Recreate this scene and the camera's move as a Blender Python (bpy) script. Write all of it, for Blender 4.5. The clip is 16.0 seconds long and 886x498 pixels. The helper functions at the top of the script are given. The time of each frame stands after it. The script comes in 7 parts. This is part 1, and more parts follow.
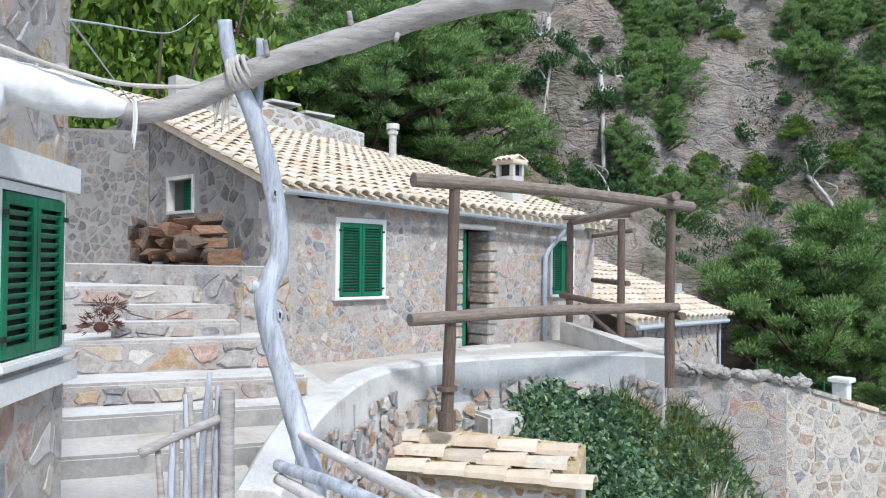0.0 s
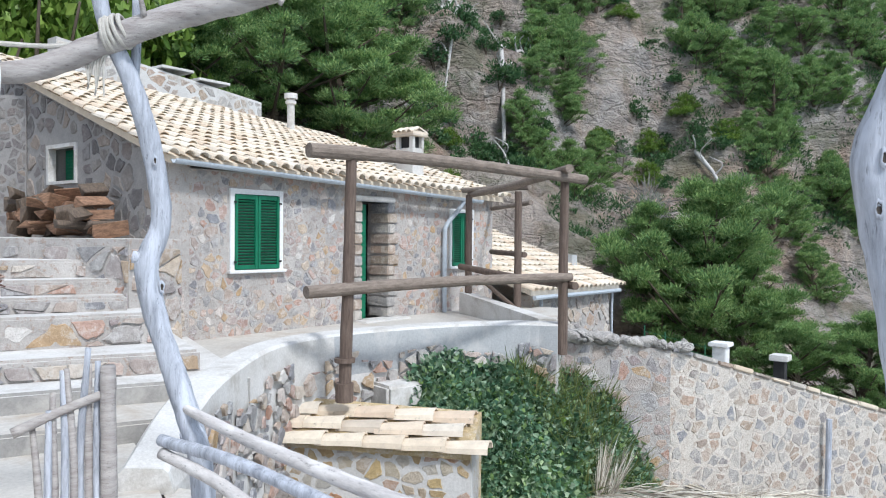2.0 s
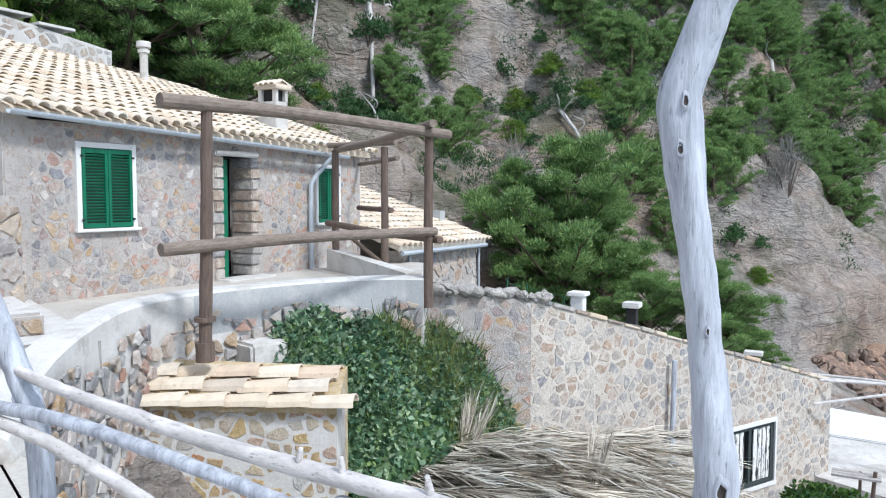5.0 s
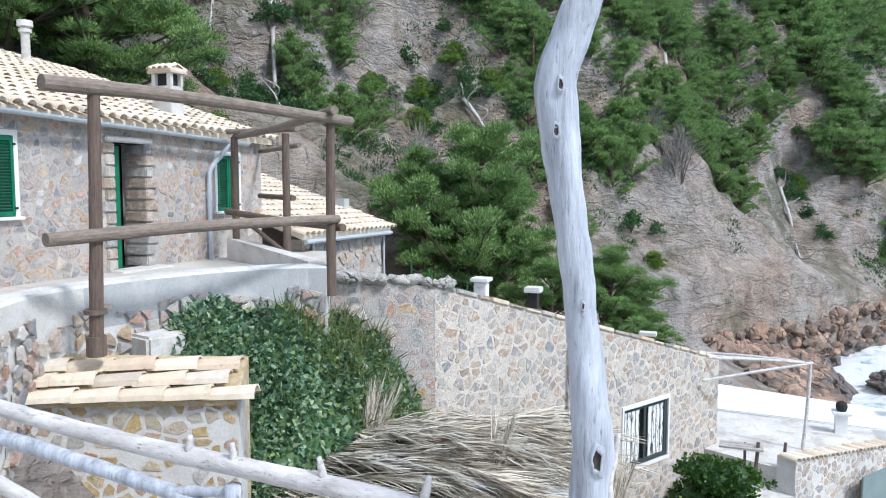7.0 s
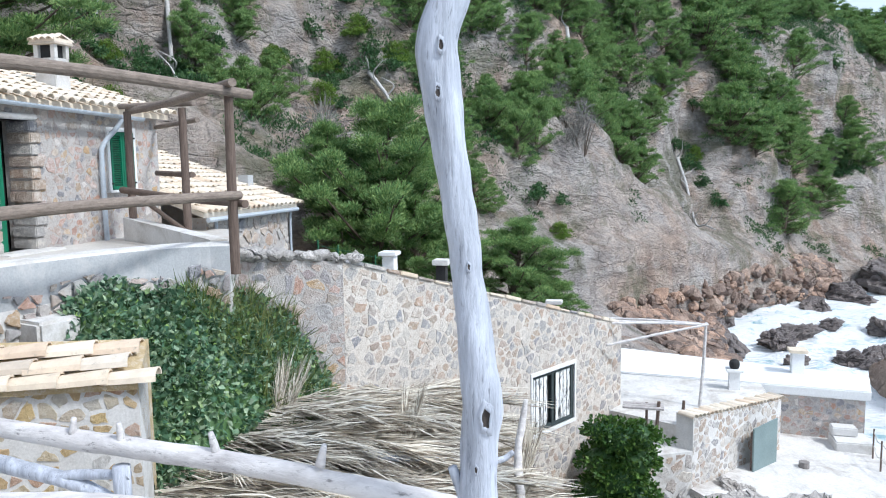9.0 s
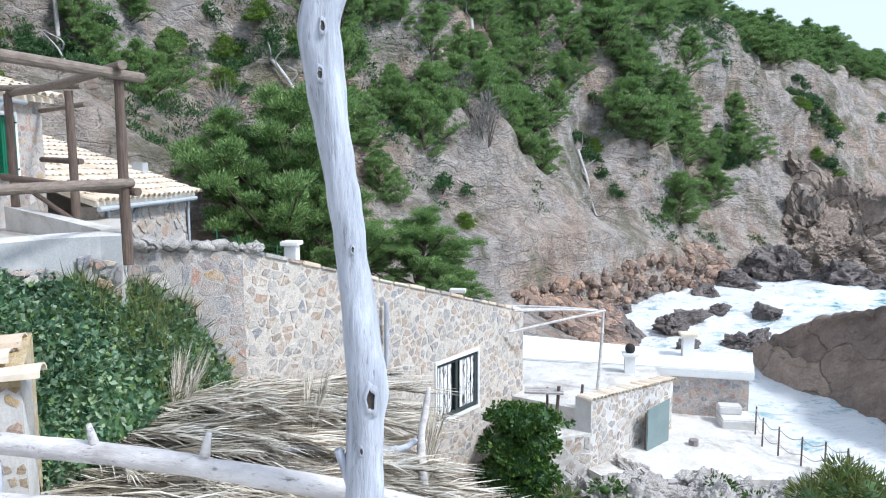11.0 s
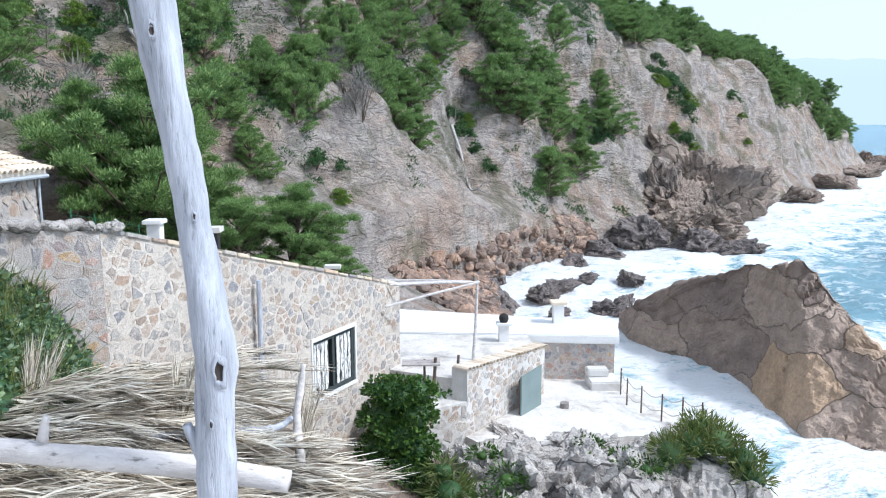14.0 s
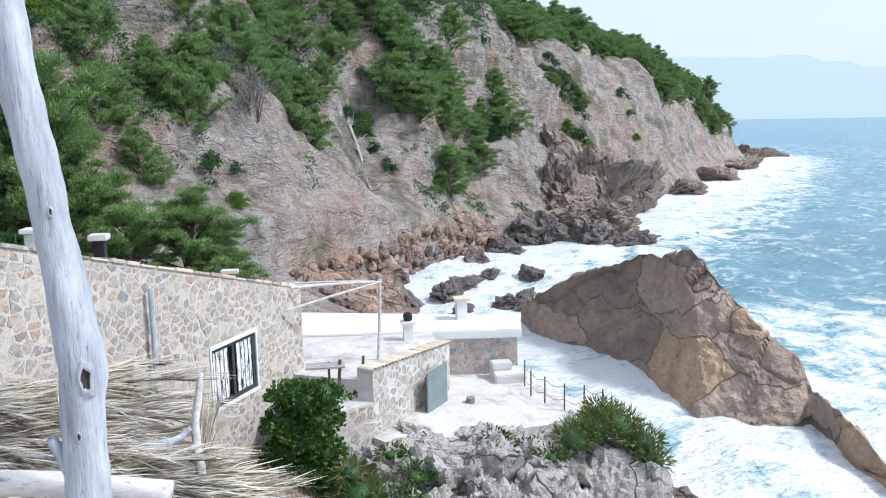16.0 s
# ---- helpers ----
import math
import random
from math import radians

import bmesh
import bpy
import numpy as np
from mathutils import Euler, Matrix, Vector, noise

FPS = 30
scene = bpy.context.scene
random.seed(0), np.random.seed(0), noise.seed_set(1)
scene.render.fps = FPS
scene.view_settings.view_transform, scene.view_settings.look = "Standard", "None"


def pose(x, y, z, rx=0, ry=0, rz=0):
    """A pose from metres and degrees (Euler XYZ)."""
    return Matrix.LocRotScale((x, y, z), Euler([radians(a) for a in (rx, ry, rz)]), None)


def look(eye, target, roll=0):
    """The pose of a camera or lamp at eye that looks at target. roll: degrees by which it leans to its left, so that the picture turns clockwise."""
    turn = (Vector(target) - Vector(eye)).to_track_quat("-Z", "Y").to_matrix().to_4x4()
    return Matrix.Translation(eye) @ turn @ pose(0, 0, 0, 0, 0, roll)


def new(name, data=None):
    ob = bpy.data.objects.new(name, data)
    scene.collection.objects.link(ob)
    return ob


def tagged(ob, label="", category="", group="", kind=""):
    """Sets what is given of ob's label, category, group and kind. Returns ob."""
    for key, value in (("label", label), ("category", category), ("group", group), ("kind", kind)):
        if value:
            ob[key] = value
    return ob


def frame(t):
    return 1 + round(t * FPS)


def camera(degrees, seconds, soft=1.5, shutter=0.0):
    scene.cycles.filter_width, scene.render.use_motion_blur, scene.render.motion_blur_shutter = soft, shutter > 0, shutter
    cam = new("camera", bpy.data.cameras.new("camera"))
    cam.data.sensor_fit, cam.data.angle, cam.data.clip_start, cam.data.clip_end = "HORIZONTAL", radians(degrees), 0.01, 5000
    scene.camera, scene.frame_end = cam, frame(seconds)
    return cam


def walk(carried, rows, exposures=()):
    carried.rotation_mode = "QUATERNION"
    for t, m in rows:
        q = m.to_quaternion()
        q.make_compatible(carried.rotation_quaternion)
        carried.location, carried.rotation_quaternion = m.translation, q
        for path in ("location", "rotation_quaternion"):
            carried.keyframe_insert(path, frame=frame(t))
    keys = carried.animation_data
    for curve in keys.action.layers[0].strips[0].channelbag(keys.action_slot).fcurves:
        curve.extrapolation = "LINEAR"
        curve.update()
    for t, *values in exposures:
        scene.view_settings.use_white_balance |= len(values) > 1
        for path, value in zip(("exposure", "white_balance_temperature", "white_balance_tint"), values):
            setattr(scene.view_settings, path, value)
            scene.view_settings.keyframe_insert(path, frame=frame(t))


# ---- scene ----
cam = camera(59.66, 16.0, soft=1.1)
# seconds, place in metres (z above the sea), turn in degrees
PATH = [
    (0, -0.0, 0.0, 11.0001, 91.047, -0.627, 44.989),
    (0.5, 0.0075, 0.0065, 10.9986, 90.735, -0.895, 43.204),
    (1, 0.018, 0.0215, 10.9886, 90.324, -0.712, 41.367),
    (1.5, 0.036, 0.0391, 10.9843, 89.649, -0.44, 39.6),
    (2, 0.0601, 0.0454, 10.98, 89.134, -0.446, 37.864),
    (2.5, 0.0778, 0.0545, 10.9754, 88.623, -0.54, 36.627),
    (3, 0.0827, 0.0756, 10.9676, 87.9, -0.508, 35.006),
    (3.5, 0.0995, 0.088, 10.9589, 87.237, -0.408, 33.368),
    (4, 0.1171, 0.0933, 10.9517, 86.747, -0.359, 31.752),
    (6.5, 0.205, 0.1028, 10.9222, 85.426, 0.106, 23.303),
    (7, 0.216, 0.1006, 10.9183, 85.23, -0.005, 21.557),
    (7.5, 0.2267, 0.1101, 10.9098, 84.916, 0.107, 19.932),
    (8, 0.2427, 0.1215, 10.8988, 84.194, 0.694, 18.237),
    (8.5, 0.2594, 0.1287, 10.8916, 83.674, 0.638, 16.592),
    (9, 0.2737, 0.1294, 10.887, 83.358, 0.806, 14.872),
    (11.5, 0.3462, 0.1226, 10.8643, 82.387, 0.235, 6.415),
    (12, 0.3593, 0.1151, 10.8599, 82.018, 0.432, 4.958),
    (12.5, 0.3735, 0.12, 10.8548, 81.548, 0.275, 3.605),
    (13, 0.3833, 0.1261, 10.8514, 81.156, 0.029, 2.127),
    (13.5, 0.3881, 0.1303, 10.8453, 80.95, -0.076, 0.631),
    (14, 0.4011, 0.1394, 10.8366, 80.769, 0.21, -1.148),
    (14.5, 0.4148, 0.1603, 10.8255, 80.92, 0.468, -2.986),
    (15, 0.4297, 0.1708, 10.8159, 80.859, 0.943, -5.221),
    (15.5, 0.4379, 0.1783, 10.8062, 80.799, 0.997, -6.953),
    (16, 0.4484, 0.1859, 10.7977, 80.689, 1.054, -8.557),
]
walk(cam, [(t, pose(x, y, z, rx, ry, rz)) for t, x, y, z, rx, ry, rz in PATH],
     [(0, -0.09, 6120, 9), (4, -0.06, 6060, 9), (9, 0.08, 5980, 9), (14, 0.12, 6000, 10), (16, 0.0, 6100, 10)])

import bmesh
import random
from math import cos, sin, pi, atan2
from mathutils import noise

# ---------------------------------------------------------------- sky and sun: bright, thinly overcast
world = bpy.data.worlds.new("sky")
scene.world = world
world.use_nodes = True
_n = world.node_tree.nodes
_sky = _n.new("ShaderNodeTexSky")
_sky.sky_type = "NISHITA"
_sky.sun_disc = False
_sky.sun_elevation = radians(48)
_sky.sun_rotation = radians(108)
_sky.air_density, _sky.dust_density, _sky.ozone_density = 1.0, 3.0, 1.0
_haze = _n.new("ShaderNodeMix")
_haze.data_type = "RGBA"
_haze.inputs["Factor"].default_value = 0.6
_haze.inputs["B"].default_value = (8.5, 9.6, 11.2, 1)
world.node_tree.links.new(_sky.outputs[0], _haze.inputs["A"])
world.node_tree.links.new(_haze.outputs["Result"], _n["Background"].inputs["Color"])
_n["Background"].inputs["Strength"].default_value = 0.132
_s = bpy.data.lights.new("sun", "SUN")
_s.energy, _s.angle, _s.color = 3.2, radians(8), (1.0, 0.985, 0.96)
sun = new("sun", _s)
sun.matrix_world = look((30, -30, 50), (30 - sin(radians(108)) * cos(radians(48)), -30 - cos(radians(108)) * cos(radians(48)), 50 - sin(radians(48))))

# ---------------------------------------------------------------- helpers
rng = random.Random(7)


def fbm(p, scale=1.0, octaves=4):
    return noise.fractal(Vector(p) * scale, 1.0, 2.0, octaves)


def link(name, bm, material, smooth=False):
    me = bpy.data.meshes.new(name)
    bm.to_mesh(me)
    bm.free()
    for m in material if isinstance(material, (list, tuple)) else [material]:
        me.materials.append(m)
    if smooth:
        me.polygons.foreach_set("use_smooth", [True] * len(me.polygons))
    return new(name, me)


def part(name, bm, material, parent, label="", smooth=False):
    """A bmesh as one mesh object under a thing or a part."""
    ob = link(name, bm, material, smooth)
    ob.parent = parent
    if label:
        tagged(ob, label)
    return ob


def raw(name, verts, faces, material, parent=None, smooth=False):
    me = bpy.data.meshes.new(name)
    me.from_pydata(verts, [], faces)
    me.materials.append(material)
    if smooth:
        me.polygons.foreach_set("use_smooth", [True] * len(me.polygons))
    ob = new(name, me)
    ob.parent = parent
    return ob


def placed(ob):
    """The pose of an object in the world, through its parents."""
    m = ob.matrix_basis.copy()
    while ob.parent:
        ob = ob.parent
        m = ob.matrix_basis @ m
    return m


def thing(name, place, label, category, group="", kind="", rz=0.0):
    ob = new(name)
    ob.empty_display_size = 0.1
    ob.matrix_basis = pose(*place, 0, 0, rz)
    return tagged(ob, label, category, group, kind)


def box(bm, x0, y0, z0, x1, y1, z1, bevel=0.0):
    vs = [bm.verts.new(p) for p in ((x0, y0, z0), (x1, y0, z0), (x1, y1, z0), (x0, y1, z0), (x0, y0, z1), (x1, y0, z1), (x1, y1, z1), (x0, y1, z1))]
    fs = [bm.faces.new([vs[i] for i in f]) for f in ((3, 2, 1, 0), (4, 5, 6, 7), (0, 1, 5, 4), (1, 2, 6, 5), (2, 3, 7, 6), (3, 0, 4, 7))]
    if bevel:
        es = list({e for f in fs for e in f.edges})
        bmesh.ops.bevel(bm, geom=es, offset=bevel, segments=2, affect="EDGES", clamp_overlap=True)
    return vs


def boxed(*a, bevel=0.0):
    bm = bmesh.new()
    box(bm, *a, bevel=bevel)
    return bm


def prism(bm, outline, z0, z1):
    """An upright prism over a plan outline (counter-clockwise); z0 and z1 are numbers or lists."""
    n = len(outline)
    lo = z0 if isinstance(z0, (list, tuple)) else [z0] * n
    hi = z1 if isinstance(z1, (list, tuple)) else [z1] * n
    a = [bm.verts.new((x, y, z)) for (x, y), z in zip(outline, lo)]
    b = [bm.verts.new((x, y, z)) for (x, y), z in zip(outline, hi)]
    bm.faces.new(list(reversed(a)))
    bm.faces.new(b)
    for i in range(n):
        bm.faces.new((a[i], a[(i + 1) % n], b[(i + 1) % n], b[i]))


def spline(points, n):
    """n points on a smooth curve through the points (x, y, z, r)."""
    p = [np.array(q, float) for q in points]
    p = [2 * p[0] - p[1]] + p + [2 * p[-1] - p[-2]]
    out = []
    m = len(p) - 3
    for k in range(n):
        u = k / (n - 1) * m
        i = min(int(u), m - 1)
        t = u - i
        a, b, c, d = p[i:i + 4]
        out.append(0.5 * (2 * b + (c - a) * t + (2 * a - 5 * b + 4 * c - d) * t * t + (3 * b - a - 3 * c + d) * t ** 3))
    return out


def tube(bm, points, sides=12, steps=0, rough=0.0, seed=0, uneven=0.0):
    """A round limb along points (x, y, z, radius), with closed ends, lumps and fine ridges."""
    pts = spline(points, steps or max(2, len(points) * 4)) if len(points) > 2 or steps else [np.array(q, float) for q in points]
    rings = []
    side = None
    for i, q in enumerate(pts):
        d = Vector(pts[min(i + 1, len(pts) - 1)][:3]) - Vector(pts[max(i - 1, 0)][:3])
        d.normalize()
        if side is None:
            side = d.orthogonal().normalized()
        side = (side - d * side.dot(d)).normalized()
        up = d.cross(side)
        ring = []
        for k in range(sides):
            a = 2 * pi * k / sides
            o = side * cos(a) + up * sin(a)
            r = q[3]
            if rough:
                pp = Vector(q[:3]) + o * r
                r *= 1 + rough * noise.noise(pp * 14 + Vector((seed, 0, 0))) + 0.6 * rough * noise.noise(pp * 5 + Vector((0, seed, 0)))
            if uneven:
                r *= 1 + uneven * sin(3 * a + seed + i * 0.35)
            ring.append(bm.verts.new(Vector(q[:3]) + o * r))
        rings.append(ring)
    for a, b in zip(rings, rings[1:]):
        for k in range(sides):
            bm.faces.new((a[k], a[(k + 1) % sides], b[(k + 1) % sides], b[k]))
    bm.faces.new(list(reversed(rings[0])))
    bm.faces.new(rings[-1])


def tubed(points, **k):
    bm = bmesh.new()
    tube(bm, points, **k)
    return bm

# ---------------------------------------------------------------- materials


class Mat:
    """A node material under construction."""

    def __init__(self, name, rough=0.8, metal=0.0, spec=0.4):
        self.m = bpy.data.materials.new(name)
        self.m.use_nodes = True
        self.t = self.m.node_tree
        self.b = self.t.nodes["Principled BSDF"]
        self.b.inputs["Roughness"].default_value = rough
        self.b.inputs["Metallic"].default_value = metal
        self.b.inputs["Specular IOR Level"].default_value = spec
        self.co = self.t.nodes.new("ShaderNodeTexCoord").outputs["Object"]

    def node(self, kind, ins=(), operation="", use_clamp=False, blend_type="", attribute_name=""):
        n = self.t.nodes.new(kind)
        if operation:
            n.operation = operation
            if use_clamp:
                n.use_clamp = True
        if blend_type:
            n.data_type, n.blend_type = "RGBA", blend_type
        if attribute_name:
            n.attribute_name = attribute_name
        for k, v in dict(ins).items():
            if hasattr(v, "is_output"):
                self.t.links.new(v, n.inputs[k])
            else:
                n.inputs[k].default_value = v
        return n

    def world(self):
        self.co = self.node("ShaderNodeNewGeometry").outputs["Position"]
        return self

    def stretch(self, s, turn=(0, 0, 0)):
        self.co = self.node("ShaderNodeMapping", {"Vector": self.co, "Scale": s, "Rotation": turn}).outputs[0]
        return self

    def noise(self, scale, detail=5, rough=0.6, distort=0.0):
        return self.node("ShaderNodeTexNoise", {"Vector": self.co, "Scale": scale, "Detail": detail, "Roughness": rough, "Distortion": distort}).outputs["Fac"]

    def cracks(self, scale, width=0.04, wobble=0.6):
        """Dark joints between blocks of rock: 1 in the joint, 0 elsewhere."""
        w = self.node("ShaderNodeTexNoise", {"Vector": self.co, "Scale": scale * 1.6, "Detail": 4.0}).outputs["Color"]
        p = self.node("ShaderNodeVectorMath", {0: self.co, 1: self.node("ShaderNodeVectorMath", {0: w, 1: (wobble / scale,) * 3}, operation="MULTIPLY").outputs[0]}, operation="ADD").outputs[0]
        v = self.node("ShaderNodeTexVoronoi", {"Vector": p, "Scale": scale})
        v.feature = "DISTANCE_TO_EDGE"
        return self.ramp(v.outputs["Distance"], [(0.0, (1, 1, 1)), (width, (0, 0, 0))])

    def ramp(self, fac, stops):
        n = self.node("ShaderNodeValToRGB", {"Fac": fac})
        e = n.color_ramp.elements
        while len(e) < len(stops):
            e.new(0.5)
        for q, (p, c) in zip(e, stops):
            q.position = p
            q.color = (*c, 1) if len(c) == 3 else c
        return n.outputs["Color"]

    def mix(self, fac, a, b, blend="MIX"):
        n = self.node("ShaderNodeMix", blend_type=blend)
        for k, v in ((0, fac), (6, a), (7, b)):
            if hasattr(v, "is_output"):
                self.t.links.new(v, n.inputs[k])
            else:
                n.inputs[k].default_value = (*v, 1) if isinstance(v, tuple) and len(v) == 3 else v
        return n.outputs[2]

    def math(self, op, a, b=0.0, clamp=False):
        n = self.node("ShaderNodeMath", operation=op, use_clamp=clamp)
        for k, v in ((0, a), (1, b)):
            if hasattr(v, "is_output"):
                self.t.links.new(v, n.inputs[k])
            else:
                n.inputs[k].default_value = v
        return n.outputs[0]

    def random(self):
        """A number for each object and each loose piece of it."""
        a = self.node("ShaderNodeObjectInfo").outputs["Random"]
        b = self.node("ShaderNodeNewGeometry").outputs["Random Per Island"]
        return self.math("FRACT", self.math("ADD", a, self.math("MULTIPLY", b, 7.31)))

    def color(self, c):
        self.t.links.new(c, self.b.inputs["Base Color"])
        return self

    def rough(self, r):
        self.t.links.new(r, self.b.inputs["Roughness"])
        return self

    def bump(self, h, strength=0.5, distance=0.01):
        n = self.node("ShaderNodeBump", {"Height": h, "Strength": strength, "Distance": distance})
        self.t.links.new(n.outputs[0], self.b.inputs["Normal"])
        return self


def speckled(name, c0, c1, scale=6.0, fine=60.0, rough=0.85, bump=0.4, dist=0.01, stain=None, stain_scale=1.2):
    m = Mat(name, rough).world()
    big = m.noise(scale, 6, 0.65)
    small = m.noise(fine, 4, 0.7)
    c = m.ramp(big, [(0.3, c0), (0.7, c1)])
    c = m.mix(0.35, c, m.ramp(small, [(0.3, tuple(v * 0.6 for v in c0)), (0.7, c1)]))
    if stain:
        s = m.noise(stain_scale, 6, 0.7, 0.6)
        c = m.mix(m.ramp(s, [(0.52, (0, 0, 0)), (0.68, (0.8, 0.8, 0.8))]), c, stain)
    return m.color(c).bump(m.math("ADD", big, m.math("MULTIPLY", small, 0.5)), bump, dist).m


def stone_mat(name, stops, rough=0.88, splash=0.6, wash=(0.60, 0.595, 0.58)):
    """Rubble stones: a tone for each stone, lime smeared over some of them, grain."""
    m = Mat(name, rough).world()
    c = m.ramp(m.random(), stops)
    g = m.noise(11, 7, 0.75)
    c = m.mix(0.55, c, m.ramp(g, [(0.25, (0.35, 0.33, 0.32)), (0.75, (1.25, 1.22, 1.18))]), "MULTIPLY")
    lime = m.ramp(m.noise(5.5, 8, 0.8), [(0.50, (0, 0, 0)), (0.62, (splash, splash, splash))])
    c = m.mix(lime, c, wash)
    f = m.noise(55, 4, 0.7)
    return m.color(c).bump(m.math("ADD", g, m.math("MULTIPLY", f, 0.4)), 0.9, 0.035).m


def mortar_mat(name, c0, c1, chip):
    """Hand-smeared lime mortar with chips of stone showing through."""
    m = Mat(name, 0.9).world()
    big = m.noise(2.5, 6, 0.65)
    mid = m.noise(13, 6, 0.7)
    fine = m.noise(60, 4, 0.7)
    c = m.ramp(big, [(0.32, c0), (0.68, c1)])
    c = m.mix(m.ramp(mid, [(0.54, (0, 0, 0)), (0.62, (0.75, 0.75, 0.75))]), c, chip)
    c = m.mix(0.3, c, m.ramp(fine, [(0.3, (0.55, 0.54, 0.53)), (0.7, (1.2, 1.2, 1.2))]), "MULTIPLY")
    return m.color(c).bump(m.math("ADD", mid, m.math("MULTIPLY", fine, 0.35)), 0.9, 0.03).m


RUBBLE = [(0.0, (0.27, 0.27, 0.29)), (0.13, (0.46, 0.45, 0.44)), (0.26, (0.56, 0.44, 0.36)), (0.4, (0.33, 0.34, 0.37)), (0.52, (0.52, 0.32, 0.24)), (0.64, (0.72, 0.70, 0.67)), (0.76, (0.54, 0.37, 0.20)), (0.88, (0.44, 0.43, 0.43)), (1.0, (0.58, 0.40, 0.33))]
YELLOW = [(0.0, (0.66, 0.42, 0.13)), (0.25, (0.56, 0.55, 0.52)), (0.5, (0.62, 0.47, 0.24)), (0.7, (0.50, 0.36, 0.20)), (0.85, (0.58, 0.57, 0.55)), (1.0, (0.55, 0.30, 0.16))]
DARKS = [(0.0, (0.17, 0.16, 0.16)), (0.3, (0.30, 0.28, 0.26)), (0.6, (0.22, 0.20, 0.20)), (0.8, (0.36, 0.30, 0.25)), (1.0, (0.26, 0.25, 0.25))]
PALE = [(0.0, (0.42, 0.41, 0.40)), (0.2, (0.56, 0.53, 0.49)), (0.4, (0.48, 0.38, 0.29)), (0.55, (0.33, 0.335, 0.36)), (0.7, (0.64, 0.60, 0.54)), (0.85, (0.52, 0.39, 0.30)), (1.0, (0.46, 0.44, 0.42))]
M_STONE = stone_mat("rubble_stone", RUBBLE)
M_YELLOW = stone_mat("ochre_stone", YELLOW, splash=0.5)
# dark stones; on the house's side wall the darkness is painted shade
M_DARKSTONE = stone_mat("dark_shade_stone", DARKS, splash=0.12)
M_PALE = stone_mat("pale_stone", PALE, splash=0.85, wash=(0.62, 0.575, 0.515))
M_CREAM = mortar_mat("cream_mortar", (0.56, 0.51, 0.45), (0.70, 0.65, 0.585), (0.44, 0.36, 0.29))
M_MORTAR = mortar_mat("lime_mortar", (0.40, 0.37, 0.345), (0.56, 0.53, 0.50), (0.38, 0.29, 0.235))
M_MORTAR_D = speckled("dark_shade_mortar", (0.24, 0.23, 0.22), (0.38, 0.36, 0.34), 3, 50)
M_LIME = speckled("limewash", (0.54, 0.52, 0.49), (0.74, 0.725, 0.70), 2.2, 40, stain=(0.36, 0.325, 0.28), dist=0.015)
M_CONCRETE = speckled("grey_concrete", (0.36, 0.37, 0.38), (0.52, 0.53, 0.53), 1.5, 40, stain=(0.6, 0.58, 0.55))
M_WHITE = speckled("white_paint", (0.76, 0.76, 0.75), (0.84, 0.84, 0.83), 2, 30, 0.6, 0.1)
M_PAVE = speckled("worn_pavement", (0.48, 0.45, 0.41), (0.64, 0.61, 0.56), 0.8, 25, stain=(0.40, 0.33, 0.26))
# near-black: for black parts, and for shade painted inside openings
M_DARK = speckled("dark_inside", (0.02, 0.02, 0.02), (0.03, 0.03, 0.03))
M_STEEL = speckled("zinc", (0.42, 0.47, 0.52), (0.52, 0.57, 0.62), 2, 20, 0.5, 0.1)
M_POST = speckled("metal_paint_green", (0.02, 0.10, 0.05), (0.03, 0.14, 0.07), 3, 20)


def green_mat():
    m = Mat("green_paint", 0.45).world()
    n = m.noise(4, 5, 0.6)
    c = m.ramp(n, [(0.3, (0.004, 0.115, 0.055)), (0.7, (0.008, 0.165, 0.085))])
    return m.color(c).rough(m.ramp(m.noise(20), [(0.3, (0.35, 0.35, 0.35)), (0.7, (0.6, 0.6, 0.6))])).bump(m.noise(40), 0.15, 0.004).m


M_GREEN = green_mat()


def tile_mat():
    m = Mat("clay_tile", 0.85).world()
    c = m.ramp(m.random(), [(0.0, (0.66, 0.56, 0.44)), (0.35, (0.76, 0.69, 0.58)), (0.55, (0.62, 0.49, 0.37)), (0.8, (0.80, 0.75, 0.66)), (1.0, (0.56, 0.49, 0.41))])
    g = m.noise(7, 6, 0.7)
    c = m.mix(0.5, c, m.ramp(g, [(0.25, (0.6, 0.55, 0.5)), (0.7, (1.15, 1.12, 1.05))]), "MULTIPLY")
    l = m.ramp(m.noise(16, 6, 0.75), [(0.58, (0, 0, 0)), (0.7, (0.7, 0.7, 0.7))])
    c = m.mix(l, c, (0.30, 0.27, 0.22))
    return m.color(c).bump(g, 0.4, 0.01).m


M_TILE = tile_mat()


def wood_mat(name, dark, light, along=(1, 1, 1), crack=0.6, rough=0.8, scale=1.0):
    m = Mat(name, rough).stretch(along)
    g = m.noise(9 * scale, 7, 0.7, 0.3)
    f = m.noise(38 * scale, 5, 0.7)
    c = m.ramp(g, [(0.28, dark), (0.62, light)])
    k = m.ramp(f, [(0.30, (crack, crack, crack)), (0.42, (0, 0, 0))])
    c = m.mix(k, c, tuple(v * 0.25 for v in dark))
    return m.color(c).bump(m.math("ADD", g, f), 0.5, 0.012).m


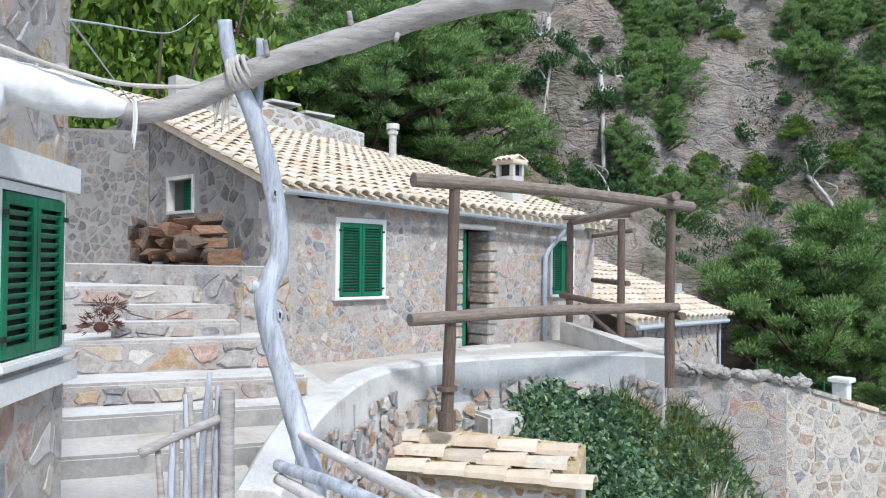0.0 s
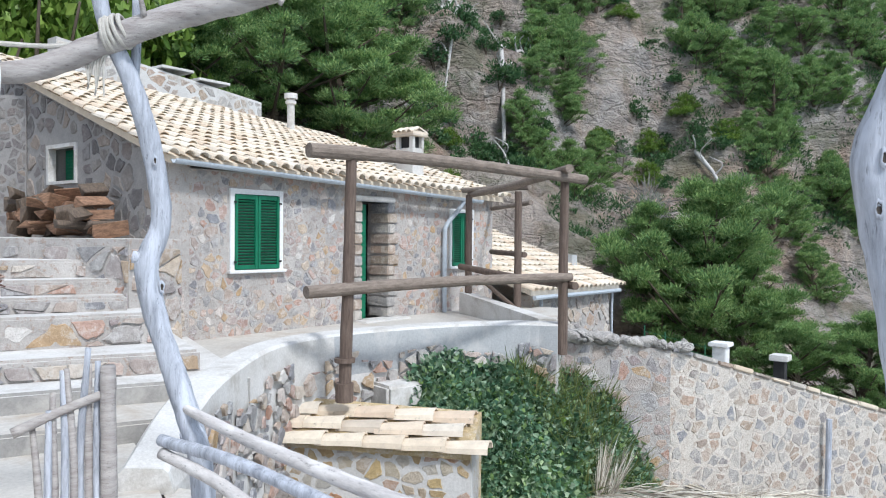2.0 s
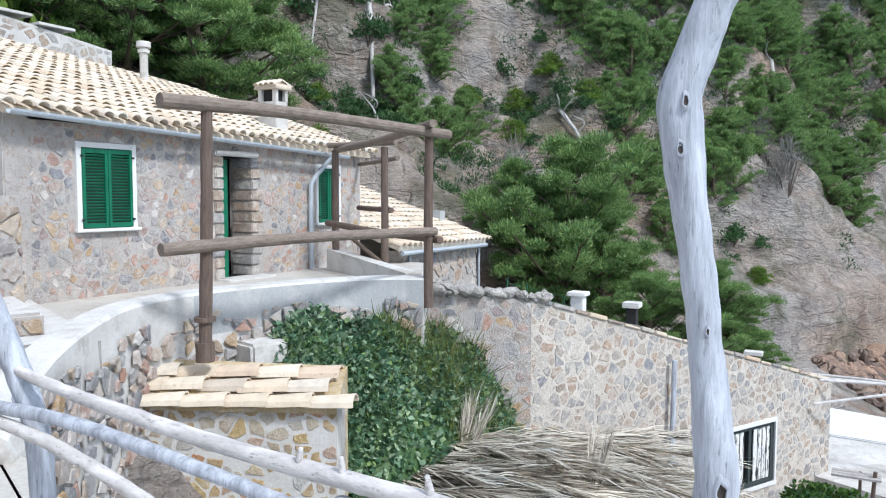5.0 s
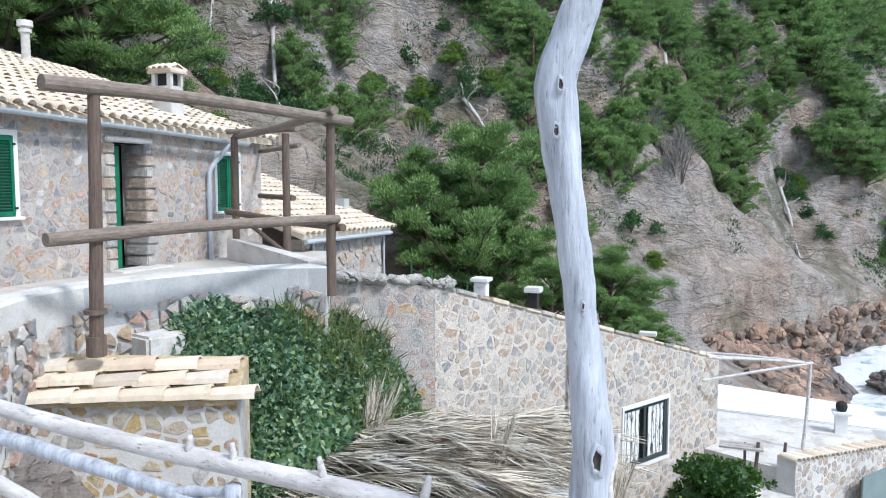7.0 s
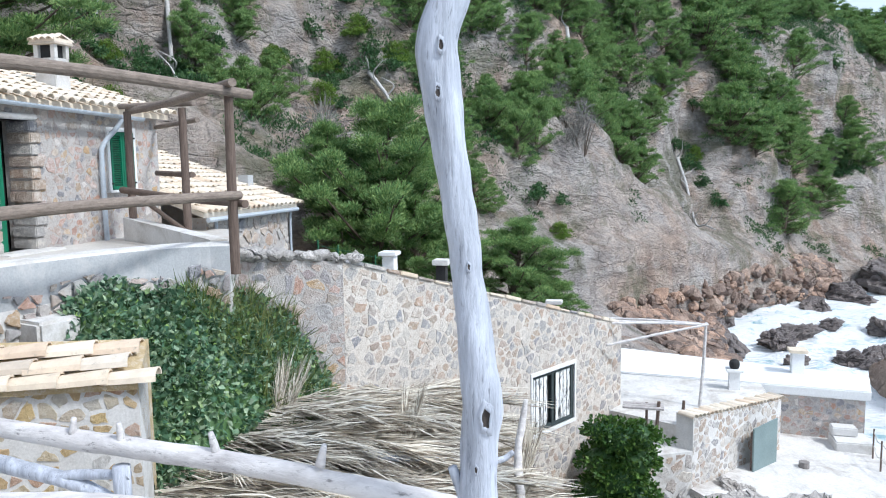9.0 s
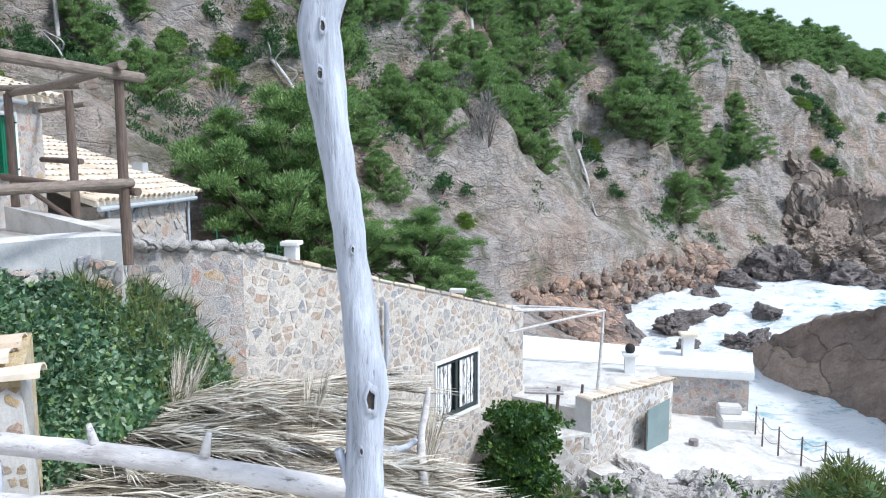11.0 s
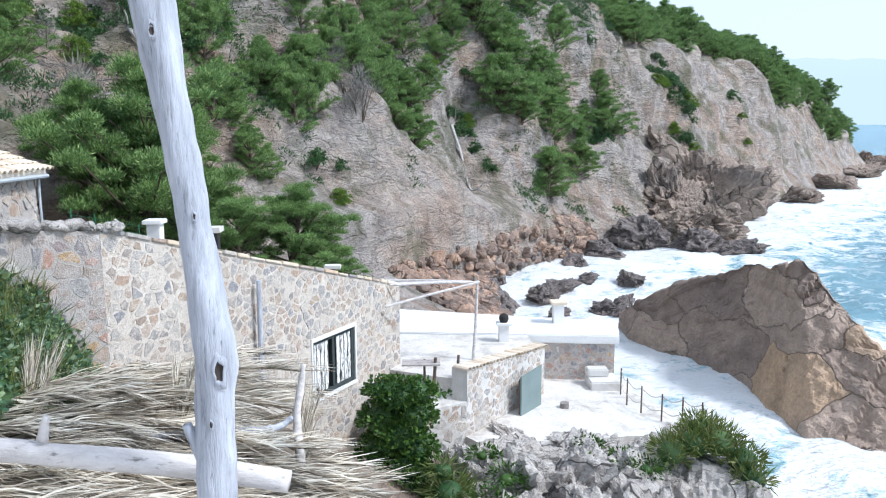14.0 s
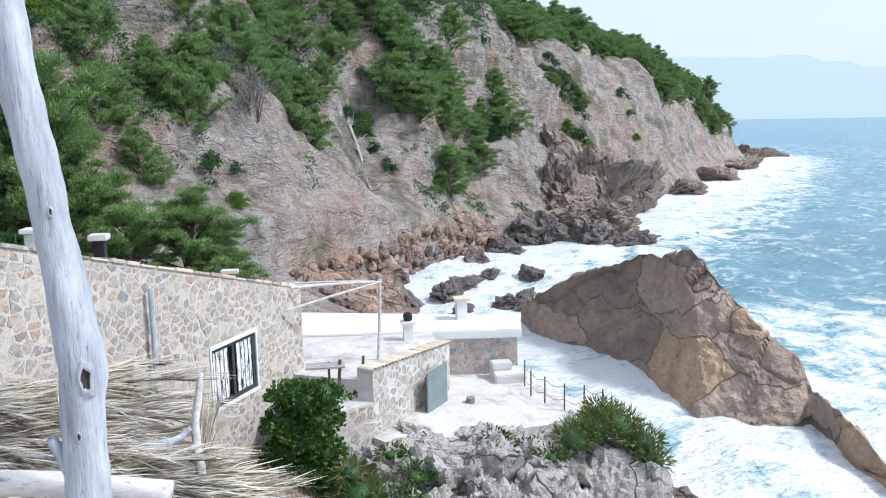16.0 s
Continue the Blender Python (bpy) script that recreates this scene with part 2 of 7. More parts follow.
M_DRIFT = wood_mat("driftwood", (0.22, 0.235, 0.27), (0.56, 0.59, 0.66), (2.2, 2.2, 0.3), 0.65)
M_LOG = wood_mat("weathered_log", (0.26, 0.23, 0.22), (0.48, 0.45, 0.43), (0.6, 0.6, 3), 0.6)
M_POLE = wood_mat("brown_pole", (0.085, 0.058, 0.045), (0.17, 0.125, 0.10), (3, 3, 0.4), 0.4)
M_BEAM = wood_mat("pale_pole", (0.13, 0.10, 0.08), (0.27, 0.22, 0.18), (3, 0.4, 3), 0.4)
M_RAIL = wood_mat("bleached_rail", (0.40, 0.37, 0.36), (0.72, 0.69, 0.67), (0.5, 1.5, 1.5), 0.75)
M_BARK = wood_mat("bark", (0.06, 0.045, 0.035), (0.16, 0.12, 0.09), (3, 3, 0.7), 0.7)
M_SPLIT = wood_mat("split_wood", (0.10, 0.055, 0.035), (0.36, 0.21, 0.13), (1, 1, 4), 0.5)
M_DEAD = wood_mat("dead_wood", (0.34, 0.32, 0.31), (0.56, 0.54, 0.52), (1, 1, 1), 0.5)
M_ROPE = speckled("rope", (0.40, 0.38, 0.34), (0.60, 0.57, 0.52), 30, 150)
M_CANVAS = speckled("white_canvas", (0.72, 0.72, 0.71), (0.84, 0.84, 0.84), 2, 30, 0.7, 0.2)


def leaf_mat(name, stops, rough=0.5, thin=0.25):
    m = Mat(name, rough, spec=0.3).world()
    c = m.ramp(m.random(), stops)
    c = m.mix(0.6, c, m.ramp(m.noise(1.1, 4, 0.6), [(0.3, (0.55, 0.6, 0.6)), (0.7, (1.3, 1.25, 1.1))]), "MULTIPLY")
    m.color(c)
    tr = m.node("ShaderNodeBsdfTranslucent", {"Color": c})
    mx = m.node("ShaderNodeMixShader", {0: thin})
    m.t.links.new(m.b.outputs[0], mx.inputs[1])
    m.t.links.new(tr.outputs[0], mx.inputs[2])
    m.t.links.new(mx.outputs[0], m.t.nodes["Material Output"].inputs["Surface"])
    return m.m


M_PINE = leaf_mat("pine_needles", [(0.0, (0.08, 0.18, 0.065)), (0.5, (0.18, 0.31, 0.105)), (1.0, (0.37, 0.49, 0.19))])
M_BROAD = leaf_mat("broad_leaves", [(0.0, (0.07, 0.14, 0.02)), (0.5, (0.14, 0.24, 0.04)), (1.0, (0.24, 0.34, 0.07))])
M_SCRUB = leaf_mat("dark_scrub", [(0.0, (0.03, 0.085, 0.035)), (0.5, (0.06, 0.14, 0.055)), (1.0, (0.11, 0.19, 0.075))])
M_GREY = leaf_mat("dry_twigs", [(0.0, (0.16, 0.15, 0.15)), (0.5, (0.25, 0.24, 0.23)), (1.0, (0.34, 0.32, 0.30))], 0.8, 0.05)
M_IVY = leaf_mat("ivy_leaves", [(0.0, (0.06, 0.14, 0.085)), (0.45, (0.17, 0.29, 0.185)), (0.75, (0.38, 0.48, 0.36)), (1.0, (0.24, 0.37, 0.10))], 0.35, 0.2)
M_HEDGE = leaf_mat("hedge_leaves", [(0.0, (0.025, 0.07, 0.015)), (0.6, (0.06, 0.13, 0.025)), (1.0, (0.11, 0.19, 0.04))], 0.4, 0.15)
M_GRASS = leaf_mat("coarse_grass", [(0.0, (0.08, 0.13, 0.03)), (0.5, (0.15, 0.20, 0.06)), (1.0, (0.26, 0.27, 0.12))])
M_DRY = leaf_mat("dry_plant", [(0.0, (0.12, 0.05, 0.04)), (1.0, (0.22, 0.12, 0.09))], 0.8)
M_FROND = leaf_mat("dry_palm", [(0.0, (0.13, 0.10, 0.08)), (0.3, (0.38, 0.33, 0.27)), (0.6, (0.64, 0.585, 0.51)), (1.0, (0.86, 0.82, 0.75))], 0.7, 0.1)


def hill_mat():
    """Earth and layered rock: gently tilted beds, pale broken faces, ochre soil and dry growth."""
    m = Mat("hill_rock", 0.92).world()
    keep = m.co
    big = m.noise(0.07, 5, 0.6)
    mid = m.noise(0.8, 8, 0.7)
    fine = m.noise(5, 6, 0.75)
    m.co = m.node("ShaderNodeMapping", {"Vector": keep, "Scale": (0.35, 0.35, 1.2), "Rotation": (0.25, 0.5, 0.2)}).outputs[0]
    beds = m.noise(0.8, 8, 0.68)
    thin = m.noise(2.6, 6, 0.7)
    m.co = m.node("ShaderNodeMapping", {"Vector": keep, "Scale": (1.0, 1.0, 0.22)}).outputs[0]
    runs = m.noise(0.45, 6, 0.65)
    m.co = keep
    c = m.ramp(big, [(0.34, (0.33, 0.27, 0.225)), (0.46, (0.50, 0.44, 0.395)), (0.58, (0.48, 0.36, 0.285)), (0.70, (0.54, 0.48, 0.43))])
    c = m.mix(m.ramp(beds, [(0.50, (0, 0, 0)), (0.64, (0.6, 0.6, 0.6))]), c, (0.54, 0.51, 0.485))
    c = m.mix(m.ramp(runs, [(0.50, (0, 0, 0)), (0.66, (0.65, 0.65, 0.65))]), c, (0.36, 0.25, 0.185))
    c = m.mix(0.4, c, m.ramp(thin, [(0.32, (0.50, 0.49, 0.50)), (0.56, (1.25, 1.23, 1.2))]), "MULTIPLY")
    c = m.mix(0.55, c, m.ramp(mid, [(0.32, (0.5, 0.49, 0.49)), (0.60, (1.3, 1.28, 1.25))]), "MULTIPLY")
    c = m.mix(0.4, c, m.ramp(fine, [(0.34, (0.5, 0.5, 0.51)), (0.62, (1.3, 1.29, 1.27))]), "MULTIPLY")
    m.co = m.node("ShaderNodeMapping", {"Vector": keep, "Scale": (0.7, 0.7, 1.5), "Rotation": (0.25, 0.5, 0.2)}).outputs[0]
    ck = m.cracks(0.55, 0.06, 1.3)
    ck2 = m.cracks(1.9, 0.07, 1.1)
    m.co = keep
    grey = m.ramp(m.noise(0.16, 6, 0.7), [(0.46, (0, 0, 0)), (0.58, (0.7, 0.7, 0.7))])
    c = m.mix(grey, c, m.ramp(mid, [(0.35, (0.30, 0.28, 0.27)), (0.6, (0.62, 0.59, 0.565))]))
    c = m.mix(m.math("MULTIPLY", ck, 0.14), c, (0.10, 0.08, 0.07))
    c = m.mix(m.math("MULTIPLY", ck2, 0.08), c, (0.12, 0.10, 0.09))
    veg = m.ramp(m.noise(0.22, 8, 0.72), [(0.50, (0, 0, 0)), (0.60, (0.7, 0.7, 0.7))])
    c = m.mix(veg, c, (0.15, 0.155, 0.09))
    h = m.math("ADD", m.math("ADD", m.math("MULTIPLY", beds, 1.2), m.math("MULTIPLY", thin, 0.5)), m.math("SUBTRACT", m.math("ADD", mid, m.math("MULTIPLY", fine, 0.2)), m.math("ADD", m.math("MULTIPLY", ck, 0.22), m.math("MULTIPLY", ck2, 0.08))))
    return m.color(c).bump(h, 1.0, 0.8).m


M_HILL = hill_mat()


def rock_mat(name, a, b, c2, scale=1.0, wet=False, loose=False):
    m = Mat(name, 0.45 if wet else 0.9).world()
    big = m.noise(0.35 * scale, 6, 0.6, 0.5)
    mid = m.noise(2.2 * scale, 7, 0.75, 0.3)
    fine = m.noise(14 * scale, 5, 0.75)
    c = m.ramp(big, [(0.3, a), (0.5, b), (0.7, c2)])
    c = m.mix(0.65, c, m.ramp(mid, [(0.28, (0.55, 0.54, 0.55)), (0.7, (1.25, 1.22, 1.18))]), "MULTIPLY")
    c = m.mix(0.3, c, m.ramp(fine, [(0.3, (0.5, 0.5, 0.5)), (0.7, (1.3, 1.3, 1.3))]), "MULTIPLY")
    if loose:
        c = m.mix(0.9, c, m.ramp(m.random(), [(0.0, (0.45, 0.45, 0.47)), (0.5, (0.95, 0.88, 0.83)), (1.0, (1.4, 1.2, 1.05))]), "MULTIPLY")
    ck = m.cracks(0.30 * scale, 0.022, 1.1)
    ck2 = m.cracks(1.1 * scale, 0.02, 0.9)
    c = m.mix(m.math("MULTIPLY", ck, 0.55), c, tuple(v * 0.3 for v in a))
    c = m.mix(m.math("MULTIPLY", ck2, 0.35), c, tuple(v * 0.4 for v in a))
    h = m.math("SUBTRACT", m.math("ADD", mid, m.math("MULTIPLY", fine, 0.3)), m.math("ADD", ck, m.math("MULTIPLY", ck2, 0.3)))
    return m.color(c).bump(h, 0.9, 0.25 / scale).m


def stack_mat():
    """Brown rock in large blocks of different tones, with few deep joints."""
    m = Mat("sea_stack_rock", 0.88).world()
    keep = m.co
    warp = m.node("ShaderNodeTexNoise", {"Vector": keep, "Scale": 0.5, "Detail": 5.0}).outputs["Color"]
    m.co = m.node("ShaderNodeVectorMath", {0: keep, 1: m.node("ShaderNodeVectorMath", {0: warp, 1: (2.2, 2.2, 2.2)}, operation="MULTIPLY").outputs[0]}, operation="ADD").outputs[0]
    m.co = m.node("ShaderNodeMapping", {"Vector": m.co, "Scale": (0.3, 0.45, 1.0), "Rotation": (0.4, -0.8, 0.2)}).outputs[0]
    cell = m.node("ShaderNodeTexVoronoi", {"Vector": m.co, "Scale": 0.55}).outputs["Color"]
    edge = m.node("ShaderNodeTexVoronoi", {"Vector": m.co, "Scale": 0.55})
    edge.feature = "DISTANCE_TO_EDGE"
    joint = m.ramp(edge.outputs["Distance"], [(0.0, (1, 1, 1)), (0.016, (0, 0, 0))])
    beds = m.noise(3.0, 6, 0.7)
    m.co = keep
    mid = m.noise(1.3, 8, 0.72)
    fine = m.noise(9, 6, 0.75)
    tone = m.node("ShaderNodeSeparateColor", {"Color": cell}).outputs[0]
    c = m.ramp(tone, [(0.15, (0.30, 0.235, 0.20)), (0.4, (0.45, 0.355, 0.295)), (0.6, (0.57, 0.455, 0.37)), (0.85, (0.60, 0.43, 0.29))])
    c = m.mix(m.ramp(m.noise(0.3, 5, 0.65), [(0.45, (0, 0, 0)), (0.6, (0.4, 0.4, 0.4))]), c, (0.48, 0.37, 0.29))
    c = m.mix(0.6, c, m.ramp(mid, [(0.3, (0.5, 0.48, 0.48)), (0.65, (1.25, 1.22, 1.18))]), "MULTIPLY")
    c = m.mix(0.4, c, m.ramp(fine, [(0.3, (0.5, 0.5, 0.5)), (0.65, (1.25, 1.25, 1.25))]), "MULTIPLY")
    c = m.mix(m.math("MULTIPLY", joint, 0.5), c, (0.08, 0.065, 0.055))
    h = m.math("SUBTRACT", m.math("ADD", m.math("MULTIPLY", tone, 1.2), m.math("ADD", mid, m.math("MULTIPLY", beds, 0.7))), m.math("MULTIPLY", joint, 0.4))
    return m.color(c).bump(h, 0.9, 0.35).m


M_STACK = stack_mat()
M_WET = rock_mat("wet_rock", (0.15, 0.135, 0.13), (0.23, 0.20, 0.19), (0.31, 0.26, 0.225), 1.0, True)
M_BOULDER = rock_mat("boulder_rock", (0.27, 0.20, 0.165), (0.42, 0.33, 0.275), (0.54, 0.45, 0.385), 1.2, loose=True)
M_WHITEROCK = rock_mat("pale_rock", (0.50, 0.47, 0.44), (0.64, 0.61, 0.58), (0.42, 0.38, 0.34), 1.4)


def sea_mat():
    m = Mat("sea_water", 0.22, spec=0.5).world()
    foam = m.node("ShaderNodeAttribute", attribute_name="foam").outputs["Fac"]
    n1 = m.noise(0.35, 8, 0.68, 1.2)
    n2 = m.noise(1.6, 6, 0.7, 0.8)
    k = m.math("ADD", m.math("MULTIPLY", n1, 0.75), m.math("MULTIPLY", n2, 0.35))
    f = m.math("ADD", foam, m.math("MULTIPLY", m.math("SUBTRACT", k, 0.55), 2.4))
    f = m.ramp(f, [(0.40, (0, 0, 0)), (0.66, (1, 1, 1))])
    deep = m.ramp(m.noise(0.06, 5, 0.6), [(0.3, (0.05, 0.16, 0.25)), (0.7, (0.12, 0.28, 0.38))])
    shallow = m.mix(m.math("MULTIPLY", foam, 1.3, True), deep, (0.22, 0.46, 0.52))
    c = m.mix(f, shallow, (0.88, 0.90, 0.91))
    m.rough(m.mix(f, (0.25, 0.25, 0.25), (0.8, 0.8, 0.8)))
    m3 = m.node("ShaderNodeMapping", {"Vector": m.co, "Scale": (0.35, 1.0, 1.0), "Rotation": (0, 0, 0.5)}).outputs[0]
    m.co = m3
    w = m.math("ADD", m.noise(0.8, 6, 0.65), m.math("MULTIPLY", m.noise(4, 4, 0.7), 0.3))
    return m.color(c).bump(w, 1.0, 1.0).m


M_SEA = sea_mat()

# ---------------------------------------------------------------- hill, shore and sea
BASE = [(-20, -80), (-19.5, 0), (-20, 12), (-17, 23), (-9, 33), (-1.5, 42.5), (6.5, 56), (21, 73), (35, 89), (50, 108), (75, 140), (104, 180), (113, 200), (90, 260), (40, 330)]


def smooth(a, b, x):
    t = np.clip((x - a) / (b - a), 0, 1)
    return t * t * (3 - 2 * t)


def from_base(x, y):
    """Distance behind (+) or before (-) the foot of the hill, and the way along it."""
    best = np.full(x.shape, 1e9)
    sign = np.ones(x.shape)
    along = np.zeros(x.shape)
    s = 0.0
    for (ax, ay), (bx, by) in zip(BASE, BASE[1:]):
        dx, dy = bx - ax, by - ay
        L = np.hypot(dx, dy)
        t = np.clip(((x - ax) * dx + (y - ay) * dy) / L ** 2, 0, 1)
        d = np.hypot(x - ax - t * dx, y - ay - t * dy)
        near = d < best
        best = np.where(near, d, best)
        sign = np.where(near, np.where(dx * (y - ay) - dy * (x - ax) > 0, 1.0, -1.0), sign)
        along = np.where(near, s + t * L, along)
        s += L
    return best * sign, along


def shore_x(y):
    return np.interp(y, [-60, 5, 12, 24, 34, 43, 58], [10, 7.5, 8.5, 8.2, 6.2, 4.6, 5.2])


def land_height(x, y):
    v, u = from_base(x, y)
    foot = np.interp(u, [0, 80, 105, 122, 140, 155, 170], [11.0, 11.0, 8.5, 6.0, 4.5, 1.0, 0.0])
    top = np.interp(u, [0, 110, 145, 170, 200, 250, 290, 312, 325], [95, 90, 72, 50, 34, 28, 20, 14, 8])
    cliff = np.interp(u, [0, 90, 105, 130, 160, 290, 330], [2.0, 2.5, 5.0, 9.0, 13.0, 13.0, 5.0])
    vv = np.maximum(v, 0)
    rise = cliff * smooth(-2, 13, vv) + 0.8 * np.maximum(vv - 3, 0)
    H = np.maximum(top - foot, 1)
    hill = foot + H * np.tanh(1.15 * rise / H)
    # seaward ground: terraces by the houses, the low platform, the boulder beach
    near = np.interp(y, [-60, 8, 10.5, 14, 18, 24, 34], [8.6, 8.6, 7.6, 4.4, 3.3, 3.3, 3.0])
    near = np.minimum(near, np.interp(x, [-7.2, -6, -4.5, -1.5, 1, 4, 6], [9.0, 7.4, 6.0, 4.9, 3.2, 2.9, 2.7]))
    drop = (shore_x(y) - x)
    near = np.minimum(near, np.where(y < 24, drop * 1.6, drop * 0.45))
    near = np.where(v < 0, np.minimum(near, foot + v * 0.02), near)
    far = v * 0.7
    low = near + (far - near) * smooth(52, 62, y)
    low = np.where(low < -4, -4, low)
    return np.where(v > 0, hill, low)


def axis(stops):
    """Grid lines with a step that changes: (from, step), ..., end."""
    out = []
    for (a, st), (b, _) in zip(stops, stops[1:]):
        out += list(np.arange(a, b - 1e-6, st))
    return np.array(out + [stops[-1][0]])


def land():
    X = axis([(-150, 12), (-60, 3), (-34, 0.5), (34, 1.3), (60, 2.5), (130, 12), (180, 0)])
    Y = axis([(-80, 8), (-8, 2), (12, 0.55), (76, 1.3), (120, 2.2), (200, 6), (340, 0)])
    gx, gy = np.meshgrid(X, Y)
    gz = land_height(gx, gy)
    v, u = from_base(gx, gy)
    verts = []
    nx, ny = len(X), len(Y)
    for j in range(ny):
        for i in range(nx):
            p = Vector((gx[j, i], gy[j, i], gz[j, i]))
            vv = v[j, i]
            amp = float(np.clip(vv / 4, 0, 1))
            if amp > 0:
                w = Vector((p.x * 0.12, p.y * 0.12, (p.z + 0.22 * p.x - 0.1 * p.y) * 0.9))
                d = fbm(p, 0.10, 4) * 2.6 + (0.35 - abs(noise.noise(p * 0.16 + Vector((4, 8, 1))))) * 2.6
                d += (0.3 - abs(noise.noise(p * 0.5))) * 0.8 + noise.noise(w) * 0.7 + noise.noise(w * 2.7) * 0.35 + noise.noise(p * 1.7) * 0.15
                d *= amp * min(1.0, 0.4 + p.z / 14)
                p += Vector((0.45, -0.45, 0.75)) * d
            elif gy[j, i] > 24:
                p.z += 0.25 * fbm(p, 0.6, 3)
            verts.append(p)
    faces = [(j * nx + i, j * nx + i + 1, (j + 1) * nx + i + 1, (j + 1) * nx + i) for j in range(ny - 1) for i in range(nx - 1)]
    ob = raw("ground", verts, faces, M_HILL, smooth=True)
    return tagged(ob, "steep ochre and grey hillside with eroded layered cliffs", "hillside", kind="structure")


ground = land()


def sea():
    X = axis([(-60, 30), (0, 0.8), (60, 3), (140, 15), (500, 300), (3500, 0)])
    Y = axis([(-600, 120), (0, 4), (8, 0.8), (90, 2.5), (220, 15), (600, 400), (4200, 0)])
    gx, gy = np.meshgrid(X, Y)
    v, u = from_base(gx, gy)
    d1 = np.where(gy > 45, -v, 99)
    d2 = np.where(gy < 60, gx - shore_x(gy), 99)
    d = np.minimum(d1, d2)
    k = np.hypot((gx - 15) / 1.4, (gy - 27)) - 8
    foam = 0.66 * (1 - smooth(5, 32, d)) + 0.10
    foam = np.maximum(foam, 0.60 * (1 - smooth(2, 20, k)))
    foam = np.maximum(foam, 0.30 * (1 - smooth(40, 240, np.maximum(d, 0))))
    verts = []
    for x, y, f in zip(gx.ravel(), gy.ravel(), foam.ravel()):
        amp = 0.0 if y > 230 or x > 150 else 1.0
        h = 0.0
        if amp:
            q = Vector((x * 0.5 + y * 0.3, y * 0.5 - x * 0.3, 0))
            h = 0.35 * noise.noise(q * 0.35) + 0.3 * f * noise.noise(q * 1.3) + 0.12 * noise.noise(q * 2.6)
        verts.append((x, y, h))
    nx, ny = len(X), len(Y)
    faces = [(j * nx + i, j * nx + i + 1, (j + 1) * nx + i + 1, (j + 1) * nx + i) for j in range(ny - 1) for i in range(nx - 1)]
    ob = raw("water", verts, faces, M_SEA, smooth=True)
    at = ob.data.attributes.new("foam", "FLOAT", "POINT")
    at.data.foreach_set("value", [float(f) for f in foam.ravel()])
    return tagged(ob, "choppy blue sea with white surf along the rocks", "sea", kind="structure")


water = sea()


def far_coast():
    """Mountains across the bay; the haze is painted as a pale blue glow."""
    m = Mat("haze_glow", 1.0)
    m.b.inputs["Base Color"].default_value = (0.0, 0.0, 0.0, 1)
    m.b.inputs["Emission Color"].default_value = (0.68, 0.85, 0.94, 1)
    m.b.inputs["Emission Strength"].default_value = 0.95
    bm = bmesh.new()
    n = 60
    prev = None
    for i in range(n + 1):
        a = radians(12 + 46 * i / n)
        h = 345 - 3.6 * i + 45 * noise.noise(Vector((i * 0.16, 1.7, 0))) + 18 * noise.noise(Vector((i * 0.6, 5, 0)))
        row = [bm.verts.new((3300 * sin(a), 3300 * cos(a), -20)), bm.verts.new((3420 * sin(a), 3420 * cos(a), h * 0.7)), bm.verts.new((3600 * sin(a), 3600 * cos(a), h))]
        if prev:
            for k in range(2):
                bm.faces.new((prev[k], row[k], row[k + 1], prev[k + 1]))
        prev = row
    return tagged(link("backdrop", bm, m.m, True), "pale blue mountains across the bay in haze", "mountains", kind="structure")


far_coast()


def rock_mesh(size, planes, seed, detail=4, rough=0.12, scale=1.0):
    """A rock cut by flat faces (direction, distance), roughened."""
    bm = bmesh.new()
    bmesh.ops.create_icosphere(bm, subdivisions=detail, radius=1.0)
    pl = [(Vector(n).normalized(), d) for n, d in planes]
    off = Vector((seed * 3.7, seed * 1.3, seed * 2.1))
    for v in bm.verts:
        d = v.co.normalized()
        r = min([k / d.dot(n) for n, k in pl if d.dot(n) > 0.05] + [1.3])
        q = d * r
        q *= 1 + rough * (fbm(q * scale + off, 1.5, 5) + 0.5 * abs(noise.noise(q * 5 * scale + off)) + 0.25 * noise.noise(q * 13 * scale + off) + 0.12 * noise.noise(q * 27 * scale + off))
        v.co = Vector((q.x * size[0], q.y * size[1], q.z * size[2]))
    return bm


def random_planes(r, n=11):
    return [((r.gauss(0, 1), r.gauss(0, 1), r.gauss(0, 1)), r.uniform(0.62, 1.0)) for _ in range(n)]

# ---------------------------------------------------------------- masonry


def clip(poly, nx, ny, d):
    """Keeps the part of the polygon where nx*u + ny*v <= d."""
    out = []
    for (ax, ay), (bx, by) in zip(poly, poly[1:] + poly[:1]):
        sa, sb = nx * ax + ny * ay - d, nx * bx + ny * by - d
        if sa <= 0:
            out.append((ax, ay))
        if sa * sb < 0:
            t = sa / (sa - sb)
            out.append((ax + t * (bx - ax), ay + t * (by - ay)))
    return out


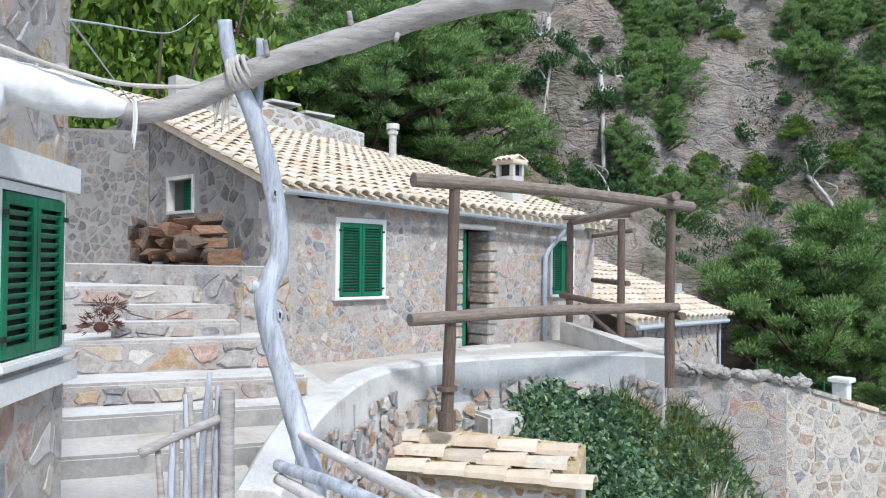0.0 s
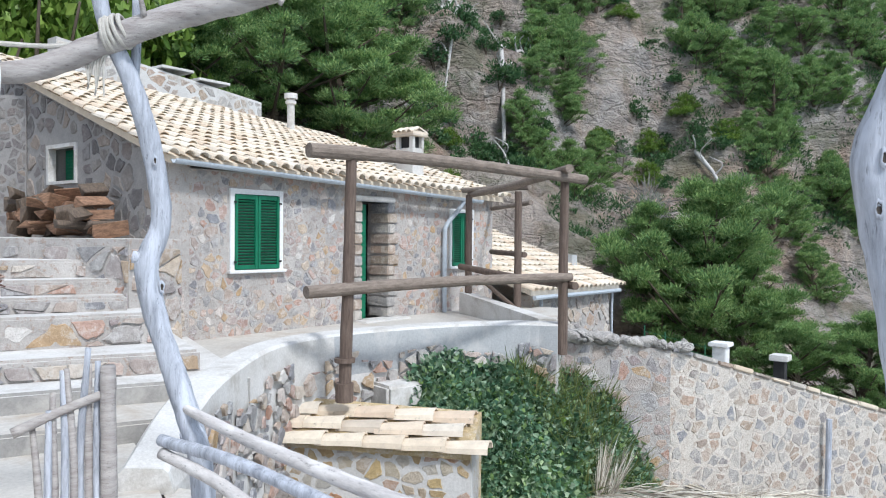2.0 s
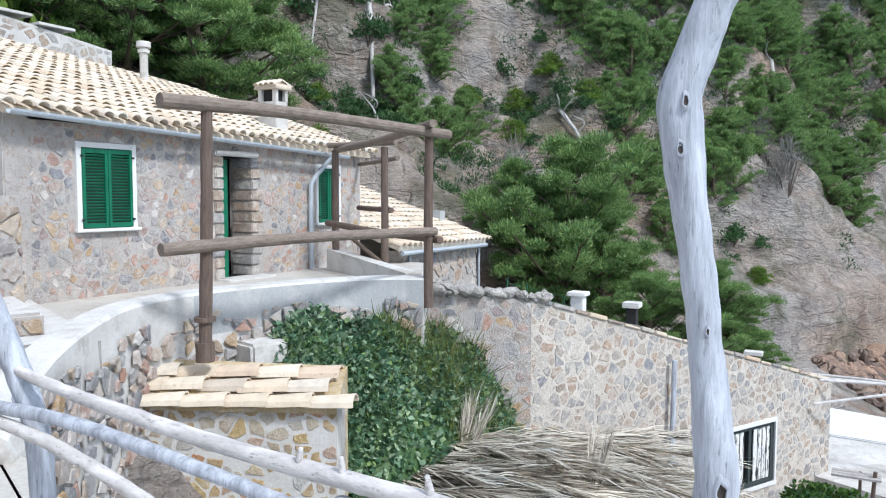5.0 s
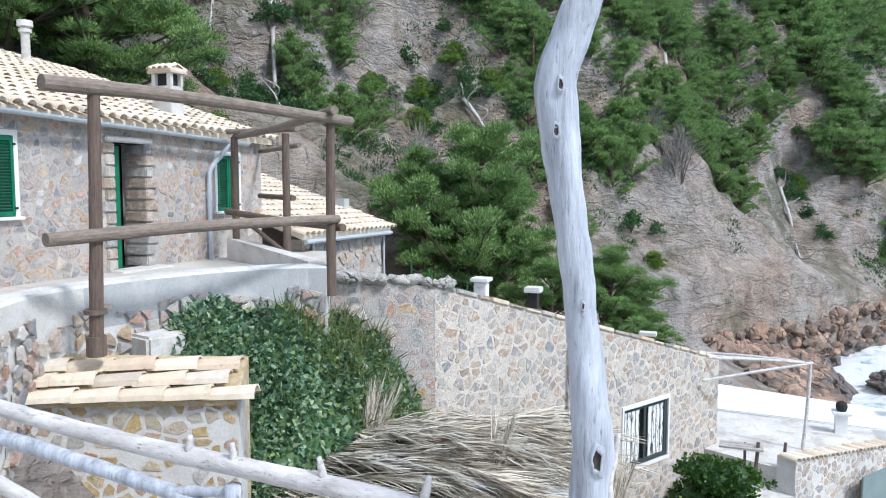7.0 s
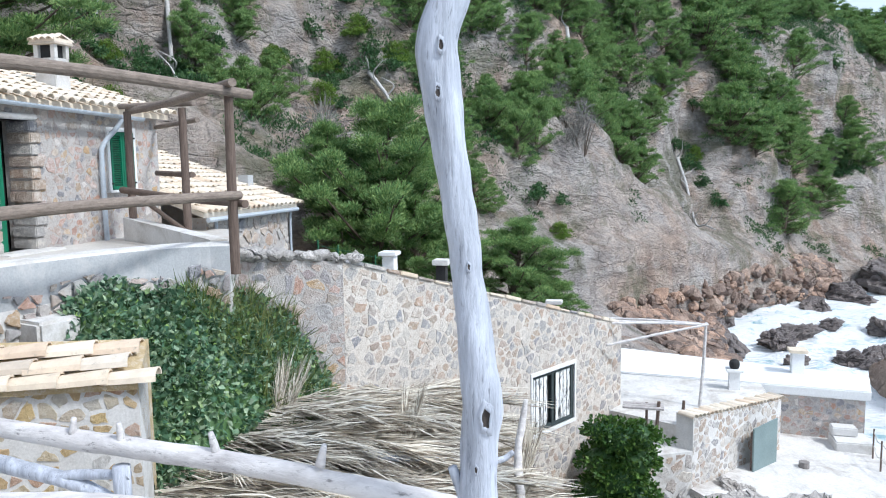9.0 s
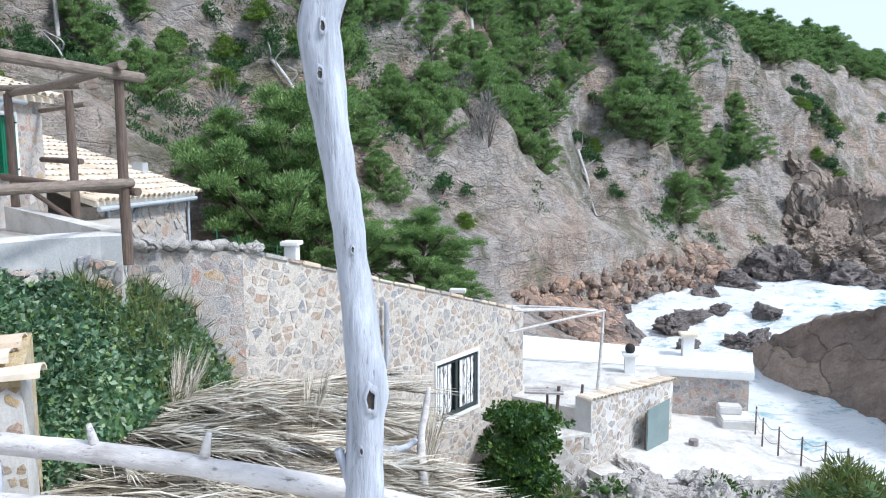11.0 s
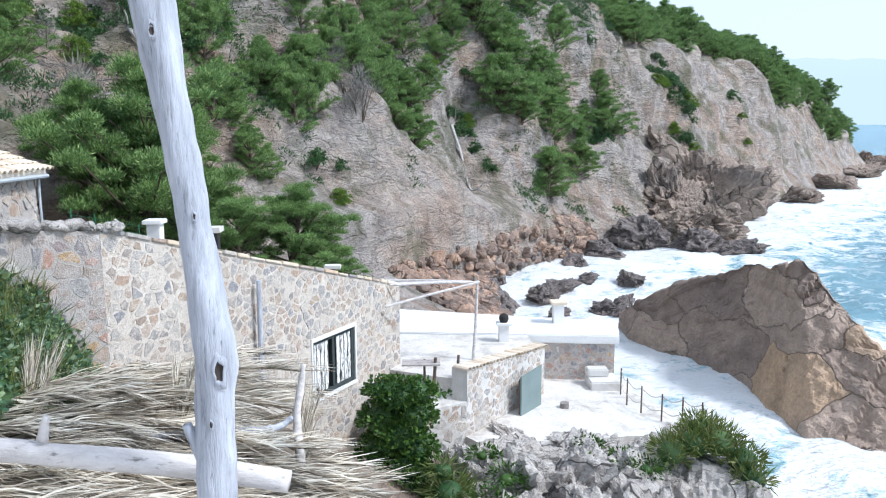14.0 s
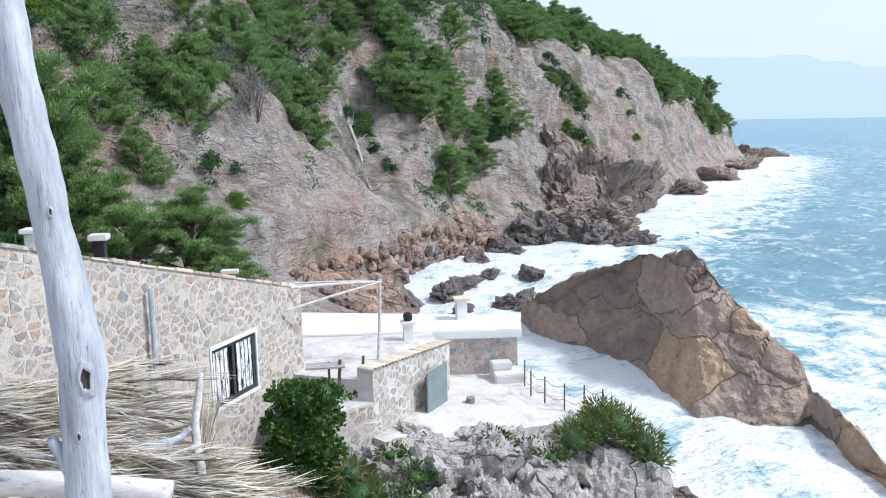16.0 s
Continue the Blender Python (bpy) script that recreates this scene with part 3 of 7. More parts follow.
def stone_cells(outline, size, r, holes=(), flat=1.35):
    """Voronoi cells of jittered courses, clipped to a convex outline and kept out of the holes."""
    us, vs = [p[0] for p in outline], [p[1] for p in outline]
    w, h = size * flat, size
    seeds = {}
    for j in range(-2, int((max(vs) - min(vs)) / h) + 3):
        for i in range(-2, int((max(us) - min(us)) / w) + 3):
            if r.random() < 0.28:
                continue
            seeds[i, j] = (min(us) + (i + 0.5 * (j % 2) + r.uniform(0.05, 0.95)) * w, min(vs) + (j + r.uniform(0.1, 0.9)) * h)
    n = len(outline)
    area = sum(outline[k][0] * outline[(k + 1) % n][1] - outline[(k + 1) % n][0] * outline[k][1] for k in range(n))
    ring = outline if area > 0 else outline[::-1]
    sides = []
    for (ax, ay), (bx, by) in zip(ring, ring[1:] + ring[:1]):
        nx, ny = by - ay, ax - bx
        L = np.hypot(nx, ny)
        sides.append((nx / L, ny / L, (nx * ax + ny * ay) / L))
    cells = []
    for (i, j), (u, v) in seeds.items():
        if any(nx * u + ny * v > d + size for nx, ny, d in sides):
            continue
        poly = [(u - 1.3 * w, v - 1.3 * h), (u + 1.3 * w, v - 1.3 * h), (u + 1.3 * w, v + 1.3 * h), (u - 1.3 * w, v + 1.3 * h)]
        for b in range(-3, 4):
            for a in range(-3, 4):
                q = seeds.get((i + a, j + b))
                if q and (a or b):
                    nx, ny = q[0] - u, (q[1] - v)
                    poly = clip(poly, nx, ny, (nx * (q[0] + u) + ny * (q[1] + v)) / 2)
                    if len(poly) < 3:
                        break
            if len(poly) < 3:
                break
        for s in sides:
            if len(poly) > 2:
                poly = clip(poly, *s)
        for u0, v0, u1, v1 in holes:
            if len(poly) < 3:
                break
            cu, cv = sum(p[0] for p in poly) / len(poly), sum(p[1] for p in poly) / len(poly)
            if max(p[0] for p in poly) > u0 and min(p[0] for p in poly) < u1 and max(p[1] for p in poly) > v0 and min(p[1] for p in poly) < v1:
                gaps = [(u0 - cu, (1, 0, u0)), (cu - u1, (-1, 0, -u1)), (v0 - cv, (0, 1, v0)), (cv - v1, (0, -1, -v1))]
                g, side = max(gaps)
                poly = [] if g < 0 else clip(poly, *side)
        if len(poly) > 2:
            A = abs(sum(p[0] * q[1] - q[0] * p[1] for p, q in zip(poly, poly[1:] + poly[:1]))) / 2
            if A > 0.12 * size * size:
                cells.append(poly)
    return cells


def stone_mesh(poly, depth, r, gap):
    """Vertices and faces of one rough stone over a cell, in (u, v, outward)."""
    cu, cv = sum(p[0] for p in poly) / len(poly), sum(p[1] for p in poly) / len(poly)
    pts = []
    for a, b in zip(poly, poly[1:] + poly[:1]):
        n = 1 + int(np.hypot(b[0] - a[0], b[1] - a[1]) / 0.07)
        for k in range(min(n, 3)):
            f = k / min(n, 3)
            pts.append((a[0] + (b[0] - a[0]) * f, a[1] + (b[1] - a[1]) * f))
    n = len(pts)
    R = max(np.hypot(u - cu, v - cv) for u, v in pts)
    k0 = max(0.45, 1 - gap / max(R, 0.02) * 1.3) * r.choice((1.0, 0.99, 0.96, 0.92, 0.84))
    d = depth * r.uniform(0.25, 1.0)
    tu, tv = r.uniform(-0.06, 0.06), r.uniform(-0.06, 0.06)
    su, sv, ph = r.uniform(0.86, 1.06), r.uniform(0.8, 1.02), r.uniform(0, 6)
    edge = [r.uniform(0.84, 1.07) * (1 + 0.06 * sin(3 * k + ph)) for k in range(n)]
    V, F = [], []
    for k, w in ((k0, -0.01), (k0 * r.uniform(0.84, 0.93), d)):
        for (u, v), j in zip(pts, edge):
            du, dv = (u - cu) * k * j * su, (v - cv) * k * j * sv
            V.append((cu + du, cv + dv, w if w < 0 else w + tu * du + tv * dv))
    V.append((cu, cv, d * 1.1))
    for i in range(n):
        i2 = (i + 1) % n
        F.append((i, i2, n + i2, n + i))
        F.append((n + i, n + i2, 2 * n))
    return V, F


def rubble(parent, origin, along, outline, size, material, seed, holes=(), depth=0.035, gap=0.012, singles=300, up=(0, 0, 1), centre=None, name="stone", flat=1.35, bare=0.1):
    """Stones set into a wall face. outline in metres along and up from the origin; those nearest to centre are pieces of their own."""
    r = random.Random(seed)
    O, U, V = Vector(origin), Vector(along).normalized(), Vector(up).normalized()
    N = U.cross(V)
    cells = [q for q in stone_cells(outline, size, r, holes, flat) if r.random() > bare]
    cu, cv = centre or (sum(p[0] for p in outline) / len(outline), sum(p[1] for p in outline) / len(outline))
    cells.sort(key=lambda q: (q[0][0] - cu) ** 2 + (q[0][1] - cv) ** 2)
    inv = placed(parent).inverted()
    rest_v, rest_f = [], []
    for k, q in enumerate(cells):
        sv, sf = stone_mesh(q, depth, r, gap)
        sv = [inv @ (O + U * a + V * b + N * w) for a, b, w in sv]
        if k < singles:
            raw(name, sv, sf, material, parent)
        else:
            b0 = len(rest_v)
            rest_v += sv
            rest_f += [tuple(i + b0 for i in f) for f in sf]
    if rest_v:
        tagged(raw(name + "work", rest_v, rest_f, material, parent), kind="stuff")


# ---------------------------------------------------------------- roof tiles


def tile_shape(length=0.42, w0=0.19, w1=0.15, rise=0.085, thick=0.014, seg=6):
    """A barrel tile: x runs up the slope, open side down."""
    V, F = [], []
    for x, w, k in ((0, w0, 1.0), (length, w1, 0.82)):
        for t in (0, thick):
            for i in range(seg + 1):
                a = pi * i / seg
                V.append((x, -cos(a) * (w / 2 - t), sin(a) * (rise * k - t)))
    n = seg + 1
    for i in range(seg):
        F.append((i, i + 1, 2 * n + i + 1, 2 * n + i))
        F.append((n + i + 1, n + i, 3 * n + i, 3 * n + i + 1))
        F.append((i + 1, i, n + i, n + i + 1))
        F.append((2 * n + i, 2 * n + i + 1, 3 * n + i + 1, 3 * n + i))
    F += [(0, 2 * n, 3 * n, n), (n - 1, 2 * n - 1, 4 * n - 1, 3 * n - 1)]
    me = bpy.data.meshes.new("tile")
    me.from_pydata(V, [], F)
    me.materials.append(M_TILE)
    return me


TILE = tile_shape()


def tile_roof(roof, eave_a, eave_b, ridge_a, ridge_b, seed, column=0.235, row=0.34, singles=300, over=0.12):
    """Rows of barrel tiles on the slope between an eave and a ridge (a and b are its two ends)."""
    r = random.Random(seed)
    A, B, C, D = (Vector(p) for p in (eave_a, eave_b, ridge_a, ridge_b))
    nc = max(2, round((B - A).length / column))
    done = 0
    rv, rf = [], []
    base = [v.co.copy() for v in TILE.vertices]
    faces = [tuple(p.vertices) for p in TILE.polygons]
    inv = placed(roof).inverted()
    for j in range(200):
        any_row = False
        for i in range(nc + 1):
            e = A.lerp(B, i / nc)
            g = C.lerp(D, i / nc)
            up = (g - e)
            L = up.length + over
            s = j * row
            if s > L - 0.2:
                continue
            any_row = True
            x = up.normalized()
            z = x.cross((B - A).normalized())
            z = z if z.z > 0 else -z
            y = z.cross(x)
            p = e + x * (s - over) + z * (0.02 + r.uniform(-0.006, 0.012)) + y * r.uniform(-0.012, 0.012)
            m = Matrix((x, y, z)).transposed().to_4x4()
            m.translation = p
            m = inv @ m @ pose(0, 0, 0.03, 0, 4.2 + r.uniform(-1.2, 1.2), r.uniform(-2.2, 2.2))
            if done < singles:
                ob = new("tile", TILE)
                ob.parent = roof
                ob.matrix_basis = m
                done += 1
            else:
                b0 = len(rv)
                rv += [m @ v for v in base]
                rf += [tuple(k + b0 for k in f) for f in faces]
        if not any_row:
            break
    if rv:
        tagged(raw("tilework", rv, rf, M_TILE, roof), kind="stuff")


# ---------------------------------------------------------------- shutters


def shutter(place, rz, width, height, frame_w=0.075, sill=0.1, slats=22, group="green shutters", label="closed green louvred wooden shutters in a white window frame", surround=True):
    """A pair of closed louvred leaves in a plastered surround. Local x runs along the wall, y goes into it, z up from the sill."""
    t = thing("shutter_window", place, label, "window", group, rz=rz)
    w, h, f = width, height, frame_w
    if surround:
        bm = bmesh.new()
        box(bm, -w / 2 - f, -0.035, 0, -w / 2, 0.10, h + f)
        box(bm, w / 2, -0.035, 0, w / 2 + f, 0.10, h + f)
        box(bm, -w / 2, -0.033, h, w / 2, 0.10, h + f)
        part("window_frame", bm, M_WHITE, t)
        part("window_sill", boxed(-w / 2 - f - 0.04, -0.09, -0.05, w / 2 + f + 0.04, 0.10, 0.0, bevel=0.01), M_WHITE, t)
    lw = w / 2 - 0.006
    slat = boxed(-lw / 2 + 0.045, -0.004, -0.016, lw / 2 - 0.045, 0.004, 0.016)
    me = bpy.data.meshes.new("slat")
    slat.to_mesh(me)
    slat.free()
    me.materials.append(M_GREEN)
    for s in (-1, 1):
        bm = bmesh.new()
        cx = s * w / 4
        st = 0.05
        box(bm, cx - lw / 2, -0.05, 0.01, cx - lw / 2 + st, -0.012, h - 0.01, bevel=0.004)
        box(bm, cx + lw / 2 - st, -0.05, 0.01, cx + lw / 2, -0.012, h - 0.01, bevel=0.004)
        box(bm, cx - lw / 2 + st, -0.048, 0.01, cx + lw / 2 - st, -0.014, 0.075)
        box(bm, cx - lw / 2 + st, -0.048, h - 0.075, cx + lw / 2 - st, -0.014, h - 0.01)
        leaf = part("shutter_leaf", bm, M_GREEN, t)
        for k in range(slats):
            ob = new("slat", me)
            ob.parent = leaf
            ob.matrix_basis = pose(cx, -0.031, 0.085 + (h - 0.17) * (k + 0.5) / slats, 38, 0, 0)
        for z in (0.12, h - 0.12):
            part("hinge", boxed(cx + s * (lw / 2 - 0.02), -0.062, z - 0.015, cx + s * (lw / 2 + 0.03), -0.05, z + 0.015), M_DARK, leaf)
    # near-black sheet that paints the shade behind the slats
    part("backing", boxed(-w / 2, 0.005, 0, w / 2, 0.03, h), M_DARK, t)
    return t

# ---------------------------------------------------------------- the stone house
HX, HY0, HY1, FLOOR = -9.36, 6.05, 13.9, 9.5
house = thing("stone_house", (HX, HY0, FLOOR), "rustic rubble-stone house with a clay tile roof", "house")


def house_walls():
    T = 0.5
    # front, with openings for two windows and the door: (y0, z0, y1, z1)
    openings = [(7.13, 10.47, 7.97, 11.6), (9.82, 9.5, 10.52, 11.6), (12.42, 10.4, 13.08, 11.48)]
    bm = bmesh.new()

    def block(y0, z0, y1, z1):
        box(bm, HX - T - HX, y0 - HY0, z0 - FLOOR, 0, y1 - HY0, z1 - FLOOR)
    ys = [HY0] + [v for o in openings for v in (o[0], o[2])] + [HY1]
    for k in range(0, len(ys), 2):
        block(ys[k], 8.6, ys[k + 1], 11.92)
    for y0, z0, y1, z1 in openings:
        if z0 > FLOOR:
            block(y0, 8.6, y1, z0)
        block(y0, z1, y1, 11.92)
    front = part("front_wall", bm, M_MORTAR, house)
    rubble(front, (HX, HY0, 8.7), (0, 1, 0), [(0, 0), (HY1 - HY0, 0), (HY1 - HY0, 3.12), (0, 3.22)], 0.125, M_STONE, 3,
           holes=[(y0 - HY0 - 0.1, z0 - 8.78, y1 - HY0 + 0.1, z1 - 8.62) for y0, z0, y1, z1 in openings], depth=0.009, gap=0.005, centre=(3, 2), flat=1.15, bare=0.14)
    # side wall with the small window, its shade painted as darker stone and mortar
    bm = bmesh.new()
    sw = (-3.42, 11.78, -2.46, 12.42)

    def gz(x):
        return 12.02 + 0.37 * -x - FLOOR

    def slab(x0, x1, z0, z1a, z1b):
        vs = [bm.verts.new(p) for p in ((x0, 0, z0), (x1, 0, z0), (x1, T, z0), (x0, T, z0), (x0, 0, z1a), (x1, 0, z1b), (x1, T, z1b), (x0, T, z1a))]
        for f in ((3, 2, 1, 0), (4, 5, 6, 7), (0, 1, 5, 4), (1, 2, 6, 5), (2, 3, 7, 6), (3, 0, 4, 7)):
            bm.faces.new([vs[i] for i in f])
    x0, z0, x1, z1 = sw[0], sw[1] - FLOOR, sw[2], sw[3] - FLOOR
    slab(-5.64, x0, -0.9, gz(-5.64), gz(x0))
    slab(x0, x1, -0.9, z0, z0)
    slab(x0, x1, z1, gz(x0), gz(x1))
    slab(x1, -T, -0.9, gz(x1), gz(-T))
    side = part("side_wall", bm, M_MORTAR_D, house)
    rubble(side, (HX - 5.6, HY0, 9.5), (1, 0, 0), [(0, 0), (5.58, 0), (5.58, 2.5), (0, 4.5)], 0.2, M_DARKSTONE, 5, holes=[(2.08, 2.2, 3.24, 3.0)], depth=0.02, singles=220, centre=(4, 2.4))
    bm = bmesh.new()
    slab(-5.64, -T, -0.9, 4.0, 2.4)
    bmesh.ops.translate(bm, vec=(0, HY1 - HY0 - T, 0), verts=bm.verts)
    far = part("end_wall", bm, M_MORTAR, house)
    part("rear_wall", boxed(-6.1, 0, -0.9, -5.64, HY1 - HY0, 4.1), M_MORTAR, house)
    # roof: a sagging single slope
    ea, eb = Vector((HX + 0.2, HY0 - 0.12, 12.05)), Vector((HX + 0.2, HY1 + 0.12, 11.84))
    ra, rb = Vector((-15.05, HY0 - 0.12, 14.2)), Vector((-15.05, HY1 + 0.12, 13.66))
    o = Vector((HX, HY0, FLOOR))
    bm = bmesh.new()
    n = 8
    rows = []
    for i in range(n + 1):
        e, r_ = ea.lerp(eb, i / n) - o, ra.lerp(rb, i / n) - o
        rows.append([bm.verts.new(p) for p in (e, r_, r_ - Vector((0, 0, 0.1)), e - Vector((0, 0, 0.1)))])
    for a, b in zip(rows, rows[1:]):
        for k in range(4):
            bm.faces.new((a[k], b[k], b[(k + 1) % 4], a[(k + 1) % 4]))
    bm.faces.new(rows[0])
    bm.faces.new(rows[-1][::-1])
    roof = part("roof", bm, M_TILE, house)
    tile_roof(roof, ea, eb, ra, rb, 11)
    # zinc gutter and downpipe
    bm = bmesh.new()
    g0, g1 = Vector((0.30, -0.1, 12.0 - FLOOR)), Vector((0.30, 7.0, 11.74 - FLOOR))
    ring = []
    for p in (g0, g1):
        ring.append([bm.verts.new((p.x + 0.065 * cos(a), p.y, p.z + 0.065 * sin(a))) for a in [pi + pi * k / 8 for k in range(9)]]
                    + [bm.verts.new((p.x + 0.055 * cos(a), p.y, p.z + 0.055 * sin(a))) for a in [2 * pi - pi * k / 8 for k in range(9)]])
    for k in range(18):
        bm.faces.new((ring[0][k], ring[1][k], ring[1][(k + 1) % 18], ring[0][(k + 1) % 18]))
    bm.faces.new(ring[0][::-1])
    bm.faces.new(ring[1])
    part("gutter", bm, M_STEEL, house, "grey zinc gutter")
    part("downpipe", tubed([(0.3, 6.4, 2.2, 0.045), (0.22, 6.32, 2.02, 0.045), (0.1, 6.1, 1.72, 0.045), (0.09, 6.05, 1.4, 0.045), (0.09, 6.06, 0.0, 0.045)], sides=10, steps=24), M_STEEL, house, "grey zinc downpipe")
    # door, standing open into the house
    d = part("door", boxed(-0.16, 3.79, 0.02, -0.11, 4.02, 2.05, bevel=0.006), M_GREEN, house, "dark green wooden door standing ajar")
    part("doorstep", boxed(-0.1, 3.55, -0.1, 0.35, 4.75, 0.03, bevel=0.02), M_LIME, house)
    # added near-black sheet: the unlit room behind the door, painted
    part("doorway_shade", boxed(-0.62, 3.7, 0, -0.56, 4.6, 2.2), M_DARK, house)
    rv = random.Random(4)
    for k in range(11):
        z = 0.02 + k * 0.19
        part("jamb_stone", boxed(-0.42, 4.44 + rv.uniform(-0.02, 0.02), z, 0.05, 4.62 + rv.uniform(0, 0.14), z + 0.175, bevel=0.018), M_PALE, house)
        part("jamb_stone", boxed(-0.2, 3.62 - rv.uniform(0, 0.12), z, 0.04, 3.785, z + 0.175, bevel=0.018), M_PALE, house)
    part("lintel", boxed(-0.4, 3.6, 2.1, 0.05, 4.65, 2.2, bevel=0.02), M_LIME, house)
    part("corner_plaster", boxed(-0.42, -0.012, -0.7, 0.012, 0.35, 2.5, bevel=0.02), M_MORTAR, house)


house_walls()
shutter((HX - 0.0, 7.55, 10.47), 90, 0.84, 1.13)
shutter((HX - 0.0, 12.75, 10.4), 90, 0.66, 1.08)
# small side window
t = thing("small_window", (HX - 2.94, HY0, 11.78), "small dark green shutter in a pale wooden frame", "window", rz=0)
bm = bmesh.new()
for b in ((-0.48, -0.03, 0, -0.42, 0.1, 0.64), (0.42, -0.03, 0, 0.48, 0.1, 0.64), (-0.42, -0.03, 0.58, 0.42, 0.1, 0.64), (-0.42, -0.03, 0, 0.42, 0.1, 0.05)):
    box(bm, *b)
part("window_frame", bm, M_LIME, t)
leaf = part("shutter_leaf", boxed(-0.42, 0.26, 0.05, 0.42, 0.29, 0.58), M_GREEN, t)
for k in range(9):
    part("slat", boxed(-0.38, 0.24, 0.07 + k * 0.056, 0.38, 0.26, 0.10 + k * 0.056), M_GREEN, leaf)


def chimney(place, rz, size):
    t = thing("chimney", place, "plastered square chimney with a small tiled cap", "chimney", rz=rz)
    t.matrix_basis = t.matrix_basis @ Matrix.Scale(size, 4)
    part("shaft", boxed(-0.3, -0.24, -0.5, 0.3, 0.24, 0.55, bevel=0.015), M_LIME, t)
    part("lip", boxed(-0.38, -0.32, 0.86, 0.38, 0.32, 0.92, bevel=0.012), M_TILE, t)
    for sx in (-1, 1):
        for sy in (-1, 1):
            part("pillar", boxed(sx * 0.24 - 0.06, sy * 0.19 - 0.05, 0.55, sx * 0.24 + 0.06, sy * 0.19 + 0.05, 0.86), M_LIME, t)
    part("flue", boxed(-0.2, -0.15, 0.5, 0.2, 0.15, 0.86), M_DARK, t)
    bm = bmesh.new()
    prism(bm, [(-0.36, -0.3), (0.36, -0.3), (0.36, 0.3), (-0.36, 0.3)], 0.92, 1.0)
    part("cap", bm, M_TILE, t)
    for k in range(4):
        for s in (-1, 1):
            ob = new("tile", TILE)
            ob.parent = t
            ob.matrix_basis = pose(-0.27 + k * 0.18, s * 0.36, 0.95, 0, 0, 0) @ pose(0, 0, 0, 0, 0, -s * 90) @ pose(0, 0, 0, 0, -22, 0) @ Matrix.Scale(0.9, 4)
    return t


chimney((-10.1, 12.0, 12.36), 0, 0.74)
t = thing("vent_pipe", (-13.6, 11.9, 13.4), "pale fibre-cement flue pipe with a collar cap", "chimney pipe")
part("pipe", tubed([(0, 0, -0.3, 0.085), (0, 0, 0.72, 0.085)], sides=16), M_LIME, t)
part("collar", tubed([(0, 0, 0.60, 0.12), (0, 0, 0.67, 0.125)], sides=16), M_LIME, t)
part("cap", tubed([(0, 0, 0.72, 0.15), (0, 0, 0.84, 0.15)], sides=16), M_LIME, t)

# ---------------------------------------------------------------- terrace, steps and walls
# parapet in plan (outer edge), its top and its foot
PAR = [(-4.75, 3.1, 9.35), (-5.6, 4.05, 9.62), (-6.55, 5.35, 9.72), (-6.95, 6.25, 9.74), (-7.0, 7.1, 9.74), (-6.85, 7.9, 9.74), (-6.5, 8.85, 9.74), (-5.95, 9.6, 9.74), (-5.45, 9.85, 9.74)]


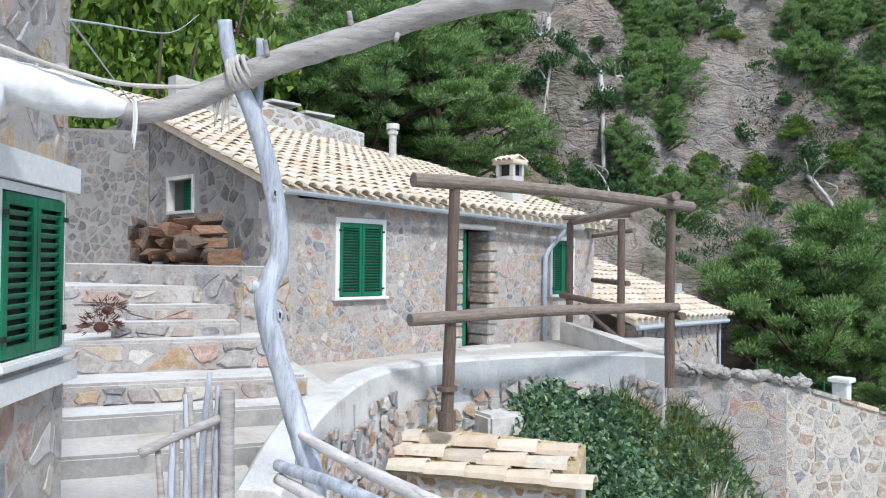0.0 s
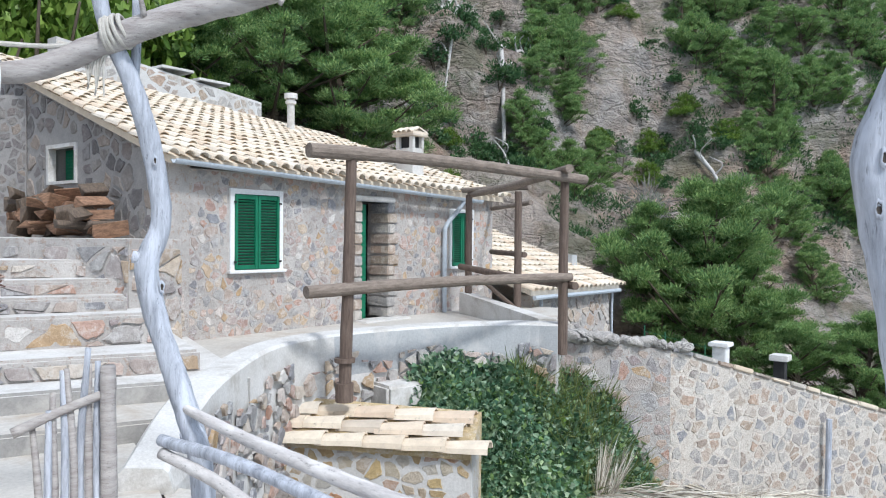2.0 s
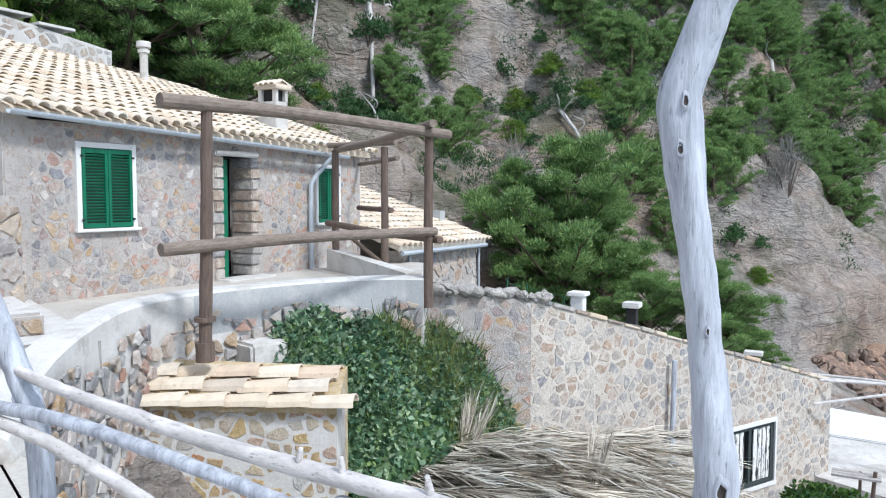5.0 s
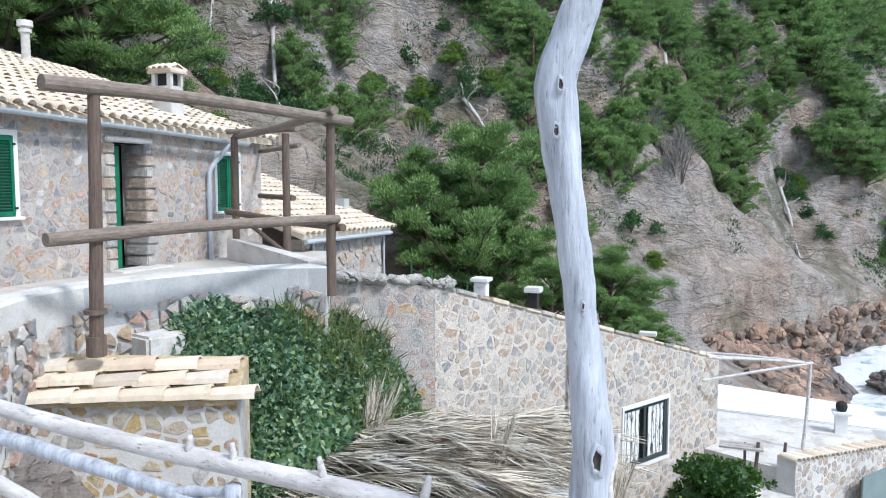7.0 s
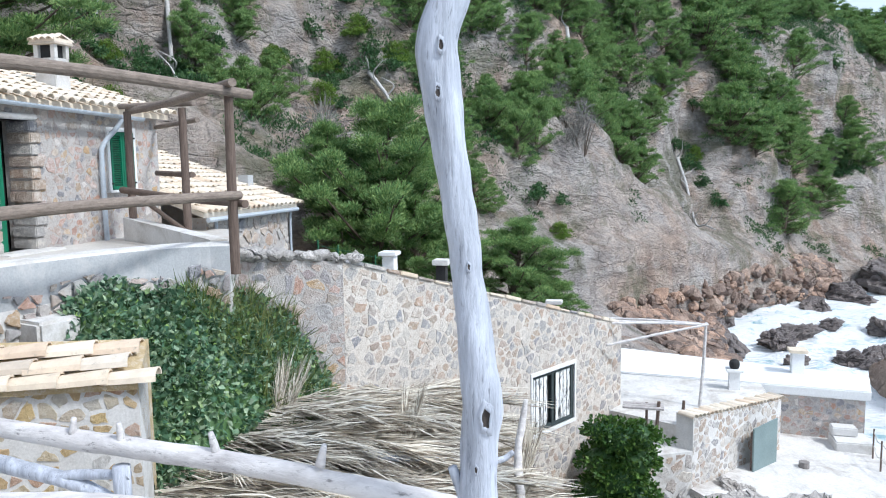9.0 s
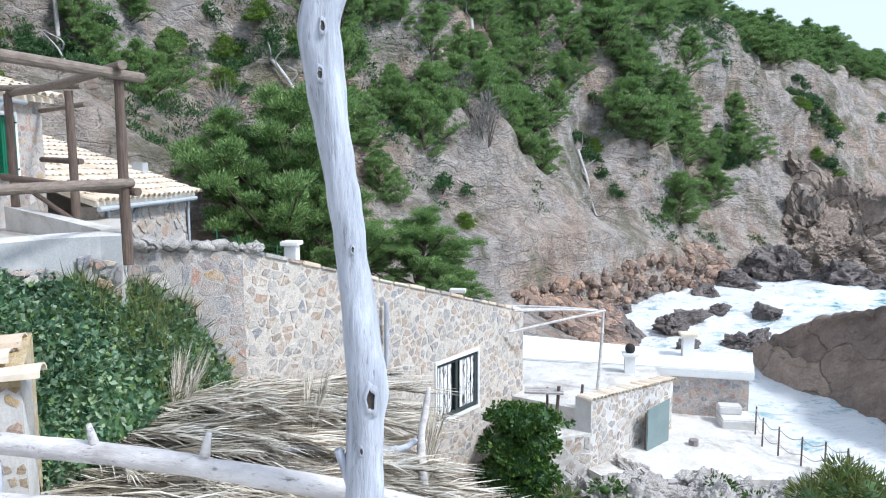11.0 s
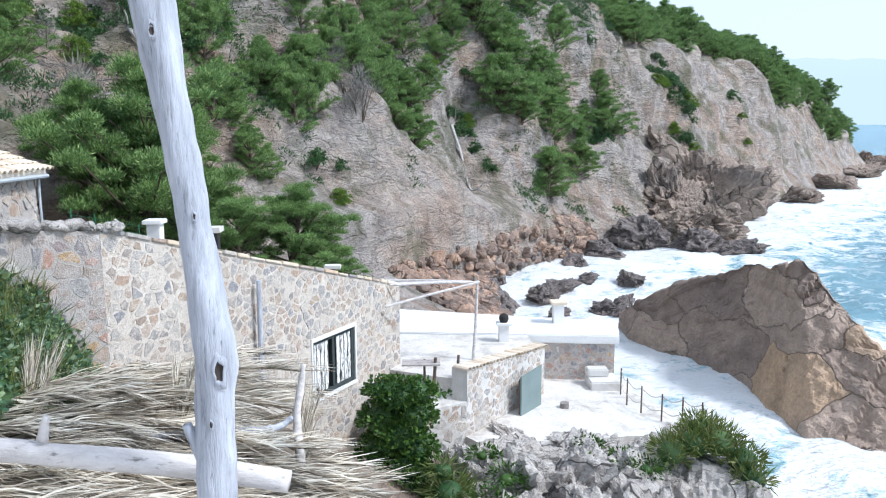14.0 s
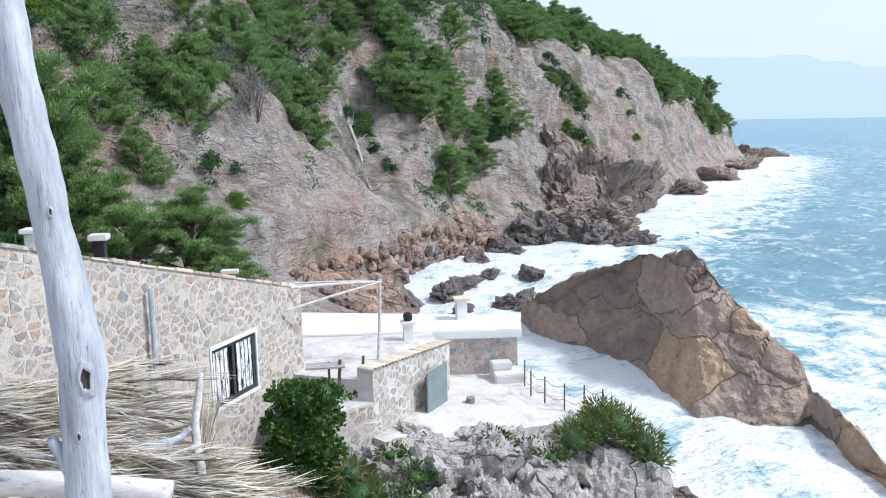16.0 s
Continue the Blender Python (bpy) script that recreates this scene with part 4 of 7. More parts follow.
def terrace():
    fl = thing("terrace_floor", (-8, 8, 9.5), "worn pale cement terrace before the house", "terrace", kind="structure")
    o = Vector((-8, 8, 9.5))
    bm = bmesh.new()
    outline = [(-9.36, 4.2), (-6.5, 4.7), (-7.05, 5.5), (-7.25, 6.3), (-7.3, 7.1), (-7.15, 7.95), (-6.8, 8.95), (-6.15, 9.8), (-6.3, 11.2), (-8.0, 14.5), (-9.36, 14.5)]
    prism(bm, [(x - o.x, y - o.y) for x, y in outline], -2.5, 0.0)
    part("slab", bm, M_PAVE, fl)
    w = thing("parapet_wall", (-6.9, 7, 8.0), "curved whitewashed terrace parapet over rough stone", "wall", kind="structure")
    o = Vector((-6.9, 7, 8.0))
    pts = spline([(*p, 0) for p in PAR], 33)
    bm = bmesh.new()
    rows = []
    for i, p in enumerate(pts):
        d = Vector(pts[min(i + 1, 32)][:2] - pts[max(i - 1, 0)][:2]).normalized()
        nrm = Vector((d.y, -d.x))
        wob = 0.03 * noise.noise(Vector((i * 0.4, 0, 0)))
        a = Vector((p[0], p[1]))
        row = []
        for off, z in ((0.08, 6.6), (0.05 + wob, 9.2), (0.02, p[2] - 0.03), (-0.02, p[2] + wob * 0.5), (-0.28, p[2] + 0.01), (-0.32, p[2] - 0.03), (-0.34, 9.3), (-0.34, 6.6)):
            q = a + nrm * off
            row.append(bm.verts.new(Vector((q.x, q.y, z)) - o))
        rows.append(row)
    for a, b in zip(rows, rows[1:]):
        for k in range(7):
            bm.faces.new((a[k], b[k], b[k + 1], a[k + 1]))
    bm.faces.new(rows[0][::-1])
    bm.faces.new(rows[-1])
    bmesh.ops.recalc_face_normals(bm, faces=bm.faces)
    for f in bm.faces:
        c = f.calc_center_median() + o
        if c.y > 6.9 and abs(f.normal.z) < 0.7 and c.z > 9.3:
            f.material_index = 1
    core = part("core", bm, [M_LIME, M_CONCRETE], w)
    # rough stones in the outer face, below the smooth coping
    r = random.Random(8)
    for i in range(2, 31, 3):
        p, q = Vector(pts[i][:2]), Vector(pts[min(i + 3, 32)][:2])
        d = (q - p)
        if d.length < 1e-4:
            continue
        e = d.normalized()
        nrm = Vector((e.y, -e.x))
        s = p + nrm * 0.085
        rubble(core, (s.x, s.y, 7.2), (e.x, e.y, 0), [(0, 0), (d.length, 0), (d.length, 2.22 + 0.1 * sin(i)), (0, 2.22 + 0.1 * sin(i - 1))], 0.15, M_STONE, 100 + i, depth=0.035, singles=40, centre=(0, 2.2), flat=1.25, bare=0.22)
    # inner low wall at the far end of the terrace
    k = thing("low_wall", (-8.0, 12.0, 9.5), "low whitewashed wall at the end of the terrace", "wall", kind="structure")
    bm = bmesh.new()
    prism(bm, [(-0.9, 0.35), (-0.9, 0.1), (1.75, -1.35), (1.95, -1.15)], 0, [0.42, 0.42, 0.2, 0.2])
    bmesh.ops.recalc_face_normals(bm, faces=bm.faces)
    part("core", bm, M_LIME, k)

terrace()


def masonry_wall(name, a, b, za, zb, foot, thick, label, material, mortar, seed, size=0.2, cap=True, holes=(), singles=300, centre=None, group=""):
    """A straight wall from a to b in plan; its seen face lies to the right of that way."""
    a, b = Vector(a), Vector(b)
    L = (b - a).length
    e = (b - a) / L
    n = Vector((e.y, -e.x))
    t = thing(name, (a.x, a.y, foot), label, "wall", group, kind="structure", rz=0)
    bm = bmesh.new()
    xs = [0.0] + [v for h in holes for v in (h[0], h[2])] + [L]

    def block(u0, u1, z0, z1a, z1b):
        P = [a + e * u0, a + e * u1, a + e * u1 - n * thick, a + e * u0 - n * thick]
        prism(bm, [(p.x - a.x, p.y - a.y) for p in P], z0 - foot, [z1a - foot, z1b - foot, z1b - foot, z1a - foot])

    def top(u):
        return za + (zb - za) * u / L
    for k in range(0, len(xs), 2):
        block(xs[k], xs[k + 1], foot, top(xs[k]), top(xs[k + 1]))
    for u0, z0, u1, z1 in holes:
        block(u0, u1, foot, z0, z0)
        block(u0, u1, z1, top(u0), top(u1))
    core = part("core", bm, mortar, t)
    rubble(core, (a.x, a.y, foot), (e.x, e.y, 0), [(0, 0), (L, 0), (L, zb - foot - 0.04), (0, za - foot - 0.04)], size, material, seed,
           holes=[(u0 - 0.06, z0 - foot - 0.06, u1 + 0.06, z1 - foot + 0.06) for u0, z0, u1, z1 in holes], singles=singles, centre=centre, depth=0.009, gap=0.004, bare=0.1)
    return t, core, e, n, top


CORNER, WEND = (-4.29, 11.18), (-0.3, 18.41)
masonry_wall("shaded_wall", (-5.62, 10.2), CORNER, 9.5, 9.33, 5.5, 0.35, "rough grey stone garden wall in shade", M_STONE, M_MORTAR, 21, 0.15, singles=120)
LW = masonry_wall("long_wall", CORNER, WEND, 9.33, 6.99, 3.6, 0.4, "long sloping rubble wall with pale mortar", M_PALE, M_CREAM, 22, 0.14, holes=[(4.80, 5.22, 6.30, 6.44)], centre=(4, 4.2))
def degrees_of(e):
    return math.degrees(atan2(e.y, e.x))


# ochre wall with a tiled top below the parapet
TW = masonry_wall("tiled_wall", (-6.95, 5.78), (-4.8, 6.83), 8.68, 8.66, 7.0, 0.5, "ochre stone wall with a sloping clay tile top", M_YELLOW, M_LIME, 23, 0.125, singles=200, centre=(2, 1.3))


def tiled_top():
    roof = part("tile_top", boxed(-0.0, 0, 0, 0.01, 0.01, 0.01), M_TILE, TW[0])
    e, n = TW[2], TW[3]
    a, b = Vector((-6.95, 5.78)) + n * 0.06, Vector((-4.8, 6.83)) + n * 0.06
    c, d = a - n * 0.75, b - n * 0.75
    r = random.Random(31)
    ang = degrees_of(e)
    for k in range(3):
        for j in range(6):
            p = b - e * (j * 0.47 + 0.2 * (k % 2) - 0.2 + 0.12 * k) - n * (0.08 + 0.25 * k)
            ob = new("tile", TILE)
            ob.parent = roof
            ob.matrix_basis = placed(roof).inverted() @ pose(p.x, p.y, 8.68 + 0.1 * k + r.uniform(-0.01, 0.015), 0, 0, ang + 180 + r.uniform(-4, 4)) @ pose(0, 0, 0, 0, 2.5, 0) @ Matrix.Diagonal((1.32, 1.75, 1.35, 1))
    bm = bmesh.new()
    o = Vector((-6.95, 5.78, 7.0))
    vs = [bm.verts.new(Vector(p) - o) for p in ((a.x, a.y, 8.66), (b.x, b.y, 8.64), (d.x, d.y, 8.94), (c.x, c.y, 9.01), (a.x, a.y, 8.60), (b.x, b.y, 8.58), (d.x, d.y, 7.0), (c.x, c.y, 7.0))]
    for f in ((0, 1, 2, 3), (4, 5, 1, 0), (5, 6, 2, 1), (6, 7, 3, 2), (7, 4, 0, 3)):
        bm.faces.new([vs[i] for i in f])
    part("bedding", bm, M_YELLOW, TW[0])


tiled_top()


def wall_caps():
    """Flat tiles and stones along the top of the long wall."""
    r = random.Random(5)
    core, e, n, top = LW[1], LW[2], LW[3], LW[4]
    a = Vector(CORNER)
    L = (Vector(WEND) - a).length
    slope = (6.99 - 9.33) / L
    u = 0.0
    while u < L - 0.2:
        w = r.uniform(0.28, 0.5)
        bm = boxed(0.005, -0.44, -0.01, w - 0.01, 0.04, r.uniform(0.03, 0.07), bevel=0.015)
        d = Vector((e.x, e.y, slope)).normalized()
        y = Vector((-e.y, e.x, 0))
        z = d.cross(y)
        m = Matrix((d, y, z)).transposed().to_4x4()
        p = a + e * u
        m.translation = (p.x, p.y, top(u))
        # local y goes into the wall
        bmesh.ops.transform(bm, matrix=Matrix.Scale(-1, 4, (0, 1, 0)), verts=bm.verts)
        bmesh.ops.reverse_faces(bm, faces=bm.faces)
        bmesh.ops.transform(bm, matrix=placed(LW[0]).inverted() @ m, verts=bm.verts)
        part("cap_stone", bm, M_TILE if r.random() < 0.5 else M_PALE, LW[0])
        u += w
    # loose stones on the shaded wall
    for k in range(11):
        p = Vector((-5.6, 10.15)).lerp(Vector(CORNER), k / 10)
        s = r.uniform(0.07, 0.16)
        t = tagged(link("loose_stone", rock_mesh((s * 1.3, s, s * 0.7), random_planes(r, 8), k, 2), M_WHITEROCK, True), "loose pale stone lying on the wall", "stone", "loose stones")
        t.matrix_basis = pose(p.x + 0.1, p.y + 0.15, 9.51 - 0.017 * k + s * 0.3, 0, 0, r.uniform(0, 360))


wall_caps()


def barred_window():
    """The window in the long wall, with peeling white boards."""
    e, n = LW[2], LW[3]
    p = Vector(CORNER) + e * 5.55
    t = thing("boarded_window", (p.x, p.y, 5.22), "dark window with peeling white boards and pale frame", "window", rz=degrees_of(e))
    w, h = 1.50, 1.22
    bm = bmesh.new()
    for b in ((-w / 2 - 0.05, -0.04, -0.07, w / 2 + 0.05, 0.12, 0.0), (-w / 2 - 0.05, -0.03, h, w / 2 + 0.05, 0.12, h + 0.08), (-w / 2 - 0.05, -0.03, 0, -w / 2, 0.12, h), (w / 2, -0.03, 0, w / 2 + 0.05, 0.12, h)):
        box(bm, *b)
    part("window_frame", bm, M_WHITE, t)
    part("pane", boxed(-w / 2, 0.1, 0, w / 2, 0.12, h), M_DARK, t)
    bm = bmesh.new()
    for x in (-w / 2 + 0.04, 0, w / 2 - 0.04):
        box(bm, x - 0.04, 0.02, 0, x + 0.04, 0.09, h)
    for z in (0.04, h - 0.04):
        box(bm, -w / 2, 0.024, z - 0.04, w / 2, 0.088, z + 0.04)
    part("sash", bm, M_SASH, t, "dark grey-green wooden sash")
    for k in range(10):
        x = -w / 2 + 0.12 + k * (w - 0.24) / 9
        if k in (4, 5):
            continue
        part("board", boxed(x - 0.055, 0.05, 0.07, x + 0.055, 0.07, h - 0.07), M_PEEL, t)


def peel_mat():
    m = Mat("peeling_paint", 0.7)
    m.stretch((7, 7, 1.3))
    n = m.noise(2.4, 6, 0.7, 0.4)
    return m.color(m.ramp(n, [(0.42, (0.03, 0.035, 0.035)), (0.48, (0.78, 0.78, 0.76))])).bump(n, 0.3, 0.005).m


M_PEEL = peel_mat()
M_SASH = speckled("grey_green_paint", (0.03, 0.045, 0.045), (0.06, 0.075, 0.075), 5, 40)
barred_window()

# wooden post leaning on the long wall
pw = Vector(CORNER) + LW[2] * 3.12 + LW[3] * 0.12
t = thing("wall_post", (pw.x, pw.y, 6.2), "thin grey wooden post standing against the wall", "post")
part("pole", tubed([(0, 0, 0.0, 0.05), (0.02, 0.01, 1.86, 0.045)], sides=10, steps=8, rough=0.1), M_DRIFT, t)


# ---------------------------------------------------------------- slab, steps and walls by the house
M_RISER = speckled("grey_riser", (0.24, 0.23, 0.22), (0.38, 0.37, 0.35), 2, 30, stain=(0.46, 0.44, 0.41))


def stairs():
    d, w = Vector((-0.915, 0.405)), Vector((0.405, 0.915))

    def at(D, s):
        p = d * D + w * s
        return (p.x, p.y)
    t = thing("stone_steps", (-7, 3, 8.4), "broad whitewashed stone steps with rough risers", "stairs", kind="structure")
    o = Vector((-7, 3, 8.4))
    rows = [(4.6, 9.2, -0.9, 0.9), (7.0, 9.38, -0.9, 1.6), (7.75, 9.57, -0.95, 2.05), (8.25, 9.79, -1.0, 1.65), (8.95, 10.13, -1.05, 1.35), (9.3, 10.3, -0.33, 1.05), (9.65, 10.47, -0.2, 1.25), (10.05, 10.68, -1.1, 0.75)]
    for k, (D, z, s0, s1) in enumerate(rows):
        D1 = 12.4
        r = random.Random(40 + k)
        bm = bmesh.new()
        n = 7
        front = [at(D + 0.05 * noise.noise(Vector((i * 0.7, k * 3.1, 0))), s0 + (s1 - s0) * i / n) for i in range(n + 1)]
        ring = front + [at(D1, s1), at(D1, s0)]
        ring = [(x - o.x, y - o.y) for x, y in ring]
        prism(bm, ring, 8.0 - o.z, z - o.z)
        bmesh.ops.recalc_face_normals(bm, faces=bm.faces)
        bmesh.ops.bevel(bm, geom=[e for e in bm.edges if all(abs(v.co.z - (z - o.z)) < 1e-4 for v in e.verts)], offset=0.03, segments=2, affect="EDGES")
        for f in bm.faces:
            f.material_index = 1 if abs(f.normal.z) < 0.5 else 0
        st = part("step", bm, [M_LIME if k > 1 else M_PAVE, M_RISER if k < 3 else M_MORTAR], t)
        if k > 2:
            z0 = rows[k - 1][1]
            a = at(D - 0.02, s0)
            rubble(st, (a[0], a[1], z0), (w.x, w.y, 0), [(0, 0), (s1 - s0, 0), (s1 - s0, z - z0 - 0.05), (0, z - z0 - 0.05)], 0.2, M_STONE, 60 + k, singles=60, depth=0.02, gap=0.005, flat=2.0, bare=0.1)
    # slab that carries the firewood, and its stone face
    bm = bmesh.new()
    ring = [(-13.9, 3.3), (-11.3, 4.0), (-8.25, 4.85), (-8.35, 5.6), (-9.36, 6.05), (-17.5, 6.05), (-17.5, 3.3)]
    s = thing("stone_slab", (-11, 5, 9.0), "pale stone platform beside the house", "platform", kind="structure")
    prism(bm, [(x + 11, y - 5) for x, y in ring], -0.6, 1.93)
    bmesh.ops.recalc_face_normals(bm, faces=bm.faces)
    for f in bm.faces:
        f.material_index = 1 if abs(f.normal.z) < 0.5 else 0
    core = part("core", bm, [M_LIME, M_MORTAR], s)
    for (a, b) in (((-11.3, 4.0), (-8.25, 4.85)), ((-8.25, 4.85), (-8.35, 5.6)), ((-8.35, 5.6), (-9.36, 6.05))):
        A, B = Vector(a), Vector(b)
        e = (B - A).normalized()
        rubble(core, (A.x, A.y, 9.0), (e.x, e.y, 0), [(0, 0), ((B - A).length, 0), ((B - A).length, 1.85), (0, 1.85)], 0.21, M_STONE, 77, singles=90, depth=0.04)


stairs()
masonry_wall("dry_wall", (-17.6, 4.25), (-13.5, 6.02), 13.7, 13.3, 10.6, 0.5, "old dry-stone retaining wall with tufts", M_DARKSTONE, M_MORTAR_D, 51, 0.14, singles=200)
UW = masonry_wall("upper_wall", (-17.0, 8.2), (-17.0, 13.8), 15.3, 14.65, 12.0, 0.4, "white rubble wall above the tiled roof", M_PALE, M_LIME, 52, 0.22, singles=120, centre=(2, 2.8))
for y0, y1, z in ((10.7, 11.6, 15.08), (11.75, 12.7, 14.94)):
    t = thing("grey_slab_cover", (-17.2, (y0 + y1) / 2, z), "flat grey slab covering a wall opening", "slab", "slab covers")
    part("slab", boxed(-0.35, -(y1 - y0) / 2, -0.02, 0.3, (y1 - y0) / 2, 0.05, bevel=0.01), M_LIME, t)

# near building with green shutters
NB = masonry_wall("near_house", (-3.55, 0.45), (-5.18, 1.78), 13.6, 13.6, 8.8, 0.6, "stone house corner with whitewashed bands and a shuttered window", M_STONE, M_MORTAR, 53, 0.16,
                  holes=[(1.15, 10.46, 1.95, 11.36)], singles=180, centre=(1.7, 1.5))
e_, n_ = NB[2], NB[3]
pc = Vector((-3.55, 0.45)) + e_ * 1.55
shutter((pc.x, pc.y, 10.46), degrees_of(e_), 0.8, 0.9, slats=13, frame_w=0.05)
for z0, z1, nm in ((11.42, 11.58, "band"), (10.24, 10.36, "band")):
    bm = bmesh.new()
    a, b = Vector((-3.5, 0.4)) + n_ * 0.07, Vector((-5.22, 1.81)) + n_ * 0.07
    prism(bm, [(p.x + 3.55, p.y - 0.45) for p in (a, b, b - n_ * 0.16, a - n_ * 0.16)], z0 - 8.8, z1 - 8.8)
    bmesh.ops.recalc_face_normals(bm, faces=bm.faces)
    part(nm, bm, M_WHITE, NB[0], "whitewashed projecting band")
# floor of the near terrace, on which the fence and the near house stand
bm = bmesh.new()
prism(bm, [(-7.2, -6), (3.5, -6), (3.5, 2.2), (-3.3, 2.5), (-4.6, 3.3), (-7.2, 2.6)], 7.6, 9.17)
bmesh.ops.recalc_face_normals(bm, faces=bm.faces)
tagged(link("near_floor", bm, M_PAVE), "pale cement floor of the terrace", "floor", kind="structure")


def firewood():
    r = random.Random(9)
    k = 0
    rowz = [10.98, 11.17, 11.35, 11.52]
    for j, z in enumerate(rowz):
        n = (15, 13, 10, 6)[j]
        for i in range(n):
            x = -12.9 + 0.12 * j + (i + r.uniform(-0.3, 0.3)) * (3.1 - 0.35 * j) / n
            bm = bmesh.new()
            m = r.choice((3, 4, 5))
            rad = r.uniform(0.11, 0.165)
            L = r.uniform(0.36, 0.5)
            ang = sorted(r.uniform(0, 2 * pi) for _ in range(m)) if m > 3 else [r.uniform(0, 1) + q * 2.1 for q in range(3)]
            a = [bm.verts.new((rad * cos(q) * r.uniform(0.8, 1.1), -L / 2 + r.uniform(-0.03, 0.03), rad * sin(q) * r.uniform(0.7, 1.0))) for q in ang]
            b = [bm.verts.new((v.co.x * 0.95 + r.uniform(-0.02, 0.02), L / 2, v.co.z * 0.95)) for v in a]
            bm.faces.new(a[::-1])
            bm.faces.new(b)
            for q in range(len(a)):
                bm.faces.new((a[q], a[(q + 1) % len(a)], b[(q + 1) % len(a)], b[q]))
            bmesh.ops.recalc_face_normals(bm, faces=bm.faces)
            bmesh.ops.bevel(bm, geom=list(bm.edges), offset=0.012, segments=1, affect="EDGES")
            t = tagged(link("firewood_log", bm, M_SPLIT if r.random() < 0.55 else M_BARK), "split firewood log stacked against the wall", "log", "firewood pile")
            t.matrix_basis = pose(x, 5.55 + r.uniform(-0.16, 0.2), z + 0.08 + r.uniform(-0.02, 0.03), r.uniform(-12, 12), r.uniform(-25, 25), r.uniform(-45, 45))


firewood()


# ---------------------------------------------------------------- pergola of brown poles
def pergola():
    t = thing("pergola", (-6.4, 6.5, 9.2), "rustic pergola frame of brown round poles", "pergola")
    o = Vector((-6.4, 6.5, 9.2))

    def pole(name, *pts, m=M_POLE, seed=0):
        bm = bmesh.new()
        tube(bm, [(p[0] - o.x, p[1] - o.y, p[2] - o.z, p[3]) for p in pts], sides=12, steps=14, rough=0.08, seed=seed)
        return part(name, bm, m, t)
    A = pole("post", (-6.33, 6.42, 9.12, 0.075), (-6.28, 6.42, 10.4, 0.07), (-6.22, 6.4, 11.9, 0.062), seed=1)
    part("socket", tubed([(0.07, -0.08, -0.14, 0.105), (0.07, -0.08, 0.08, 0.105)], sides=16), M_POLE, A)
    part("ring", tubed([(0.075, -0.08, 0.32, 0.12), (0.075, -0.08, 0.37, 0.12)], sides=16), M_POLE, A)
    pole("post", (-5.42, 9.93, 9.3, 0.075), (-5.4, 9.9, 10.5, 0.07), (-5.36, 9.85, 11.8, 0.065), seed=2)
    pole("post", (-8.72, 12.15, 9.6, 0.07), (-8.74, 12.18, 11.8, 0.065), seed=3)
    pole("post", (-7.3, 11.68, 9.6, 0.07), (-7.3, 11.68, 11.8, 0.065), seed=4)
    pole("beam", (-6.33, 5.85, 11.93, 0.085), (-5.9, 7.6, 11.93, 0.075), (-5.2, 10.15, 11.83, 0.07), m=M_BEAM, seed=5)
    pole("beam", (-8.8, 12.3, 11.82, 0.065), (-7.1, 11.1, 11.85, 0.065), (-5.15, 9.6, 11.95, 0.06), m=M_BEAM, seed=6)
    pole("beam", (-8.9, 12.2, 11.9, 0.05), (-7.05, 11.65, 11.87, 0.05), m=M_BEAM, seed=7)
    pole("beam", (-9.3, 13.8, 11.6, 0.045), (-7.6, 12.6, 11.65, 0.045), m=M_BEAM, seed=8)
    pole("rail", (-6.36, 5.85, 10.36, 0.075), (-5.9, 7.7, 10.42, 0.07), (-5.33, 9.98, 10.42, 0.065), m=M_BEAM, seed=9)
    pole("rail", (-8.8, 12.0, 10.42, 0.06), (-7.0, 11.0, 10.33, 0.06), (-5.2, 9.9, 10.3, 0.055), seed=10)
    pole("rail", (-8.7, 12.9, 10.7, 0.05), (-7.2, 11.75, 10.68, 0.05), seed=11)
    pole("brace", (-8.4, 12.0, 10.25, 0.04), (-7.2, 11.55, 9.7, 0.04), seed=12)


pergola()
t = thing("ledge_block", (-6.72, 7.72, 8.95), "whitewashed stone block jutting from the wall", "stone block", rz=75)
part("block", boxed(-0.28, -0.3, -0.2, 0.28, 0.25, 0.12, bevel=0.04), M_LIME, t)


# ---------------------------------------------------------------- driftwood posts, beam, rails and gate
def limb(name, pts, material, parent, sides=18, steps=60, rough=0.10, seed=0, label=""):
    o = placed(parent).translation
    bm = bmesh.new()
    tube(bm, [(p[0] - o.x, p[1] - o.y, p[2] - o.z, p[3]) for p in pts], sides=sides, steps=steps, rough=rough, seed=seed, uneven=0.03)
    return part(name, bm, material, parent, label, smooth=True)


M_HOLLOW = speckled("dark_hollow", (0.035, 0.03, 0.028), (0.08, 0.065, 0.055), 60, 200)


